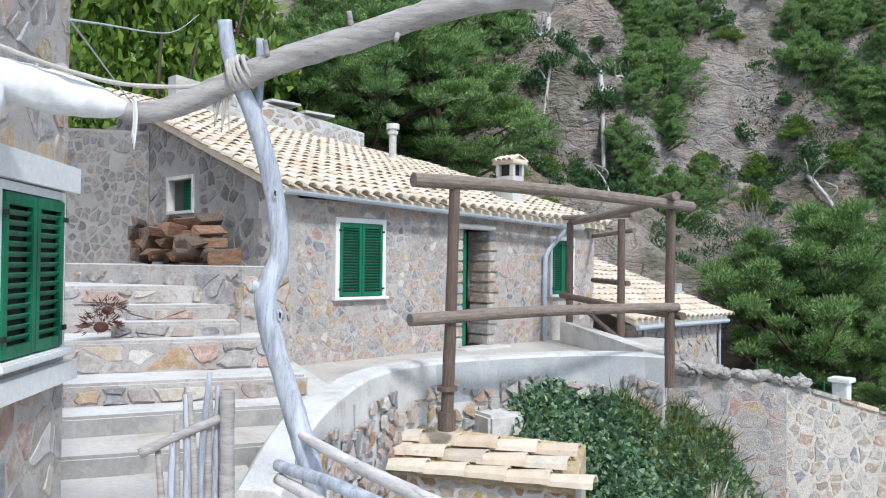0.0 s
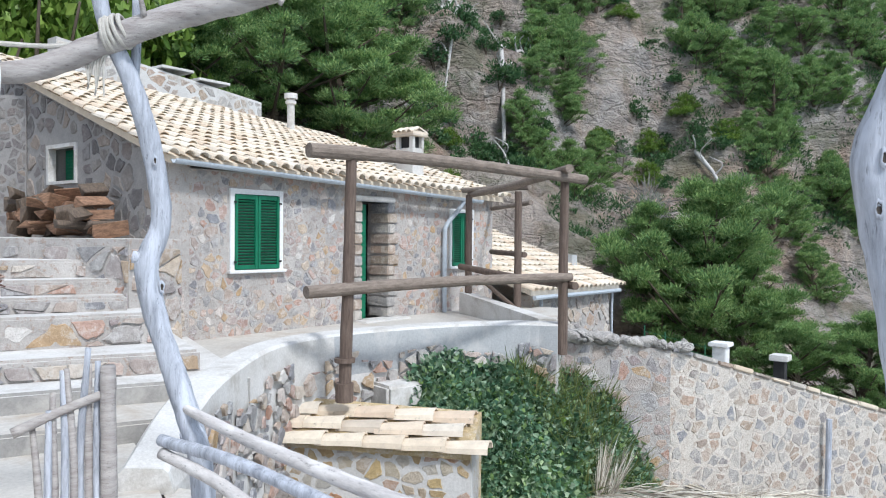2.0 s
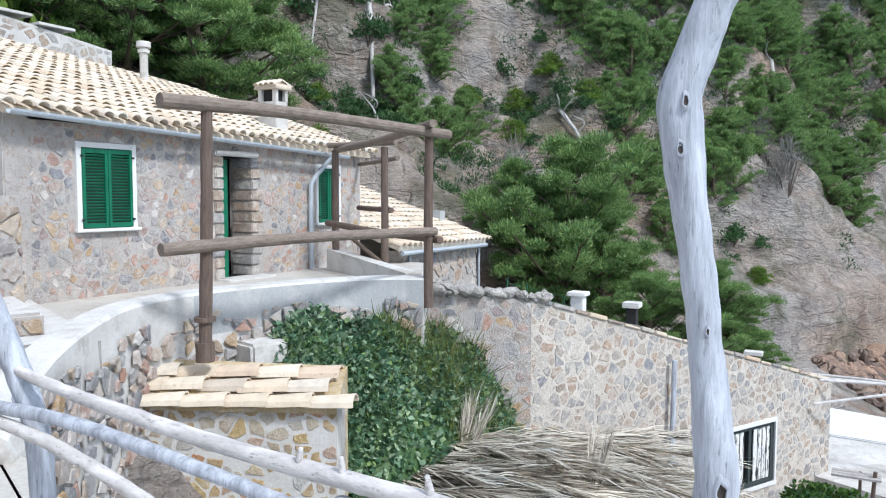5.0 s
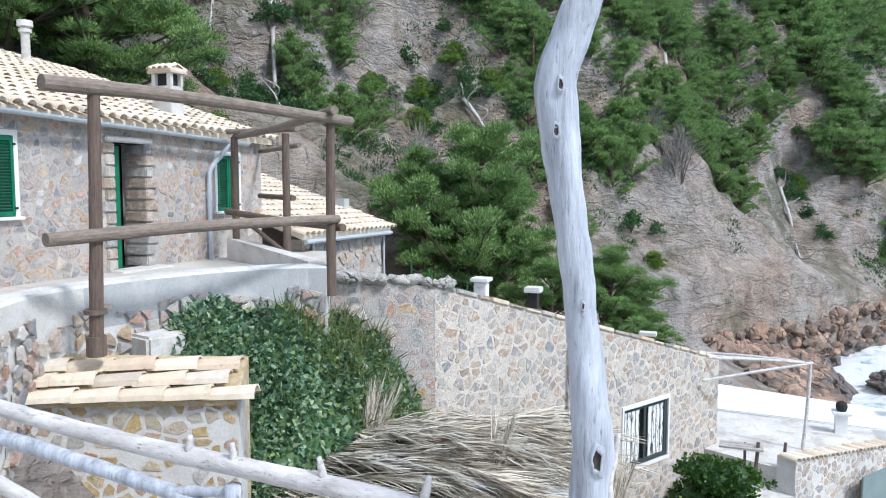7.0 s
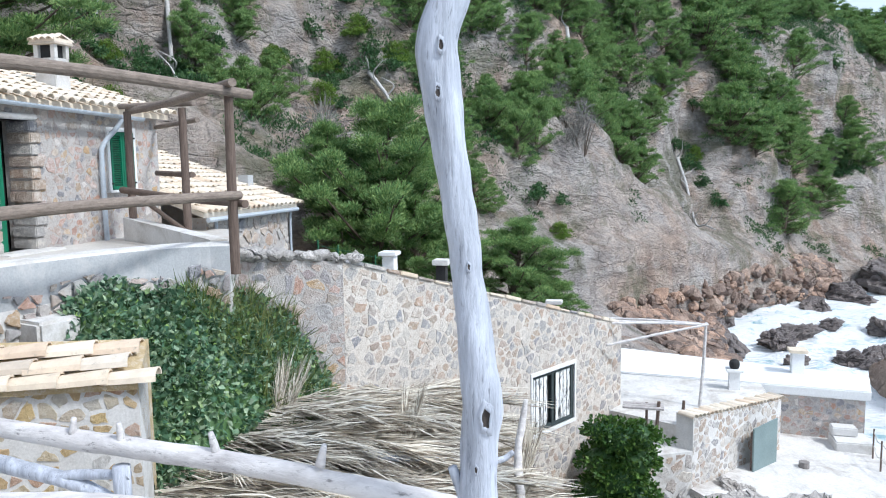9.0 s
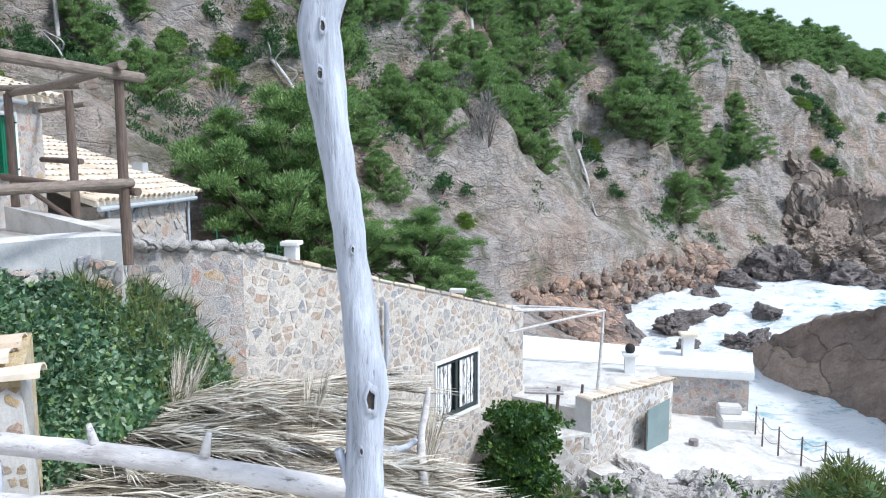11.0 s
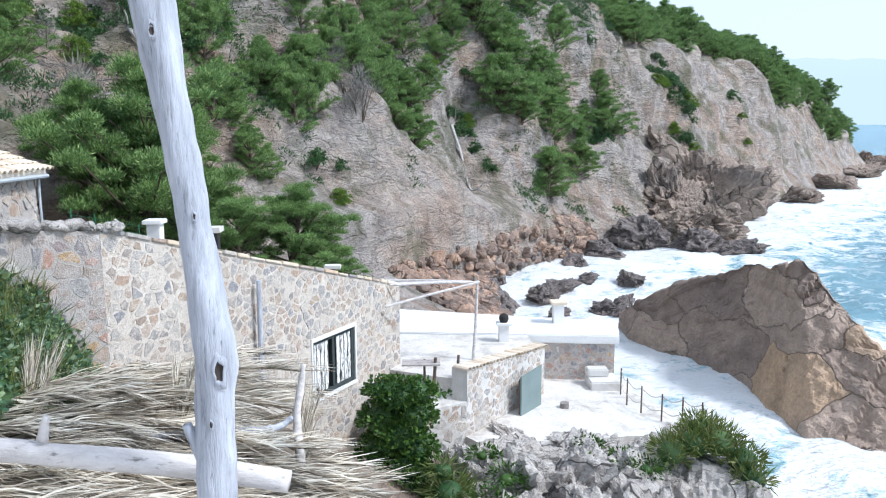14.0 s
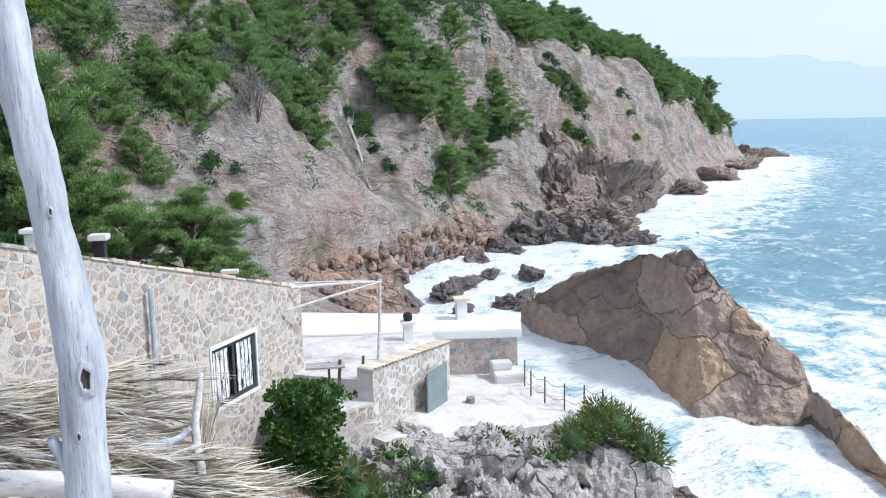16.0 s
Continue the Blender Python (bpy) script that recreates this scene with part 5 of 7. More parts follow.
def knot(parent, place, way, r, material, hole):
    """A branch scar: a swollen ring round a dark hollow."""
    o = placed(parent).translation
    d = Vector(way).normalized()
    q = d.to_track_quat("Z", "Y").to_matrix().to_4x4()
    bm = bmesh.new()
    n = 14
    rings = []
    for rr, h in ((1.6, -0.25), (1.3, 0.08), (1.0, 0.2), (0.8, 0.14), (0.6, -0.1)):
        rings.append([bm.verts.new(((1 + 0.22 * sin(k * 2.3 + r * 900)) * rr * r * 0.62 * cos(2 * pi * k / n), (1 + 0.18 * sin(k * 1.7)) * 1.6 * rr * r * sin(2 * pi * k / n), h * r)) for k in range(n)])
    for a, b in zip(rings, rings[1:]):
        for k in range(n):
            bm.faces.new((a[k], a[(k + 1) % n], b[(k + 1) % n], b[k]))
    cap = bm.faces.new(rings[-1])
    for f in bm.faces:
        f.material_index = 0
    cap.material_index = 1
    for v in rings[-1]:
        for f in v.link_faces:
            f.material_index = 1
    m = Matrix.Translation(Vector(place) - o) @ q
    bmesh.ops.transform(bm, matrix=m, verts=bm.verts)
    part("knot", bm, [material, hole], parent, smooth=True)


def driftwood():
    p1 = thing("driftwood_post", (-3.2, 2.33, 9.2), "crooked silver-grey driftwood post with a forked top", "post", "driftwood posts")
    limb("trunk", [(-3.2, 2.34, 9.15, 0.06), (-3.22, 2.33, 9.8, 0.058), (-3.3, 2.32, 10.03, 0.06), (-3.36, 2.30, 10.19, 0.058), (-3.43, 2.26, 10.42, 0.055), (-3.49, 2.22, 10.65, 0.058), (-3.505, 2.20, 10.83, 0.06), (-3.48, 2.255, 11.0, 0.053), (-3.475, 2.26, 11.12, 0.050), (-3.485, 2.24, 11.3, 0.05), (-3.49, 2.19, 11.51, 0.05), (-3.5, 2.1, 11.76, 0.045), (-3.51, 2.02, 11.92, 0.04), (-3.50, 1.96, 12.06, 0.036), (-3.49, 1.93, 12.2, 0.035)], M_DRIFT, p1, seed=1, steps=90)
    limb("fork", [(-3.52, 2.13, 11.70, 0.028), (-3.5, 2.14, 11.9, 0.024), (-3.45, 2.11, 12.14, 0.02)], M_DRIFT, p1, sides=10, steps=16, seed=2)
    limb("stub", [(-3.5, 2.19, 10.86, 0.04), (-3.535, 2.14, 10.87, 0.03)], M_DRIFT, p1, sides=10, steps=6, seed=3)
    for pl, w, r in (((-3.30, 2.28, 9.99), (0.8, -0.5, 0.1), 0.018), ((-3.43, 2.24, 10.72), (0.8, -0.4, 0), 0.014), ((-3.43, 2.20, 11.35), (0.8, -0.4, 0), 0.012)):
        knot(p1, pl, w, r, M_DRIFT, M_HOLLOW)
    p2 = thing("driftwood_post", (-0.15, 2.02, 9.2), "thick silver-grey driftwood post with knots and cracks", "post", "driftwood posts")
    limb("trunk", [(-0.15, 2.02, 9.15, 0.05), (-0.15, 2.02, 9.8, 0.05), (-0.147, 2.02, 10.03, 0.049), (-0.138, 2.02, 10.17, 0.050), (-0.134, 2.02, 10.275, 0.053), (-0.146, 2.02, 10.39, 0.047), (-0.16, 2.02, 10.53, 0.043), (-0.176, 2.02, 10.67, 0.041), (-0.195, 2.02, 10.81, 0.042), (-0.217, 2.02, 10.96, 0.046), (-0.238, 2.02, 11.1, 0.051), (-0.236, 2.02, 11.19, 0.053), (-0.198, 2.02, 11.30, 0.048), (-0.172, 2.02, 11.37, 0.046), (-0.125, 2.025, 11.55, 0.045), (-0.10, 2.03, 12.2, 0.043)], M_DRIFT, p2, sides=24, steps=130, seed=5)
    for pl, w, r in (((-0.113, 1.97, 10.238), (0.25, -1, 0), 0.02), ((-0.225, 1.968, 11.05), (0.1, -1, 0.1), 0.011), ((-0.215, 1.966, 11.16), (0.2, -1, 0.1), 0.010), ((-0.155, 1.978, 10.62), (0.3, -1, 0), 0.006), ((-0.14, 1.972, 10.1), (0.1, -1, 0), 0.007)):
        knot(p2, pl, w, r, M_DRIFT, M_HOLLOW)
    limb("stub", [(-0.175, 2.02, 9.98, 0.02), (-0.21, 2.0, 10.09, 0.012)], M_DRIFT, p2, sides=8, steps=6)
    bmt = thing("driftwood_beam", (-3.0, 2.3, 12.1), "long weathered driftwood log lashed across the posts", "log")
    limb("log", [(-4.02, 1.32, 11.93, 0.05), (-3.95, 1.4, 11.81, 0.048), (-3.88, 1.5, 11.77, 0.045), (-3.8, 1.63, 11.735, 0.05), (-3.69, 1.76, 11.765, 0.056), (-3.55, 1.95, 11.88, 0.06), (-3.38, 2.1, 11.975, 0.062), (-3.18, 2.27, 12.065, 0.064), (-2.95, 2.45, 12.145, 0.064), (-2.71, 2.6, 12.22, 0.062), (-2.49, 2.74, 12.265, 0.06), (-2.33, 2.84, 12.27, 0.055), (-2.2, 2.92, 12.235, 0.05)], M_LOG, bmt, sides=20, steps=90, seed=7)
    for a, b in (((-3.33, 2.08, 12.02), (-3.31, 2.05, 12.09)), ((-3.02, 2.36, 12.17), (-3.0, 2.33, 12.23)), ((-2.83, 2.5, 12.12), (-2.81, 2.47, 12.08))):
        limb("stub", [(*a, 0.016), (*b, 0.012)], M_LOG, bmt, sides=8, steps=6)
    # fence rails between the posts
    fr = thing("fence_rail", (-2.0, 2.1, 10.09), "bleached driftwood rail with branch stubs", "rail", "fence rails")
    limb("rail", [(-3.30, 2.29, 10.118, 0.024), (-3.05, 2.285, 10.08, 0.027), (-2.73, 2.27, 10.045, 0.031), (-2.14, 2.243, 10.0, 0.032), (-1.6, 2.22, 9.974, 0.034), (-1.25, 2.20, 9.968, 0.034), (-0.9, 2.186, 9.957, 0.034), (-0.6, 2.172, 9.936, 0.033), (-0.23, 2.155, 9.902, 0.032), (0.015, 2.144, 9.865, 0.030)], M_RAIL, fr, seed=9, steps=100)
    for x, y, dx in ((-1.57, 2.21, 0.02), (-1.37, 2.20, 0.0), (-1.02, 2.19, -0.01), (-0.66, 2.17, 0.02)):
        limb("stub", [(x, y, 9.985, 0.016), (x + dx, y - 0.01, 10.055, 0.008)], M_RAIL, fr, sides=8, steps=6)
    f2 = thing("fence_rail", (-2.2, 2.2, 9.93), "grey driftwood rail below the top one", "rail", "fence rails")
    limb("rail", [(-3.40, 2.22, 9.958, 0.03), (-3.3, 2.217, 9.957, 0.031), (-2.91, 2.208, 9.965, 0.031), (-2.41, 2.196, 9.937, 0.03), (-2.02, 2.188, 9.896, 0.029), (-1.77, 2.182, 9.87, 0.028), (-1.57, 2.178, 9.846, 0.026), (-1.4, 2.17, 9.8, 0.022)], M_DRIFT, f2, seed=11, steps=70)
    f3 = thing("fence_rail", (-2.6, 2.2, 9.8), "thin grey driftwood rail of the fence", "rail", "fence rails")
    limb("rail", [(-3.36, 2.2, 9.90, 0.03), (-2.9, 2.18, 9.86, 0.03), (-2.4, 2.16, 9.76, 0.028), (-1.9, 2.15, 9.62, 0.026)], M_RAIL, f3, seed=12, steps=40)
    limb("branch", [(-1.62, 2.178, 9.85, 0.02), (-1.5, 2.176, 9.875, 0.018), (-1.33, 2.172, 9.893, 0.016)], M_DRIFT, f2, sides=10, steps=12)
    f5 = thing("fence_rail", (-1.2, 1.95, 9.9), "pale bleached rail low in the fence", "rail", "fence rails")
    limb("rail", [(-2.0, 2.0, 9.80, 0.035), (-1.4, 1.97, 9.875, 0.037), (-0.95, 1.95, 9.90, 0.038), (-0.69, 1.95, 9.905, 0.038)], M_RAIL, f5, seed=14, steps=40)
    f4 = thing("fence_stake", (-1.355, 2.173, 9.2), "short grey stake under the rail", "stake", "fence stakes")
    limb("stake", [(-1.355, 2.172, 9.15, 0.03), (-1.355, 2.172, 9.92, 0.028)], M_DRIFT, f4, sides=10, steps=10)


driftwood()


def gate():
    """Stick gate beside the steps."""
    r = random.Random(12)
    t = thing("stick_gate", (-4.2, 2.2, 9.2), "rustic gate of upright driftwood sticks", "gate")
    for k in range(8):
        u = k / 7
        x, y = -4.17 + 0.12 * u, 1.97 + 0.27 * u
        h = 9.98 + 0.34 * min(1, u * 1.5) + r.uniform(-0.06, 0.05)
        limb("stick", [(x + r.uniform(-0.03, 0.03), y, 9.2, 0.022), (x + r.uniform(-0.02, 0.02), y, (9.2 + h) / 2, 0.022), (x + r.uniform(-0.04, 0.04), y + r.uniform(-0.02, 0.02), h, 0.016)], M_DRIFT if k % 2 else M_LOG, t, sides=8, steps=12, seed=k)
    limb("post", [(-4.0, 2.28, 9.2, 0.045), (-4.0, 2.27, 10.26, 0.042)], M_LOG, t, sides=12, steps=12)
    limb("crossbar", [(-4.2, 1.85, 9.93, 0.03), (-4.12, 2.05, 10.02, 0.026), (-4.0, 2.3, 10.12, 0.026)], M_LOG, t, sides=10, steps=12)


gate()


def rope_and_canvas():
    t = thing("rope", (-3.5, 2.0, 11.9), "thick grey rope tied round the log and post", "rope")
    o = Vector((-3.5, 2.0, 11.9))
    bm = bmesh.new()
    pts = [(-4.05, 1.0, 12.02, 0.012), (-3.9, 1.25, 11.92, 0.012), (-3.8, 1.5, 11.865, 0.012), (-3.7, 1.7, 11.86, 0.012), (-3.6, 1.86, 11.88, 0.012), (-3.5, 1.97, 11.95, 0.012)]
    tube(bm, [(x - o.x, y - o.y, z - o.z, q) for x, y, z, q in pts], sides=8, steps=60, rough=0.2)
    part("line", bm, M_ROPE, t)
    for k in range(5):
        bm = bmesh.new()
        ring = []
        c = Vector((-3.50 + 0.012 * k, 1.985 + 0.018 * k, 11.935 + 0.008 * k))
        ax = Vector((0.75, 0.6, 0.28)).normalized()
        s = ax.orthogonal().normalized()
        q = ax.cross(s)
        tube(bm, [(*(c - o + (s * cos(a) + q * sin(a)) * (0.074 + 0.006 * (k % 2)) + ax * 0.01 * sin(a + k)), 0.011) for a in [2 * pi * i / 12 for i in range(13)]], sides=8, steps=48, rough=0.2)
        part("lashing", bm, M_ROPE, t)
    bm = bmesh.new()
    for k in range(7):
        x = -3.56 + 0.012 * k
        tube(bm, [(x - o.x, 1.94 + 0.01 * k - o.y, 11.88 - o.z, 0.007), (x - 0.02 - o.x, 1.93 + 0.008 * k - o.y, 11.8 - o.z, 0.006), (x - 0.03 * (k % 3) - o.x, 1.93 + 0.006 * k - o.y, 11.7 - 0.01 * k - o.z, 0.004)], sides=6, steps=10)
    part("frayed_end", bm, M_ROPE, t)
    c = thing("rolled_awning", (-3.9, 1.3, 11.7), "white canvas awning rolled and tied to the log", "awning")
    o = Vector((-3.9, 1.3, 11.7))
    limb("roll", [(-4.16, 0.8, 11.92, 0.09), (-4.08, 1.0, 11.87, 0.10), (-4.03, 1.18, 11.83, 0.105), (-3.97, 1.36, 11.80, 0.10), (-3.88, 1.48, 11.77, 0.075), (-3.80, 1.58, 11.745, 0.03)], M_CANVAS, c, sides=24, steps=40, rough=0.16)
    limb("hanging_cloth", [(-4.08, 0.92, 12.2, 0.06), (-4.05, 0.95, 12.0, 0.10), (-4.02, 0.98, 11.75, 0.11), (-4.02, 0.96, 11.55, 0.06)], M_CANVAS, c, sides=20, steps=30, rough=0.3, seed=3)
    for k in range(3):
        limb("tie_cord", [(-3.77 + 0.01 * k, 1.6, 11.8, 0.006), (-3.76 + 0.015 * k, 1.6, 11.69, 0.006), (-3.77 + 0.012 * k, 1.595, 11.6 - 0.03 * k, 0.005)], M_CANVAS, c, sides=6, steps=10)


rope_and_canvas()


# ---------------------------------------------------------------- plants
from mathutils.bvhtree import BVHTree

_g = ground.data
LAND = BVHTree.FromPolygons([v.co for v in _g.vertices], [tuple(p.vertices) for p in _g.polygons])


def height(x, y):
    hit = LAND.ray_cast(Vector((x, y, 200)), Vector((0, 0, -1)))
    return hit[0].z if hit[0] else 0.0


def cards(centres, normals, length, width, seed, spread=0.9, droop=0.0, fold=True):
    """Small leaf blades at the centres, turned about their outward directions."""
    r = np.random.default_rng(seed)
    c = np.asarray(centres, float)
    n = len(c)
    d = np.asarray(normals, float) + r.normal(0, spread, (n, 3))
    d[:, 2] -= droop
    d /= np.linalg.norm(d, axis=1)[:, None] + 1e-9
    q = r.normal(0, 1, (n, 3))
    s = np.cross(d, q)
    s /= np.linalg.norm(s, axis=1)[:, None] + 1e-9
    L = length * r.uniform(0.6, 1.3, (n, 1))
    W = width * r.uniform(0.6, 1.3, (n, 1))
    up = np.cross(s, d)
    a = c
    b = c + d * L * 0.5 + s * W * 0.5 + up * W * 0.12
    e = c + d * L
    f = c + d * L * 0.5 - s * W * 0.5 + up * W * 0.12
    V = np.stack([a, b, e, f], 1).reshape(-1, 3)
    F = [(4 * i, 4 * i + 1, 4 * i + 2, 4 * i + 3) for i in range(n)]
    return V.tolist(), F


def mesh_of(name, V, F, material):
    me = bpy.data.meshes.new(name)
    me.from_pydata(V, [], F)
    me.materials.append(material)
    return me


def clump_points(centres, radii, per, seed, shell=0.55):
    r = np.random.default_rng(seed)
    C, N = [], []
    for c, rad in zip(centres, radii):
        n = max(4, int(per * rad ** 2))
        d = r.normal(0, 1, (n, 3))
        d /= np.linalg.norm(d, axis=1)[:, None]
        d[:, 2] = np.where(d[:, 2] < -0.3, -d[:, 2] * 0.5, d[:, 2])
        k = r.uniform(shell, 1.0, (n, 1)) * rad
        C.append(np.asarray(c) + d * k * np.array([1, 1, 0.75]))
        N.append(d)
    return np.concatenate(C), np.concatenate(N)


def pine_model(seed, h=6.0, w=4.5, lean=0.3, dens=60, fine=0.05):
    """Meshes of an Aleppo pine: trunk with rising limbs, and an uneven rounded crown of needle tufts."""
    r = random.Random(seed)
    bm = bmesh.new()
    top = (lean * h * 0.2, r.uniform(-0.3, 0.3), h * 0.88)
    tube(bm, [(0, 0, -0.8, 0.03 * h), (lean * 0.4, 0, h * 0.3, 0.024 * h), (top[0] * 0.7, top[1] * 0.5, h * 0.6, 0.016 * h), (*top, 0.005 * h)], sides=7, steps=9)
    cs, rs = [], []
    for k in range(44):
        f = r.uniform(0.0, 1.0)
        a = r.uniform(0, 2 * pi)
        reach = w / 2 * max(0.12, 1 - abs(f - 0.22) ** 1.4 / 0.78) * r.uniform(0.6, 1.12)
        b = Vector((top[0] * f, top[1] * f, h * (0.05 + 0.72 * f)))
        e = b + Vector((cos(a) * reach, sin(a) * reach, h * (0.04 + 0.10 * r.random()) + 0.35 * reach))
        tube(bm, [(*b, 0.008 * h), (*(b.lerp(e, 0.5) - Vector((0, 0, 0.01 * h))), 0.006 * h), (*e, 0.003 * h)], sides=5, steps=5)
        for q in range(3):
            p = b.lerp(e, 0.45 + 0.3 * q) + Vector((r.uniform(-0.3, 0.3), r.uniform(-0.3, 0.3), r.uniform(-0.15, 0.2))) * h * 0.12
            cs.append(tuple(p))
            rs.append(h * r.uniform(0.045, 0.085))
    trunk = bpy.data.meshes.new("trunk")
    bm.to_mesh(trunk)
    bm.free()
    trunk.materials.append(M_BARK)
    C, N = clump_points(cs, rs, dens * 8, seed, 0.1)
    V, F = cards(C, N + np.array([0, 0, 0.9]), fine * h, fine * 0.2 * h, seed, 0.6)
    return trunk, mesh_of("crown", V, F, M_PINE)


def bush_model(seed, material, r0=1.0, dens=520, leaf=0.15, broad=0.09, flat=0.7):
    r = random.Random(seed)
    cs, rs = [], []
    for k in range(16):
        a, q = r.uniform(0, 2 * pi), r.uniform(0, 0.75)
        cs.append((cos(a) * q * r0, sin(a) * q * r0, r0 * flat * r.uniform(0.15, 0.95) * (1.1 - q)))
        rs.append(r0 * r.uniform(0.24, 0.42))
    bm = bmesh.new()
    for k in range(6):
        a = r.uniform(0, 2 * pi)
        tube(bm, [(0, 0, -0.3, 0.03 * r0), (cos(a) * 0.25 * r0, sin(a) * 0.25 * r0, 0.3 * r0 * flat, 0.02 * r0), (cos(a) * 0.5 * r0, sin(a) * 0.5 * r0, 0.75 * r0 * flat, 0.008 * r0)], sides=5, steps=5)
    trunk = bpy.data.meshes.new("stems")
    bm.to_mesh(trunk)
    bm.free()
    trunk.materials.append(M_BARK)
    C, N = clump_points(cs, rs, dens, seed, 0.35)
    V, F = cards(C, N, leaf * r0, broad * r0, seed, 0.7)
    return trunk, mesh_of("crown", V, F, material)


def plant(name, model, m, label, category, group=""):
    t = new(name)
    t.empty_display_size = 0.2
    t.matrix_basis = m
    tagged(t, label, category, group)
    for nm, me in zip(("trunk", "crown"), model):
        ob = new(nm, me)
        ob.parent = t
    return t


PINES = [pine_model(1, 6, 4.8, 0.4, 170, 0.034), pine_model(2, 6, 5.4, -0.5, 170, 0.034), pine_model(3, 6, 4.2, 0.8, 170, 0.034)]
NEAR_PINES = [pine_model(1, 6, 4.8, 0.4, 800, 0.019), pine_model(2, 6, 5.4, -0.5, 800, 0.019), pine_model(3, 6, 4.2, 0.8, 800, 0.019)]
SCRUBS = [bush_model(11, M_SCRUB), bush_model(12, M_SCRUB, flat=1.0), bush_model(13, M_BROAD, leaf=0.16, broad=0.12)]
BROADLEAF = bush_model(17, M_BROAD, dens=3200, leaf=0.065, broad=0.05, flat=1.1)
TWIGS = [bush_model(15, M_GREY, dens=420, leaf=0.34, broad=0.016, flat=0.9)]


def place_pine(x, y, h, k, z=None, label="bushy Aleppo pine on the hillside", rz=None, wide=1.0):
    s = h / 6
    m = pose(x, y, height(x, y) - 0.3 if z is None else z, 0, 0, rng.uniform(0, 360) if rz is None else rz) @ Matrix.Diagonal((s * wide, s * wide, s, 1))
    return plant("pine_tree", (NEAR_PINES if np.hypot(x, y) < 33 else PINES)[k % 3], m, label, "tree", "hillside pines")


def place_bush(x, y, r0, k, label="dark green scrub bush on the slope", dz=0.0, tall=1.0, name="bush"):
    m = pose(x, y, height(x, y) - 0.1 + dz, 0, 0, rng.uniform(0, 360)) @ Matrix.Diagonal((r0, r0, r0 * tall, 1))
    return plant(name, (SCRUBS + TWIGS + [BROADLEAF])[k], m, label, "bush", "slope bushes" if name == "bush" else "")


# the pines that stand out below the slope
place_pine(-9.9, 27.8, 8.4, 0, 5.6, "large full green pine behind the walls", 20, 1.05)
place_pine(-11.4, 28.6, 6.6, 1, 6.0, "full green pine behind the walls", 80, 1.0)
place_pine(-8.3, 28.6, 6.4, 2, 5.6, "green pine behind the walls", 140, 1.05)
place_pine(-4.5, 26.6, 4.4, 1, 4.6, "low green pine behind the long wall", 200, 1.2)
place_pine(-3.3, 27.2, 3.2, 2, 4.4, "low green pine behind the long wall", 250, 1.3)
place_pine(-6.0, 25.8, 3.8, 0, 5.0, "low green pine behind the long wall", 310, 1.2)


# groves of pine, thickets of scrub and dry bushes on the slope: plan place and radius
GROVES = [(-27.9, 25.3, 3.1), (-30.4, 23.7, 2.4), (-23.9, 24.4, 1.8), (-20.2, 37.2, 2.4), (-23.1, 37.5, 1.7), (-16.3, 45.4, 3.3), (-12.9, 44.9, 3.2), (-8.8, 45.9, 3.1), (-11.8, 43.3, 2), (-6.5, 48.5, 2.9), (-3.5, 53.3, 3.1), (-6.8, 42.4, 1.7), (-5, 60.5, 4.1), (-2.1, 54.5, 1.8), (-18.7, 34.1, 1.7), (-3.5, 59.1, 2.6), (-0.9, 55.4, 1.4), (-18.7, 32.2, 1.6), (-11.1, 40.7, 1.2), (-9.3, 43.2, 1.9), (-6.9, 43.7, 1.6), (-9.3, 37.9, 1.1), (-8.3, 38.2, 0.9), (-31.5, 22.4, 2.1), (-25.1, 28.7, 1.7), (-14.3, 44.1, 2.1), (-17.2, 44.6, 2.2), (-12.3, 42.7, 1.6), (0, 63.9, 2.8), (11.2, 86.6, 5.2)]
FAR_GROVES = [(5.9, 70.1, 4.7), (9.9, 71.6, 3.7), (3.2, 76.3, 3.4), (6.4, 67.1, 4.9), (10, 73.6, 4.4), (11.7, 73.7, 3.3), (53.8, 140.7, 5.5), (18.4, 80.8, 2.4), (47.9, 132.2, 6.2), (58.3, 139.9, 5.5), (32.2, 112.5, 5.2), (82.3, 162.7, 4), (66, 149, 6), (74, 156, 5), (42, 128, 6), (25, 104, 6), (90, 172, 4), (57, 146, 5)]
THICKETS = [(-22.1, 28.6, 1.9), (-21, 30.6, 2.2), (-24, 28.3, 1.7), (-19.1, 31, 1.3), (-16.7, 40.9, 0.9), (-12.3, 39.2, 1.5), (-16.5, 39.7, 1.3), (-20.8, 27.8, 1.5), (-14.7, 40.3, 1), (-15.4, 37.7, 1.3), (-5.3, 42.8, 1.1), (2.5, 62.5, 2.1), (-4.6, 43.3, 0.6), (30.2, 92.7, 3.2), (17.2, 79.4, 2.4), (1.6, 61.3, 1.7), (44.7, 111.2, 1.7), (16.5, 78.2, 1.2), (28.9, 90.9, 3.1), (17.1, 78.1, 1.5), (3.6, 60.6, 0.7), (4.8, 59.6, 0.7), (-21.9, 25.1, 1.5), (-21.4, 29.3, 1.6), (-20.5, 31.3, 1.9), (-22.9, 29.1, 1.4), (-22.9, 34.3, 1.2), (-19, 32.8, 1.4), (-18.4, 39.9, 1.3), (-17.9, 37, 1.2), (-24.9, 27.3, 1.4)]
DRY_BUSHES = [(-17.4, 36.4, 1.5), (-4.7, 47.2, 0.9), (-4.7, 46.6, 1.4)]


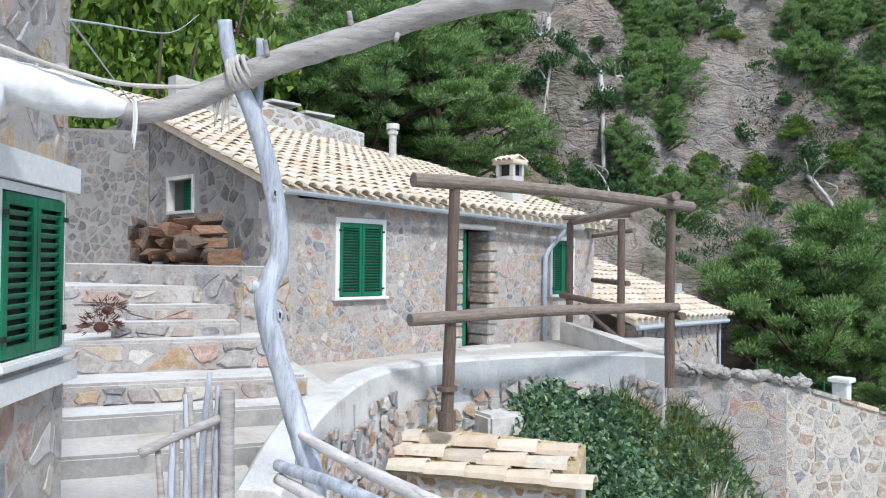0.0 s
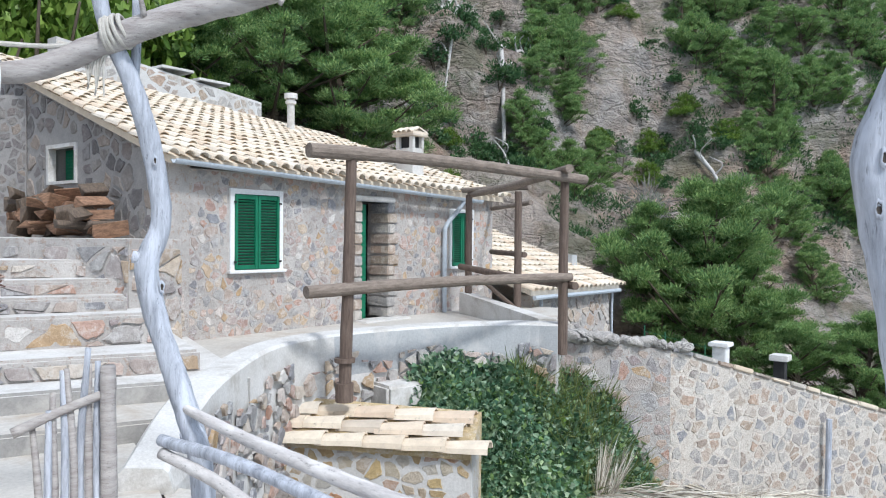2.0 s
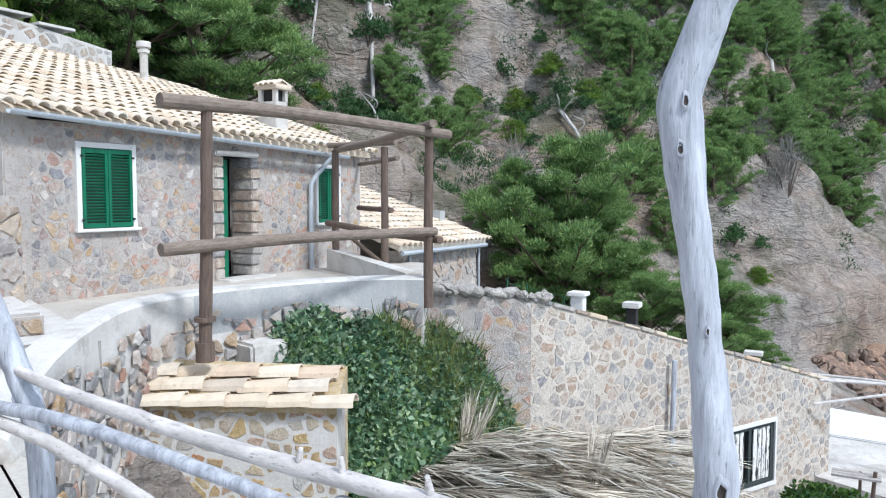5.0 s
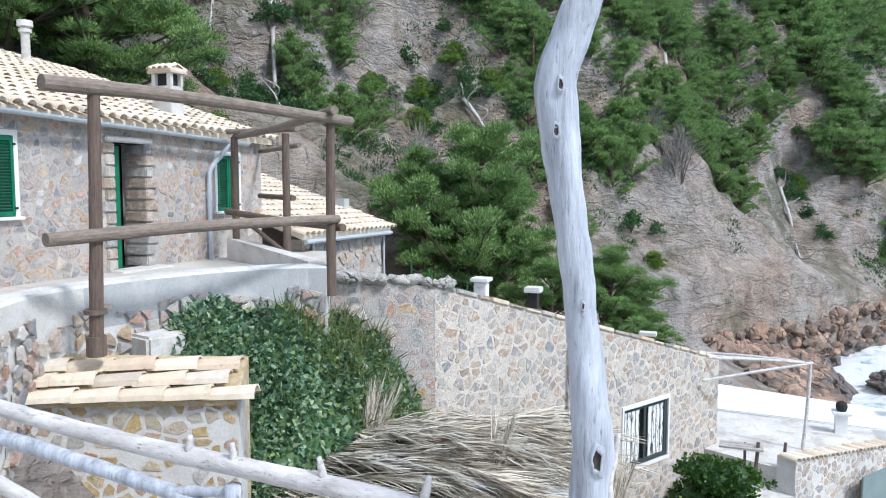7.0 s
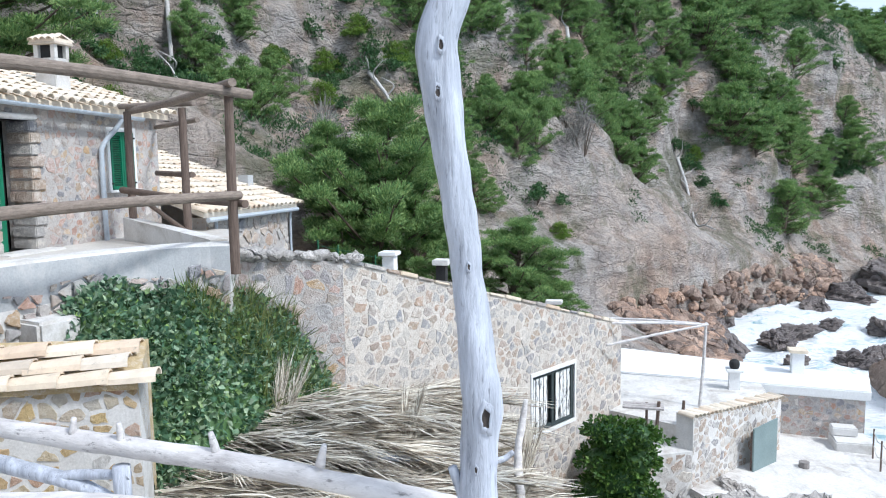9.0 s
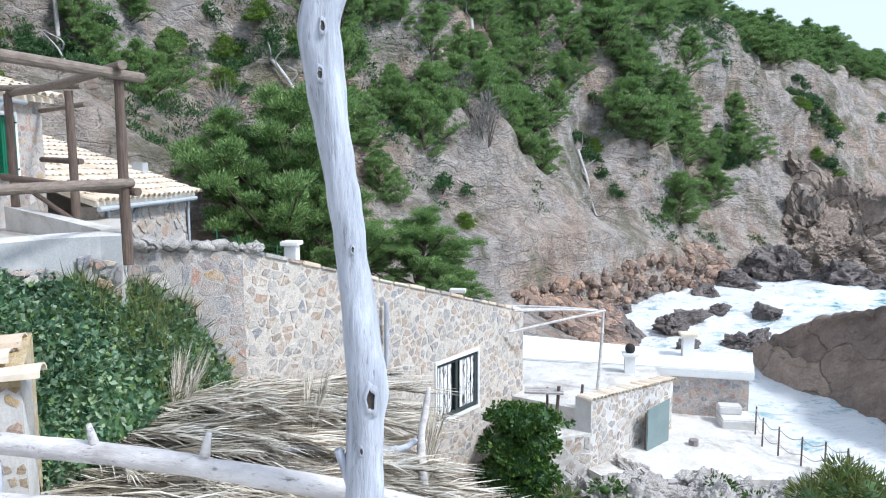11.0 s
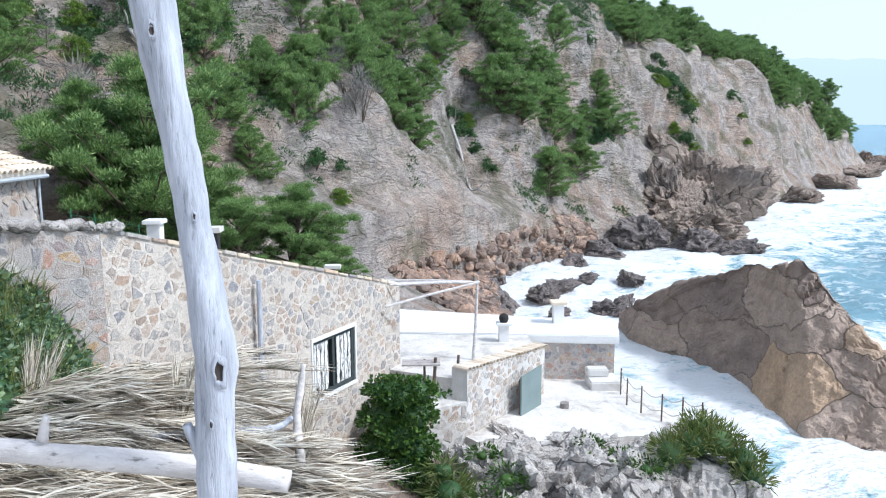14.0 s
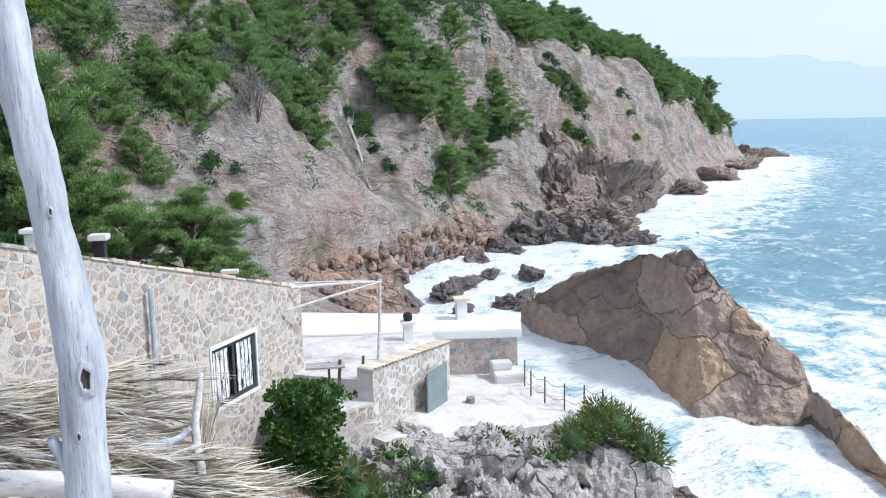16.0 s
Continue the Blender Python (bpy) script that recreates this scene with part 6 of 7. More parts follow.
def woods():
    r = random.Random(21)
    done = []

    def spots(groves, gap, thick):
        for gx, gy, gr in groves:
            for k in range(int(thick * gr * gr) + 3):
                a, q = r.uniform(0, 2 * pi), gr * r.random() ** 0.6
                x, y = gx + q * cos(a), gy + q * sin(a)
                if all((x - c) ** 2 + (y - d) ** 2 > gap * gap for c, d in done):
                    done.append((x, y))
                    yield x, y, gr
    for x, y, gr in spots(GROVES, 1.2, 3.6):
        h = r.uniform(2.4, 3.6) + 0.35 * min(gr, 4)
        place_pine(x, y, h, r.randrange(3), height(x, y) - 0.28 * h, wide=r.uniform(0.85, 1.15))
    for x, y, gr in spots(FAR_GROVES, 1.7, 1.5):
        h = r.uniform(3.2, 5.2) + 0.25 * min(gr, 5)
        place_pine(x, y, h, r.randrange(3), height(x, y) - 0.25 * h, wide=r.uniform(0.95, 1.3))
    for x, y, gr in spots(THICKETS, 0.8, 3.5):
        place_bush(x, y, r.uniform(0.6, 1.0) + 0.12 * gr, r.choice((0, 1, 1, 4)), "dense green bush on the slope", -0.2, r.uniform(0.8, 1.25))
    for x, y, gr in spots(DRY_BUSHES, 0.7, 4.0):
        place_bush(x, y, r.uniform(0.8, 1.2), 3, "dry grey leafless bush on the slope", tall=r.uniform(1.2, 1.7), name="dry_bush")
    # low tufts on the bare slopes and cliffs
    C, N = [], []
    g = np.random.default_rng(4)
    for tries in range(17000):
        x, y = r.uniform(-30, 30), r.uniform(12, 85)
        v, u = from_base(np.array([x]), np.array([y]))
        if not 0.6 < v[0] < 22 or noise.noise(Vector((x * 0.18, y * 0.18, 5))) < (-0.12 if v[0] > 5 else 0.2):
            continue
        z = height(x, y)
        s = r.uniform(0.2, 0.45) if v[0] < 5 else r.uniform(0.25, 0.8)
        for q in range(int(24 + 40 * s)):
            d = g.normal(0, 1, 3)
            d /= np.linalg.norm(d)
            C.append((x + d[0] * s, y + d[1] * s, z + abs(d[2]) * s * 0.8))
            N.append((d[0], d[1], abs(d[2]) + 0.4))
    V, F = cards(C, np.array(N), 0.22, 0.06, 9, 0.6)
    tagged(raw("slope_tufts", V, F, M_SCRUB), "low green tufts scattered over the bare slope", "shrubs", kind="stuff")


woods()
# greenery that stands close behind the houses
for x, y, s, k, lab in ((-20.5, 7.5, 2.2, 2, "bright green leafy tree behind the house"), (-21, 9.5, 2.4, 2, "bright green leafy tree behind the house"), (-20, 5.6, 1.8, 2, "bright green leafy bush above the wall"), (-22, 6.0, 3.4, 2, "tall bright green leafy tree"), (-22.5, 8.2, 3.6, 2, "tall bright green leafy tree"), (-23, 10.6, 3.4, 2, "tall bright green leafy tree"), (-24, 7.0, 4.0, 2, "tall bright green leafy tree"), (-22.5, 10.0, 4.4, 2, "tall bright green leafy tree"), (-24.5, 12.5, 4.6, 2, "tall bright green leafy tree"), (-25, 9.5, 5.0, 2, "tall bright green leafy tree"), (-27, 13.5, 5.0, 2, "tall bright green leafy tree"), (-19.5, 15.5, 2.2, 0, "dense dark bush behind the roof"), (-20.5, 13.0, 2.4, 1, "dense dark bush behind the roof"),
                        (-11.2, 18.8, 1.3, 2, "yellow-green bush beside the lower house"), (-12.0, 20.3, 1.6, 2, "yellow-green bush beside the lower house"), (-10.2, 20.6, 1.2, 2, "yellow-green bush beside the lower house"), (-14.5, 18.5, 2.0, 0, "dark bush below the slope"), (-13.5, 21.5, 2.0, 1, "dark bush below the slope"), (-9.5, 23.8, 1.4, 0, "dark bush below the slope"), (-16, 20.5, 2.2, 1, "dark bush below the slope"), (-12.2, 24.6, 1.6, 0, "dark bush below the slope")):
    place_bush(x, y, s, 4 if k == 2 else k, lab, tall=1.15 if s < 3 else 1.7, name="leafy_tree" if s > 3 else "bush")
for x, y, h in ((-23, 19, 7.5), (-21, 21.5, 8.0), (-24, 23, 8.0), (-25, 16, 7.0)):
    place_pine(x, y, h, int(h), None, "tall spreading pine above the house", wide=1.3)
for x, y, s in ((-12.8, 30.5, 2.2), (-14.0, 33, 2.0), (-3.5, 46, 1.8)):
    place_bush(x, y, s, 3, "dry grey leafless bush on the slope", tall=1.5)


# ---------------------------------------------------------------- ivy over the wall foot
def ivy():
    r = np.random.default_rng(5)

    def top(x, y):
        """Surface of the heap: high at the parapet, falling to the thatch."""
        z = 9.32 - (0.95 - 0.38 * min(1.0, max(0.0, y - 8.7))) * max(0.0, x + 6.35) - 0.85 * max(0.0, 8.5 - y) - 0.12 * max(0.0, y - 9.6) - 1.5 * max(0.0, x + 4.95)
        return z + 0.28 * noise.noise(Vector((x * 1.3, y * 1.3, 0))) + 0.1 * noise.noise(Vector((x * 4, y * 4, 2)))
    t = thing("ivy", (-5.2, 8.8, 7.6), "dense heap of ivy spilling over the wall foot", "ivy", kind="stuff")
    o = np.array([-5.2, 8.8, 7.6])
    # one dark green sheet just below the leaves, closing the heap's gaps
    X, Y = np.linspace(-6.75, -3.3, 42), np.linspace(7.0, 11.2, 46)
    V = [(x - o[0], y - o[1], max(6.0, top(x, y) - 0.10) - o[2]) for y in Y for x in X]
    F = [(j * 42 + i, j * 42 + i + 1, (j + 1) * 42 + i + 1, (j + 1) * 42 + i) for j in range(45) for i in range(41)]
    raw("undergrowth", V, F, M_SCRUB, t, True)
    C, N = [], []
    while len(C) < 15000:
        x, y = r.uniform(-6.7, -3.35), r.uniform(7.05, 11.1)
        d = top(x, y)
        e = 1e-2
        n = np.array([-(top(x + e, y) - d) / e, -(top(x, y + e) - d) / e, 1.0])
        n /= np.linalg.norm(n)
        C.append((x - o[0], y - o[1], d - o[2] + r.normal(0, 0.045)))
        N.append(n)
    V, F = cards(C, np.array(N) * 0.6 + np.array([0.3, -0.3, 0.1]), 0.10, 0.085, 3, 0.55, 0.25)
    raw("leaves", V, F, M_IVY, t)
    # coarse grass on its upper edge
    C = [(r.uniform(-5.9, -4.3) - o[0], r.uniform(9.2, 10.9) - o[1], 0) for _ in range(1500)]
    C = [(x, y, top(x + o[0], y + o[1]) - o[2]) for x, y, _ in C]
    V, F = cards(C, np.tile([0.3, -0.3, 0.8], (len(C), 1)), 0.38, 0.014, 6, 0.5)
    raw("grass", V, F, M_GRASS, t)


ivy()


# ---------------------------------------------------------------- palm-frond roof
def frond_mesh(seed, L=1.7):
    """A dry palm frond: a bent rib with two rows of narrow leaflets."""
    r = random.Random(seed)
    V, F = [], []

    def strip(p, q, w, side):
        b = len(V)
        m = p.lerp(q, 0.5) + Vector((0, 0, r.uniform(-0.02, 0.06)))
        for c, k in ((p, 1.0), (m, 0.9), (q, 0.1)):
            V.append(tuple(c + side * w * k))
            V.append(tuple(c - side * w * k))
        F.extend([(b, b + 1, b + 3, b + 2), (b + 2, b + 3, b + 5, b + 4)])
    n = 40
    for k in range(n):
        f = k / n
        c = Vector((f * L, 0.10 * sin(f * 3) * r.uniform(0.8, 1.2), 0.10 * sin(f * 3.1)))
        for s in (-1, 1):
            a = radians(r.uniform(3, 20))
            l = L * r.uniform(0.4, 0.75) * (1.05 - 0.45 * f)
            q = c + Vector((cos(a) * l, s * sin(a) * l, r.uniform(-0.10, 0.07)))
            strip(c, q, 0.011, Vector((-s * sin(a), cos(a), r.uniform(-0.6, 0.6))).normalized())
    strip(Vector((-0.35, 0, 0.0)), Vector((L * 0.6, 0.05, 0.07)), 0.022, Vector((0, 1, 0)))
    strip(Vector((-0.35, 0, 0.0)), Vector((L * 0.6, 0.05, 0.07)), 0.022, Vector((0, 0, 1)))
    return mesh_of("frond", V, F, M_FROND)


def thatch():
    r = random.Random(31)
    t = thing("thatch_roof", (-2.5, 10, 6.0), "roof of dry bleached palm fronds laid over logs", "roof")
    o = Vector((-2.5, 10, 6.0))
    models = [frond_mesh(50 + k) for k in range(7)]
    e = LW[2]

    def surf(x, y):
        d = (Vector((x, y)) - Vector(CORNER)).dot(LW[3])  # distance from the long wall
        u = (Vector((x, y)) - Vector(CORNER)).dot(e)
        return 6.2 + 0.6 * max(0.0, 1 - d / 3.0) + 0.5 * min(1.0, max(0.0, (-x - 2.6) / 2)) - 0.30 * max(0.0, u - 1.0) + 0.06 * noise.noise(Vector((x, y, 0)) * 1.5)
    made = 0
    while made < 290:
        u, d = r.uniform(-5.0, 4.0), r.uniform(0.1, 5.4)
        p = Vector(CORNER) + e * u + LW[3] * d
        if p.x < -5.4 or p.y < 6.6 or p.x + 1.75 > -2.0 - 0.674 * (p.y - 12.4):
            continue
        made += 1
        ob = new("frond", r.choice(models))
        ob.parent = t
        a = r.gauss(-6, 17) + (180 if r.random() < 0.18 else 0)
        ob.matrix_basis = pose(p.x - o.x, p.y - o.y, surf(p.x, p.y) - o.z + r.uniform(-0.05, 0.16), r.uniform(-14, 14), r.uniform(-9, 7), a) @ Matrix.Scale(r.uniform(0.75, 1.1), 4)
    # added matting below, so that no ground shows through; dark for shade between fronds
    V, F = [], []
    nx, ny = 30, 30
    for j in range(ny):
        for i in range(nx):
            p = Vector(CORNER) + e * (-5.2 + 10.0 * i / (nx - 1)) + LW[3] * (0.05 + 5.6 * j / (ny - 1))
            V.append((p.x - o.x, p.y - o.y, surf(p.x, p.y) - 0.1 - o.z))
    F = [(j * nx + i, j * nx + i + 1, (j + 1) * nx + i + 1, (j + 1) * nx + i) for j in range(ny - 1) for i in range(nx - 1)]
    F = [f for f in F if V[f[0]][0] + o.x < -2.4 - 0.674 * (V[f[0]][1] + o.y - 12.4)]
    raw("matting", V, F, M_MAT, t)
    # upright bunches
    for x, y, z, k in ((-4.45, 9.15, 7.0, 4), (-1.3, 9.8, 6.15, 4), (-2.8, 9.5, 6.65, 3)):
        for q in range(k):
            ob = new("frond", models[q])
            ob.parent = t
            ob.matrix_basis = pose(x - o.x, y - o.y, z - o.z, 0, -68 + r.uniform(-10, 10), r.uniform(60, 120)) @ Matrix.Diagonal((0.62, 0.35, 0.5, 1))
    lg = thing("roof_log", (-2.9, 10.1, 6.75), "grey log lying across the palm roof", "log", "roof logs")
    limb("log", [(-3.55, 8.9, 7.26, 0.045), (-2.9, 9.2, 7.08, 0.05), (-2.38, 9.46, 6.99, 0.05), (-1.65, 9.86, 6.88, 0.045), (-1.42, 9.98, 6.98, 0.035)], M_DRIFT, lg, seed=20, steps=40)
    lg = thing("roof_log", (-1.5, 10.5, 6.2), "bleached branch standing in the palm roof", "log", "roof logs")
    limb("log", [(-1.2, 9.4, 6.15, 0.06), (-1.34, 9.9, 6.7, 0.06), (-1.36, 10.0, 7.05, 0.05), (-1.33, 10.1, 7.3, 0.05), (-1.28, 10.15, 7.66, 0.03)], M_RAIL, lg, seed=21, steps=30)


M_MAT = speckled("frond_gap_shade", (0.10, 0.085, 0.065), (0.26, 0.22, 0.17), 12, 60)
thatch()
# pale ledge below the fence
t = thing("pale_ledge", (-1.95, 3.2, 9.0), "pale plastered ledge below the fence", "ledge")
part("ledge", boxed(-0.3, -0.25, -1.4, 0.3, 0.3, 0.12, bevel=0.03), M_LIME, t)


def dead_trunks():
    """Bleached fallen trunks with stubs on the slope."""
    r = random.Random(6)
    for x, y, L, a in ((-24, 31, 4.5, -60), (-22.5, 30, 3.5, -75), (-20, 30.5, 4.0, -50), (-21, 33, 3.5, -80), (-12.5, 37.5, 3.5, -40), (-4, 50, 3.5, -55), (3.5, 58, 4, -50)):
        t = thing("dead_trunk", (x, y, height(x, y) + 0.15), "bleached grey fallen tree trunk on the slope", "dead tree", "dead trunks")
        pts = []
        for k in range(5):
            px, py = x + cos(radians(a)) * L * (k - 2) / 4, y + sin(radians(a)) * L * (k - 2) / 4
            pts.append((px, py, height(px, py) + 0.3 + 0.15 * r.random(), 0.13 - 0.022 * k))
        limb("trunk", pts, M_DEAD, t, sides=8, steps=20)
        for k in range(4):
            b = pts[k]
            limb("branch", [(b[0], b[1], b[2], 0.05), (b[0] + r.uniform(-0.4, 0.4), b[1] + r.uniform(-0.6, 0), b[2] + 0.5, 0.035), (b[0] + r.uniform(-0.8, 0.8), b[1] + r.uniform(-0.9, 0.2), b[2] + r.uniform(0.7, 1.3), 0.015)], M_DEAD, t, sides=6, steps=10)


dead_trunks()
for k, q in enumerate(((-17.5, 9.0, 17.0), (-18.5, 8.5, 14.6))):
    t = thing("cable", (-4.9, 1.68, 12.45), "thin dark overhead cable", "cable", "cables")
    part("wire", tubed([(0, 0, 0, 0.008), ((q[0] + 4.9) / 2, (q[1] - 1.68) / 2, (q[2] - 12.45) / 2 - 0.25, 0.008), (q[0] + 4.9, q[1] - 1.68, q[2] - 12.45, 0.008)], sides=5, steps=14), M_STEEL, t)


# ---------------------------------------------------------------- the lower house behind the terrace
def lower_house():
    t = thing("lower_house", (-8.6, 14.3, 8.0), "low stone house with a clay tile roof below the terrace", "house")
    o = Vector((-8.6, 14.3, 8.0))
    f = part("front_wall", boxed(-0.4, 0, -1.5, 0, 3.75, 1.74), M_MORTAR, t)
    rubble(f, (-8.6, 14.3, 7.4), (0, 1, 0), [(0, 0), (3.75, 0), (3.75, 2.3), (0, 2.3)], 0.22, M_PALE, 91, singles=100, centre=(3, 2))
    part("end_wall", boxed(-4.2, 3.35, -1.5, -0.4, 3.75, 1.9), M_MORTAR, t)
    ea, eb = Vector((-8.38, 13.9, 9.87)), Vector((-8.42, 18.25, 9.8))
    ra, rb = Vector((-12.6, 13.9, 11.35)), Vector((-12.6, 18.25, 11.2))
    bm = bmesh.new()
    vs = [bm.verts.new(p - o) for p in (ea, eb, rb, ra)] + [bm.verts.new(p - o - Vector((0, 0, 0.1))) for p in (ea, eb, rb, ra)]
    for q in ((0, 1, 2, 3), (7, 6, 5, 4), (4, 5, 1, 0), (5, 6, 2, 1), (6, 7, 3, 2), (7, 4, 0, 3)):
        bm.faces.new([vs[i] for i in q])
    roof = part("roof", bm, M_TILE, t)
    tile_roof(roof, ea, eb, ra, rb, 17, singles=120)
    part("gutter", tubed([(0.25, -0.3, 1.72, 0.05), (0.22, 3.9, 1.68, 0.05)], sides=8), M_STEEL, t)
    part("downpipe", tubed([(0.1, 0.25, 1.68, 0.04), (0.06, 0.3, 1.4, 0.04), (0.06, 0.3, 0, 0.04)], sides=8, steps=10), M_STEEL, t)
    part("downpipe", tubed([(0.12, 3.85, 1.66, 0.03), (0.06, 3.8, 1.5, 0.03), (0.06, 3.8, -0.5, 0.03)], sides=8, steps=10), M_STEEL, t)
    c = thing("chimney", (-9.7, 18.0, 10.15), "small plain grey chimney on the lower roof", "chimney")
    part("shaft", boxed(-0.14, -0.14, -0.3, 0.14, 0.14, 0.4, bevel=0.01), M_CONCRETE, c)


lower_house()


def wall_top_things():
    """Small chimneys and a wire fence behind the long wall."""
    c = thing("chimney", (-4.14, 12.98, 8.81), "small white square chimney with a flat cap", "chimney", "small chimneys")
    part("shaft", boxed(-0.11, -0.11, -0.9, 0.11, 0.11, 0.40, bevel=0.01), M_WHITE, c)
    part("cap", boxed(-0.16, -0.16, 0.40, 0.16, 0.16, 0.47, bevel=0.01), M_WHITE, c)
    c = thing("chimney", (-3.48, 14.07, 8.47), "dark flue with a pale flat cap", "chimney", "small chimneys")
    part("shaft", boxed(-0.09, -0.09, -0.9, 0.09, 0.09, 0.44), M_DARK, c)
    part("cap", boxed(-0.15, -0.15, 0.44, 0.15, 0.15, 0.54, bevel=0.01), M_LIME, c)
    c = thing("chimney", (-1.72, 17.04, 7.37), "low pale vent cap behind the wall", "chimney", "small chimneys")
    part("shaft", boxed(-0.05, -0.05, -0.6, 0.05, 0.05, 0.3), M_DARK, c)
    part("cap", boxed(-0.18, -0.12, 0.3, 0.18, 0.12, 0.38, bevel=0.01), M_LIME, c)
    # flat roof on which they stand
    e, n = LW[2], LW[3]
    a, b = Vector(CORNER) - n * 0.4, Vector(WEND) - n * 0.4
    bm = bmesh.new()
    ring = [a, b, b - n * 3.2, a - n * 2.0]
    prism(bm, [(p.x, p.y) for p in ring], 3.4, [8.6, 6.85, 6.9, 8.5])
    bmesh.ops.recalc_face_normals(bm, faces=bm.faces)
    tagged(link("flat_roof", bm, M_CONCRETE), "rough flat roof behind the long wall", "roof", kind="structure")
    f = thing("wire_fence", (-4.95, 11.75, 8.6), "green wire fence on thin posts", "fence")
    for k in range(5):
        part("post", tubed([(0.21 * k, 0.33 * k, -0.4, 0.014), (0.21 * k, 0.33 * k, 1.0 - 0.12 * k, 0.014)], sides=6), M_POST, f)
    for j in range(5):
        part("wire", tubed([(0, 0, 0.35 + 0.14 * j, 0.005), (0.84, 1.32, 0.02 + 0.12 * j, 0.005)], sides=4), M_POST, f)
    f = thing("white_stone", (-4.53, 12.34, 9.08), "pale pointed stone set on the wall", "stone")
    part("stone", rock_mesh((0.1, 0.1, 0.22), random_planes(random.Random(2), 8), 4, 2), M_WHITEROCK, f)


wall_top_things()


# ---------------------------------------------------------------- low platform by the water
def low_terrace():
    P = 3.55
    # near building, seen over its white roof
    W = masonry_wall("boathouse_wall", (1.25, 16.6), (3.5, 20.05), 5.45, 4.95, 2.8, 0.4, "pale rubble wall of a low boathouse", M_PALE, M_LIME, 61, 0.14, singles=160, centre=(3, 1.5))
    bm = bmesh.new()
    prism(bm, [(-0.9, 18.2), (1.2, 16.9), (3.25, 20.2), (3.2, 21.3), (-1.5, 21.3)], 2.8, [5.0, 5.1, 4.9, 4.9, 5.0])
    bmesh.ops.recalc_face_normals(bm, faces=bm.faces)
    tagged(link("boathouse_roof", bm, M_WHITEFLOOR), "whitewashed flat roof of the boathouse", "roof", kind="structure")
    # ragged tile edge on top of it
    r = random.Random(3)
    for k in range(26):
        u = k / 25
        ob = new("tile", TILE)
        ob.parent = W[0]
        p = Vector((1.2, 16.62)).lerp(Vector((3.42, 20.05)), u)
        ob.matrix_basis = placed(W[0]).inverted() @ pose(p.x + 0.1, p.y - 0.1, 5.45 - 0.5 * u, 0, 0, 147 + r.uniform(-14, 14))
    # steps wall and lower near wall with the hedge on it
    masonry_wall("low_pale_wall", (-0.35, 15.6), (1.25, 16.6), 4.75, 4.7, 2.8, 1.2, "whitewashed rough low wall", M_PALE, M_LIME, 62, 0.2, singles=60)
    # long white-topped building at the water
    F = masonry_wall("far_boathouse", (-1.2, 22.1), (5.72, 21.42), 4.72, 4.66, 2.0, 0.4, "grey stone boathouse wall at the water", M_STONE, M_MORTAR, 63, 0.13, singles=200, centre=(5.8, 1.8))
    bm = bmesh.new()
    prism(bm, [(-1.3, 22.02), (5.82, 21.32), (6.15, 22.9), (-1.0, 24.9)], 4.60, 4.86)
    bmesh.ops.recalc_face_normals(bm, faces=bm.faces)
    bmesh.ops.bevel(bm, geom=list(bm.edges), offset=0.03, segments=2, affect="EDGES")
    tagged(link("boathouse_top", bm, M_WHITE), "whitewashed flat roof over the far boathouse", "roof", kind="structure")
    bm = bmesh.new()
    prism(bm, [(5.35, 22.0), (5.7, 21.45), (6.05, 22.85), (5.6, 23.2)], 1.0, 4.6)
    bmesh.ops.recalc_face_normals(bm, faces=bm.faces)
    tagged(link("boathouse_end", bm, M_MORTAR), "plain end wall of the far boathouse", "wall", kind="structure")
    for p, s, lab in (((4.32, 22.86, 4.85), 1.0, "white square chimney with an ochre cap"), ((2.45, 20.6, 4.9), 0.85, "small plaster chimney with a round black cowl")):
        c = thing("chimney", p, lab, "chimney", "boathouse chimneys")
        part("shaft", boxed(-0.16 * s, -0.16 * s, -0.2, 0.16 * s, 0.16 * s, 0.6 * s, bevel=0.01), M_WHITE, c)
        part("cap", boxed(-0.24 * s, -0.24 * s, 0.6 * s, 0.24 * s, 0.24 * s, 0.68 * s, bevel=0.01), M_TILE if s == 1.0 else M_WHITE, c)
        if s < 1:
            part("cowl", tubed([(0, 0, 0.58, 0.10), (0, 0, 0.66, 0.13), (0, 0, 0.76, 0.12), (0, 0, 0.82, 0.05)], sides=12, steps=10), M_DARK, c)
    # platform
    bm = bmesh.new()
    prism(bm, [(1.5, 16.2), (3.2, 16.6), (5.2, 17.2), (6.9, 17.3), (6.6, 19.0), (5.9, 20.6), (5.9, 22.5), (3.3, 22.0), (0.5, 17.5)], 1.0, [3.9, 3.75, 3.6, 3.55, 3.55, 3.5, 3.4, 3.5, 3.9])
    bmesh.ops.recalc_face_normals(bm, faces=bm.faces)
    tagged(link("platform", bm, M_WHITEFLOOR), "bright worn cement platform above the water", "platform", kind="structure")
    t = thing("stone_bench", (5.35, 20.9, 3.5), "low stepped block at the wall's end", "block")
    part("block", boxed(-0.5, -0.45, -0.3, 0.35, 0.4, 0.28, bevel=0.03), M_LIME, t)
    part("upper_block", boxed(-0.5, 0.0, 0.28, 0.1, 0.4, 0.5, bevel=0.03), M_LIME, t)
    t = thing("bollard", (3.85, 18.9, 3.55), "short dark stone bollard", "bollard")
    part("shaft", tubed([(0, 0, -0.1, 0.13), (0, 0, 0.25, 0.12)], sides=10, rough=0.1, steps=4), M_DARKSTONE, t)
    # board on two posts
    b = thing("notice_board", (2.95, 18.6, 3.4), "blank grey-green metal board on wooden posts", "board", rz=56)
    part("panel", boxed(-0.56, -0.02, 0.05, 0.56, 0.02, 1.35, bevel=0.006), M_BOARD, b)
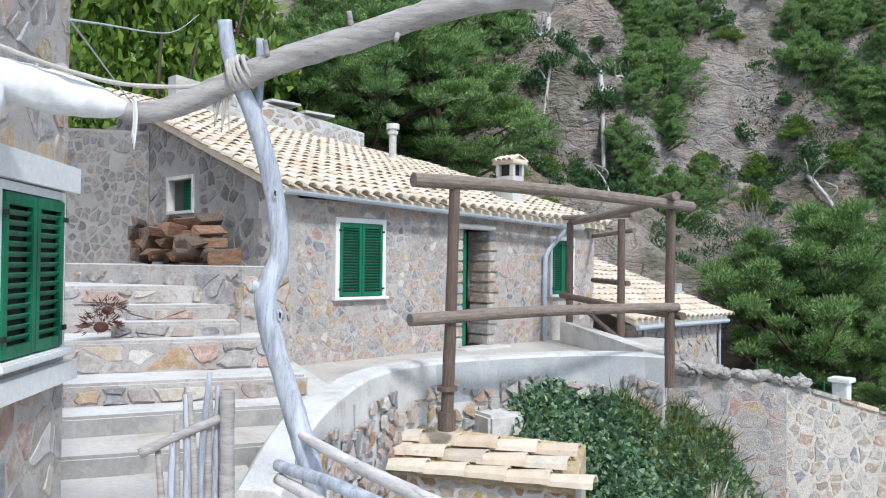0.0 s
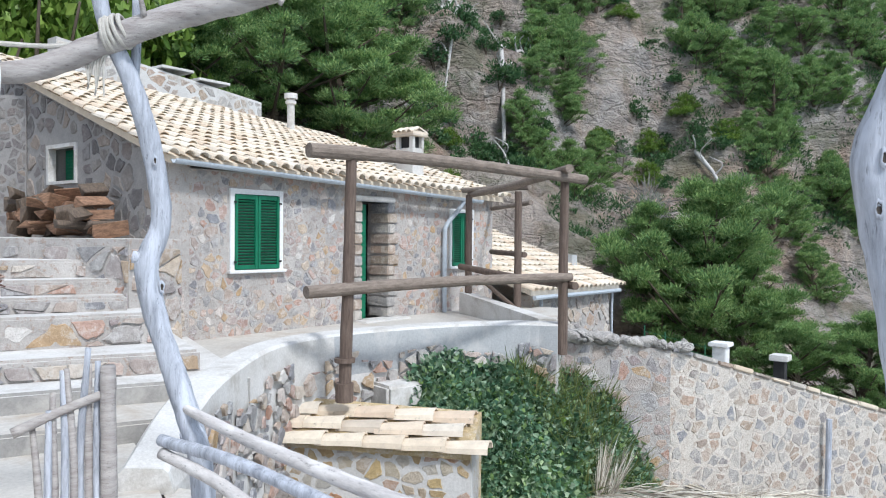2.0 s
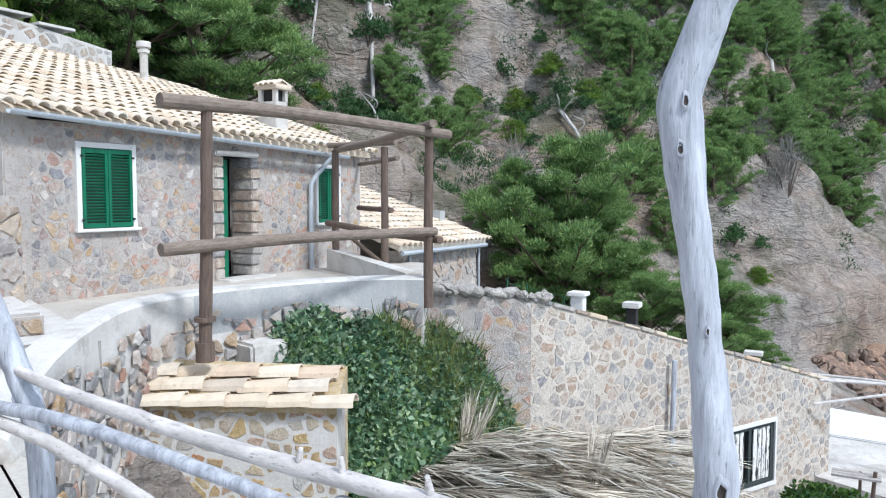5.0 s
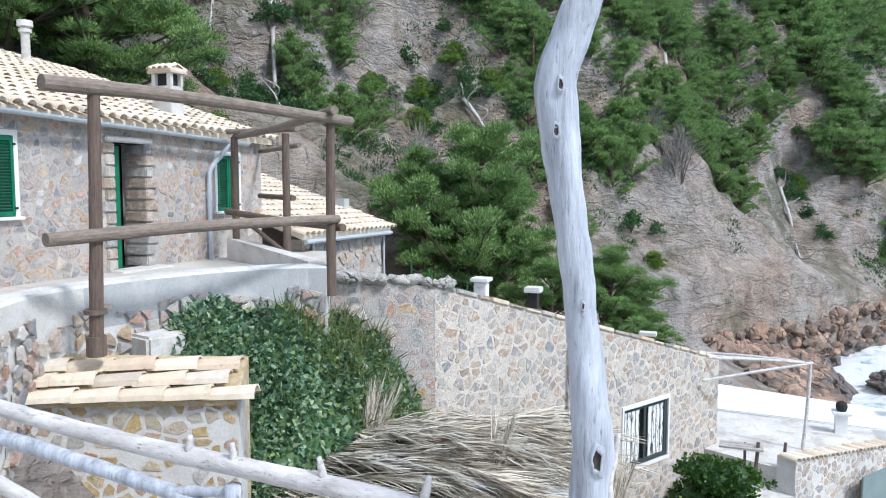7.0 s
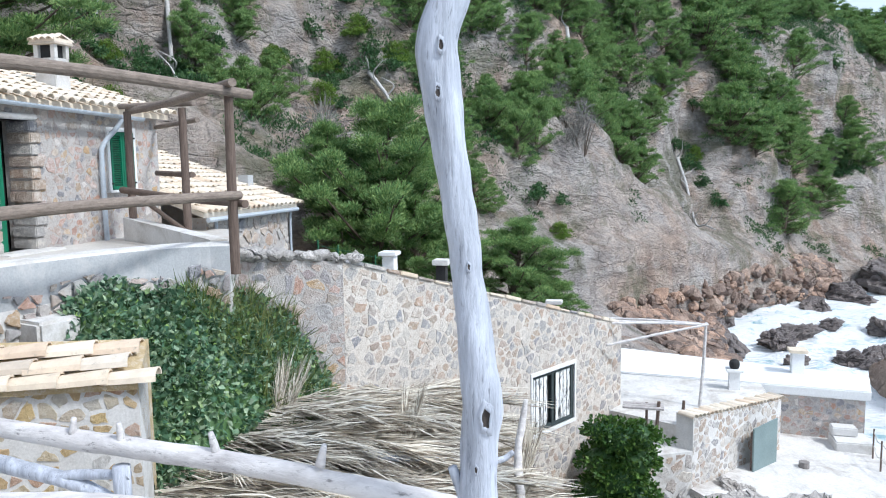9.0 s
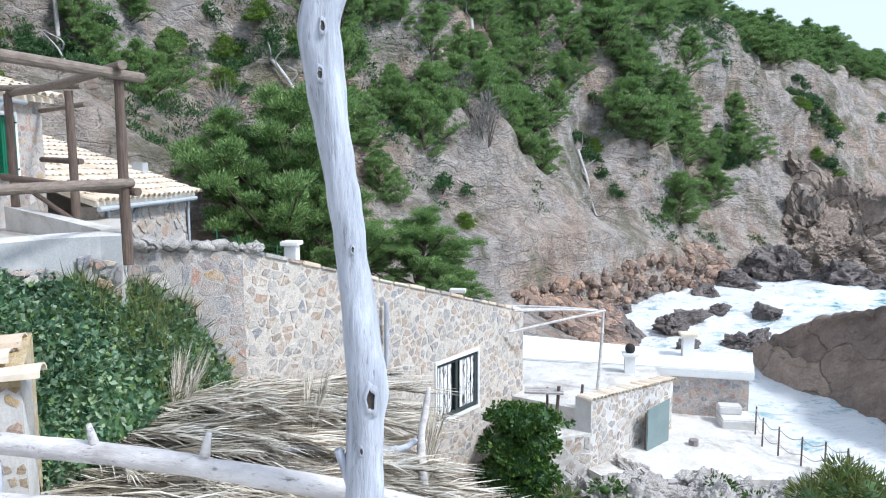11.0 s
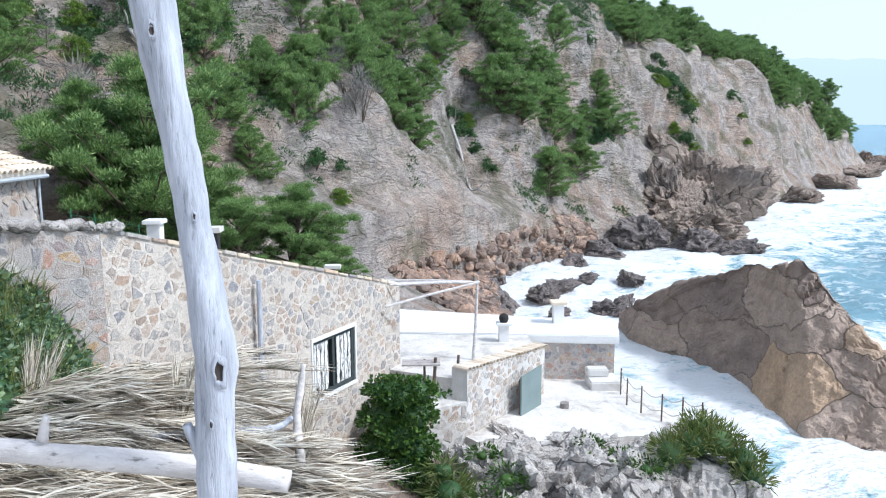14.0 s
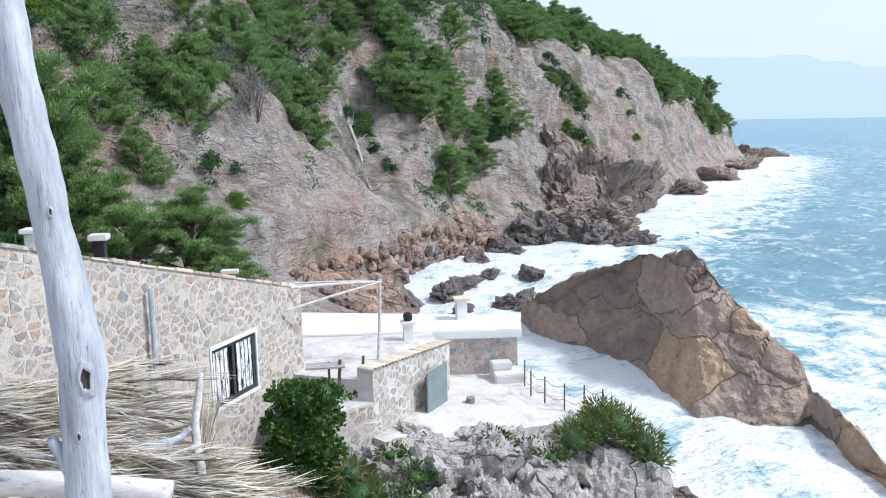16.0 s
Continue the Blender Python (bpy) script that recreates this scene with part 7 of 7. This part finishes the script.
    for x in (-0.48, 0.48):
        part("post", boxed(x - 0.035, 0.02, -0.7, x + 0.035, 0.08, 1.25), M_POLE, b)
    # pole pergola above the boathouse
    g = thing("pole_frame", (1.5, 18.6, 5.0), "thin bleached pole frame beside the wall", "pergola")
    o = Vector((1.5, 18.6, 5.0))

    def stick(name, a, c, r0=0.03):
        bm = bmesh.new()
        tube(bm, [(a[0] - o.x, a[1] - o.y, a[2] - o.z, r0), ((a[0] + c[0]) / 2 - o.x + 0.02, (a[1] + c[1]) / 2 - o.y, (a[2] + c[2]) / 2 - o.z + 0.02, r0), (c[0] - o.x, c[1] - o.y, c[2] - o.z, r0 * 0.8)], sides=8, steps=10, rough=0.1)
        part(name, bm, M_RAIL, g)
    stick("post", (1.47, 18.66, 4.6), (1.6, 18.65, 7.05), 0.04)
    stick("pole", (-0.5, 17.9, 7.1), (1.65, 18.65, 7.0))
    stick("pole", (-0.5, 18.6, 7.0), (1.6, 18.75, 6.95))
    stick("pole", (-0.6, 17.6, 6.65), (1.6, 18.6, 7.0))
    stick("pole", (-0.7, 19.4, 6.9), (1.5, 19.2, 6.9))
    for a, c, lab in (((1.02, 17.2, 4.6), (1.08, 17.2, 5.6), 0.035), ((0.5, 16.7, 4.9), (0.55, 16.7, 5.7), 0.04), ((0.3, 16.9, 5.0), (0.3, 16.9, 5.6), 0.03)):
        p = thing("stake", a, "rough upright wooden stake by the steps", "stake", "steps stakes")
        part("stake", tubed([(0, 0, 0, lab), (c[0] - a[0], 0, c[2] - a[2], lab * 0.9)], sides=8), M_POLE, p)
    t = thing("plank_table", (0.25, 16.75, 5.55), "weathered plank top on stakes", "table")
    for k in range(3):
        part("plank", boxed(-0.45, -0.2 + 0.14 * k, 0, 0.4, -0.08 + 0.14 * k, 0.04), M_LOG, t)
    # rope railing
    f = thing("rope_railing", (5.6, 19.3, 3.55), "rope railing on thin metal posts", "railing")
    posts = [(5.57, 19.35, 3.55), (5.78, 18.75, 3.55), (6.12, 18.15, 3.55), (6.55, 17.9, 3.55), (6.9, 17.55, 3.55), (5.62, 20.2, 3.6)]
    q = Vector((5.6, 19.3, 3.55))
    for x, y, z in posts:
        part("post", tubed([(x - q.x, y - q.y, -0.2, 0.022), (x - q.x, y - q.y, 0.72, 0.02)], sides=8), M_POLE, f)
    order = [posts[5]] + posts[:5]
    for a, c in zip(order, order[1:]):
        for h in (0.65, 0.3):
            bm = bmesh.new()
            tube(bm, [(a[0] - q.x, a[1] - q.y, h, 0.012), ((a[0] + c[0]) / 2 - q.x, (a[1] + c[1]) / 2 - q.y, h - 0.1, 0.012), (c[0] - q.x, c[1] - q.y, h, 0.012)], sides=6, steps=10)
            part("rope", bm, M_ROPE, f)


M_BOARD = speckled("board_paint", (0.16, 0.22, 0.22), (0.22, 0.29, 0.29), 2, 30, 0.5, 0.1)
M_WHITEFLOOR = speckled("bright_cement", (0.52, 0.49, 0.45), (0.76, 0.74, 0.71), 1.3, 14, stain=(0.33, 0.29, 0.25), stain_scale=1.2, dist=0.05)
low_terrace()


def leafy(name, place, blobs, n, material, leaf, broad, label, category, seed, droop=0.1, inner=None):
    t = thing(name, place, label, category)
    C, N = clump_points([b[:3] for b in blobs], [b[3] for b in blobs], n, seed, 0.75)
    V, F = cards(C, N, leaf, broad, seed, 0.5, droop)
    raw("leaves", V, F, material, t)
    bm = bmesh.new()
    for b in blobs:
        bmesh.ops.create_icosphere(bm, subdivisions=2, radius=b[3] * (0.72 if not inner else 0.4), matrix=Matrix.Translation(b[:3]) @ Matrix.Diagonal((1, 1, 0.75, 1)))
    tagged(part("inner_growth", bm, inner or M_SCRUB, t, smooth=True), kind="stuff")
    return t


leafy("creeper_bush", (-0.2, 14.5, 3.4), [(-0.35, 0, 0.4, 0.55), (0.35, 0, 0.4, 0.55), (-0.35, 0, 1.1, 0.52), (0.3, 0.05, 1.1, 0.52), (0.0, -0.1, 0.8, 0.6), (-0.3, 0, 1.75, 0.5), (0.3, 0, 1.8, 0.48), (0.0, -0.05, 1.5, 0.58), (0.0, 0.05, 2.2, 0.5), (-0.28, 0.05, 2.3, 0.4), (0.35, 0.1, 2.25, 0.42), (0.75, -0.1, 0.3, 0.45)], 3000, M_HEDGE, 0.09, 0.07, "dense rounded green creeper bush against the wall", "bush", 41)
leafy("dry_plant", (-8.5, 3.3, 10.15), [(0, 0, 0.12, 0.2), (0.05, 0.05, 0.3, 0.16)], 4200, M_DRY, 0.09, 0.02, "dry reddish plant growing on the steps", "plant", 44, inner=M_DRY)
leafy("grass_tuft", (0.75, 13.9, 3.6), [(0, 0, 0.3, 0.42), (0.3, 0.1, 0.1, 0.4), (-0.1, 0, 0.75, 0.25)], 1500, M_GRASS, 0.3, 0.03, "yellow-green grassy tuft at the wall foot", "grass", 42, -0.3)


def shore_rocks():
    r = random.Random(77)
    # pale outcrop before the platform
    for k, (x, y, z, a, b, c) in enumerate(((3.4, 15.2, 3.2, 1.1, 0.9, 0.8), (4.4, 14.5, 3.0, 1.0, 0.9, 0.9), (2.4, 14.6, 3.3, 0.9, 0.9, 0.7), (3.3, 13.7, 3.1, 1.0, 0.8, 0.9), (5.2, 15.6, 2.9, 1.0, 0.8, 0.8), (2.0, 13.2, 3.2, 0.9, 0.8, 0.8), (4.6, 13.2, 2.6, 1.1, 1.0, 1.1), (1.4, 15.2, 3.3, 0.8, 0.7, 0.7), (4.3, 16.3, 3.1, 0.9, 0.7, 0.5), (1.2, 14.0, 3.2, 0.7, 0.7, 0.6), (2.5, 16.1, 3.5, 0.9, 0.6, 0.42), (3.5, 16.5, 3.45, 0.8, 0.6, 0.4), (5.3, 16.9, 3.2, 0.8, 0.6, 0.5), (6.3, 17.0, 3.1, 0.7, 0.6, 0.6), (1.7, 15.9, 3.6, 0.7, 0.6, 0.45), (4.5, 16.9, 3.4, 0.6, 0.4, 0.28), (2.3, 17.0, 3.6, 0.6, 0.4, 0.3), (5.6, 16.0, 3.1, 0.8, 0.7, 0.65))):
        t = tagged(link("pale_rock", rock_mesh((a, b, c), random_planes(r, 13), k + 20, 5, 0.34, 1.9), M_WHITEROCK, False), "jagged pale limestone outcrop by the platform", "rock", "pale rocks")
        t.matrix_basis = pose(x, y, z, 0, 0, r.uniform(0, 360))
    t = tagged(link("pale_rock", rock_mesh((1.5, 1.5, 1.9), random_planes(r, 14), 9, 5, 0.18, 1.4), M_WHITEROCK, False), "tall pale rock with plants on its top", "rock", "pale rocks")
    t.matrix_basis = pose(6.35, 15.2, 2.3, 0, 0, 40)
    t = tagged(link("pale_rock", rock_mesh((1.2, 1.3, 1.6), random_planes(r, 14), 3, 5, 0.18, 1.4), M_BOULDER, False), "brown rock at the platform's edge", "rock", "pale rocks")
    t.matrix_basis = pose(7.2, 14.4, 1.6, 0, 0, 10)
    leafy("sea_fig", (6.3, 15.6, 3.75), [(-0.7, 0.1, 0.1, 0.45), (-0.2, 0.2, 0.25, 0.5), (0.3, 0.1, 0.3, 0.5), (0.7, -0.2, 0.05, 0.45), (0.1, 0.6, 0.4, 0.45), (0.75, -0.7, -0.15, 0.35)], 1700, M_GRASS, 0.24, 0.035, "spiky green coastal plants on the rock", "plant", 43, -0.4)
    for k, (x, y, z, s) in enumerate(((3.9, 16.3, 3.75, 0.3), (3.6, 15.0, 3.9, 0.28), (4.5, 15.6, 3.75, 0.32), (4.9, 15.2, 3.7, 0.35), (1.44, 14.65, 4.3, 0.28), (1.88, 14.1, 4.05, 0.4), (1.5, 13.4, 3.9, 0.4), (0.55, 15.2, 5.4, 0.2))):
        leafy("low_plant", (x, y, z), [(0, 0, 0, s), (s * 0.8, 0.1, -0.05, s * 0.7)], 1300, M_HEDGE, 0.11, 0.045, "low green plant growing in the rocks", "plant", 60 + k, inner=M_HEDGE)
    # dark rocks and reefs in the surf
    for k, (x, y, a, b, c) in enumerate(((14.6, 64.0, 2.4, 1.5, 1.0), (14.2, 52.0, 1.5, 0.8, 0.6), (11.5, 52.8, 0.9, 0.7, 0.5), (8.9, 49.5, 1.4, 1.0, 0.7), (7.5, 46.5, 1.1, 0.9, 0.6), (10.6, 43.4, 0.9, 0.7, 0.6), (11.4, 42.6, 0.7, 0.6, 0.5), (12.0, 45.0, 0.9, 0.6, 0.5), (8.0, 43.0, 0.7, 0.6, 0.5), (11.8, 59.0, 1.4, 1.0, 0.6), (23.5, 65.5, 3.0, 1.8, 1.5), (26.6, 63.4, 2.0, 1.2, 0.9), (19.8, 68.0, 3.2, 2.4, 2.0), (25.5, 70.5, 4.6, 3.2, 2.8), (25.8, 80.5, 6.0, 4.6, 5.6), (31.5, 87.5, 6.0, 5.0, 7.0), (36.6, 93.5, 5.5, 4.5, 5.8), (41.0, 100.0, 4.2, 3.2, 3.2), (52, 106, 4.0, 2.6, 1.6), (108, 190, 9, 4, 2.4), (117, 193, 7, 3, 1.6), (88, 153, 6, 3, 2.0), (68, 126, 5, 3, 2.0))):
        t = tagged(link("shore_rock", rock_mesh((a, b, c), random_planes(r, 18), k + 40, 6 if a > 4 else 5, 0.30, 1.5 if a > 4 else 1.8), M_WET if k < 13 else M_REEF, False), "dark wet rock standing in white surf", "rock", "surf rocks")
        t.matrix_basis = pose(x, y, c * 0.25, r.uniform(-12, 12), r.uniform(-12, 12), r.uniform(0, 360))
    # boulder beach: too many to count
    shapes = []
    for k in range(14):
        bm = rock_mesh((1, r.uniform(0.65, 0.95), r.uniform(0.5, 0.8)), random_planes(r, 9), k, 2, 0.12)
        shapes.append(([v.co.copy() for v in bm.verts], [tuple(v.index for v in f.verts) for f in bm.faces]))
        bm.free()
    for mat, lo, hi, n, nm in ((M_BOULDER, 0.3, 2.9, 3200, "boulders"), (M_WET, -0.2, 0.9, 420, "wet_boulders")):
        V, F = [], []
        c = 0
        tries = 0
        while c < n and tries < 60000:
            tries += 1
            x, y = r.uniform(-12, 16), r.uniform(25, 66)
            z = height(x, y)
            v, u = from_base(np.array([x]), np.array([y]))
            if not lo < z < hi or v[0] > 2.0 or y < 31 or x < -5 or x < 24 - 0.62 * y:
                continue
            c += 1
            vs, fs = shapes[r.randrange(14)]
            s = r.choice((0.13, 0.17, 0.2, 0.25, 0.32, 0.5)) * r.uniform(0.8, 1.3)
            m = pose(x, y, z + s * 0.15, r.uniform(-30, 30), r.uniform(-30, 30), r.uniform(0, 360)) @ Matrix.Scale(s, 4)
            b = len(V)
            V += [m @ q for q in vs]
            F += [tuple(i + b for i in f) for f in fs]
        tagged(raw(nm, V, F, mat), "heaped brown and dark boulders along the shore", "boulders", kind="stuff")


M_REEF = rock_mat("reef_rock", (0.22, 0.19, 0.17), (0.38, 0.31, 0.26), (0.50, 0.41, 0.34), 0.6)


def wedge():
    """A long wedge lofted through cross-sections along its ridge, then weathered."""
    # stations from the low inland end to the seaward foot: plan place of the near foot, of the far foot, and the crest
    st = [((10.3, 39.6), (11.2, 41.0), (10.6, 40.2), 0.7),
          ((10.8, 36.8), (12.2, 40.6), (11.3, 38.5), 2.0),
          ((12.3, 33.1), (14.2, 38.2), (13.0, 35.6), 3.5),
          ((13.1, 30.0), (16.4, 36.2), (14.7, 33.4), 4.8),
          ((13.1, 26.8), (17.2, 33.2), (14.8, 30.7), 5.0),
          ((13.4, 25.0), (17.6, 31.6), (15.1, 29.5), 5.5),
          ((14.4, 24.5), (18.0, 29.6), (15.8, 27.8), 4.1),
          ((15.6, 24.0), (18.4, 28.0), (16.5, 26.2), 2.7),
          ((16.3, 23.8), (18.8, 27.0), (17.3, 25.4), 2.0),
          ((16.9, 23.6), (18.6, 25.6), (17.6, 24.8), 0.9),
          ((16.2, 20.9), (17.9, 22.8), (16.7, 21.8), 1.2),
          ((16.1, 19.6), (17.5, 20.8), (16.6, 20.2), 0.7),
          ((16.2, 18.0), (17.2, 18.8), (16.5, 18.5), 0.3)]
    n, m = 170, 90
    line = spline([(*a, *b, *c, h) for a, b, c, h in st], n)
    rows = []
    for i in range(n):
        nx, ny, fx, fy, cx, cy, h = line[i]
        near, far, crest = Vector((nx, ny)), Vector((fx, fy)), Vector((cx, cy))
        row = []
        for j in range(m):
            f = j / (m - 1)
            if f < 0.66:
                g = f / 0.66
                p = near.lerp(crest, g ** 1.05)
                z = -1.2 + (h + 1.2) * g ** 0.86
            else:
                g = (f - 0.66) / 0.34
                p = crest.lerp(far, g)
                z = h * (1 - g) ** 0.8 - 1.2 * g
            q = Vector((p.x, p.y, z))
            lay = q.dot(Vector((0.75, 0.1, -0.65))) + 0.25 * noise.noise(q * 0.5)
            crack = abs(noise.noise(Vector((q.x * 0.45, q.y * 0.45, q.z * 0.9)) + Vector((3, 1, 7))))
            d = 0.5 * fbm(q, 0.4, 4) + 0.14 * fbm(q, 2.2, 4) + 0.3 * (lay * 0.45 - math.floor(lay * 0.45)) + 0.08 * (lay * 1.9 - math.floor(lay * 1.9)) - 0.14 * max(0.0, 0.05 - crack) / 0.05 - 0.25
            side = Vector((near.x - far.x, near.y - far.y, 0)).normalized()
            q += (side * (1 if f < 0.66 else -1) * 0.6 + Vector((0, 0, 0.6))) * d
            row.append(q)
        rows.append(row)
    V = [p for row in rows for p in row]
    F = [(i * m + j, i * m + j + 1, (i + 1) * m + j + 1, (i + 1) * m + j) for i in range(n - 1) for j in range(m - 1)]
    ob = raw("tilted_rock", V, F, M_STACK)
    return tagged(ob, "large tilted wedge of cracked brown rock in the sea", "sea stack")


wedge()
shore_rocks()
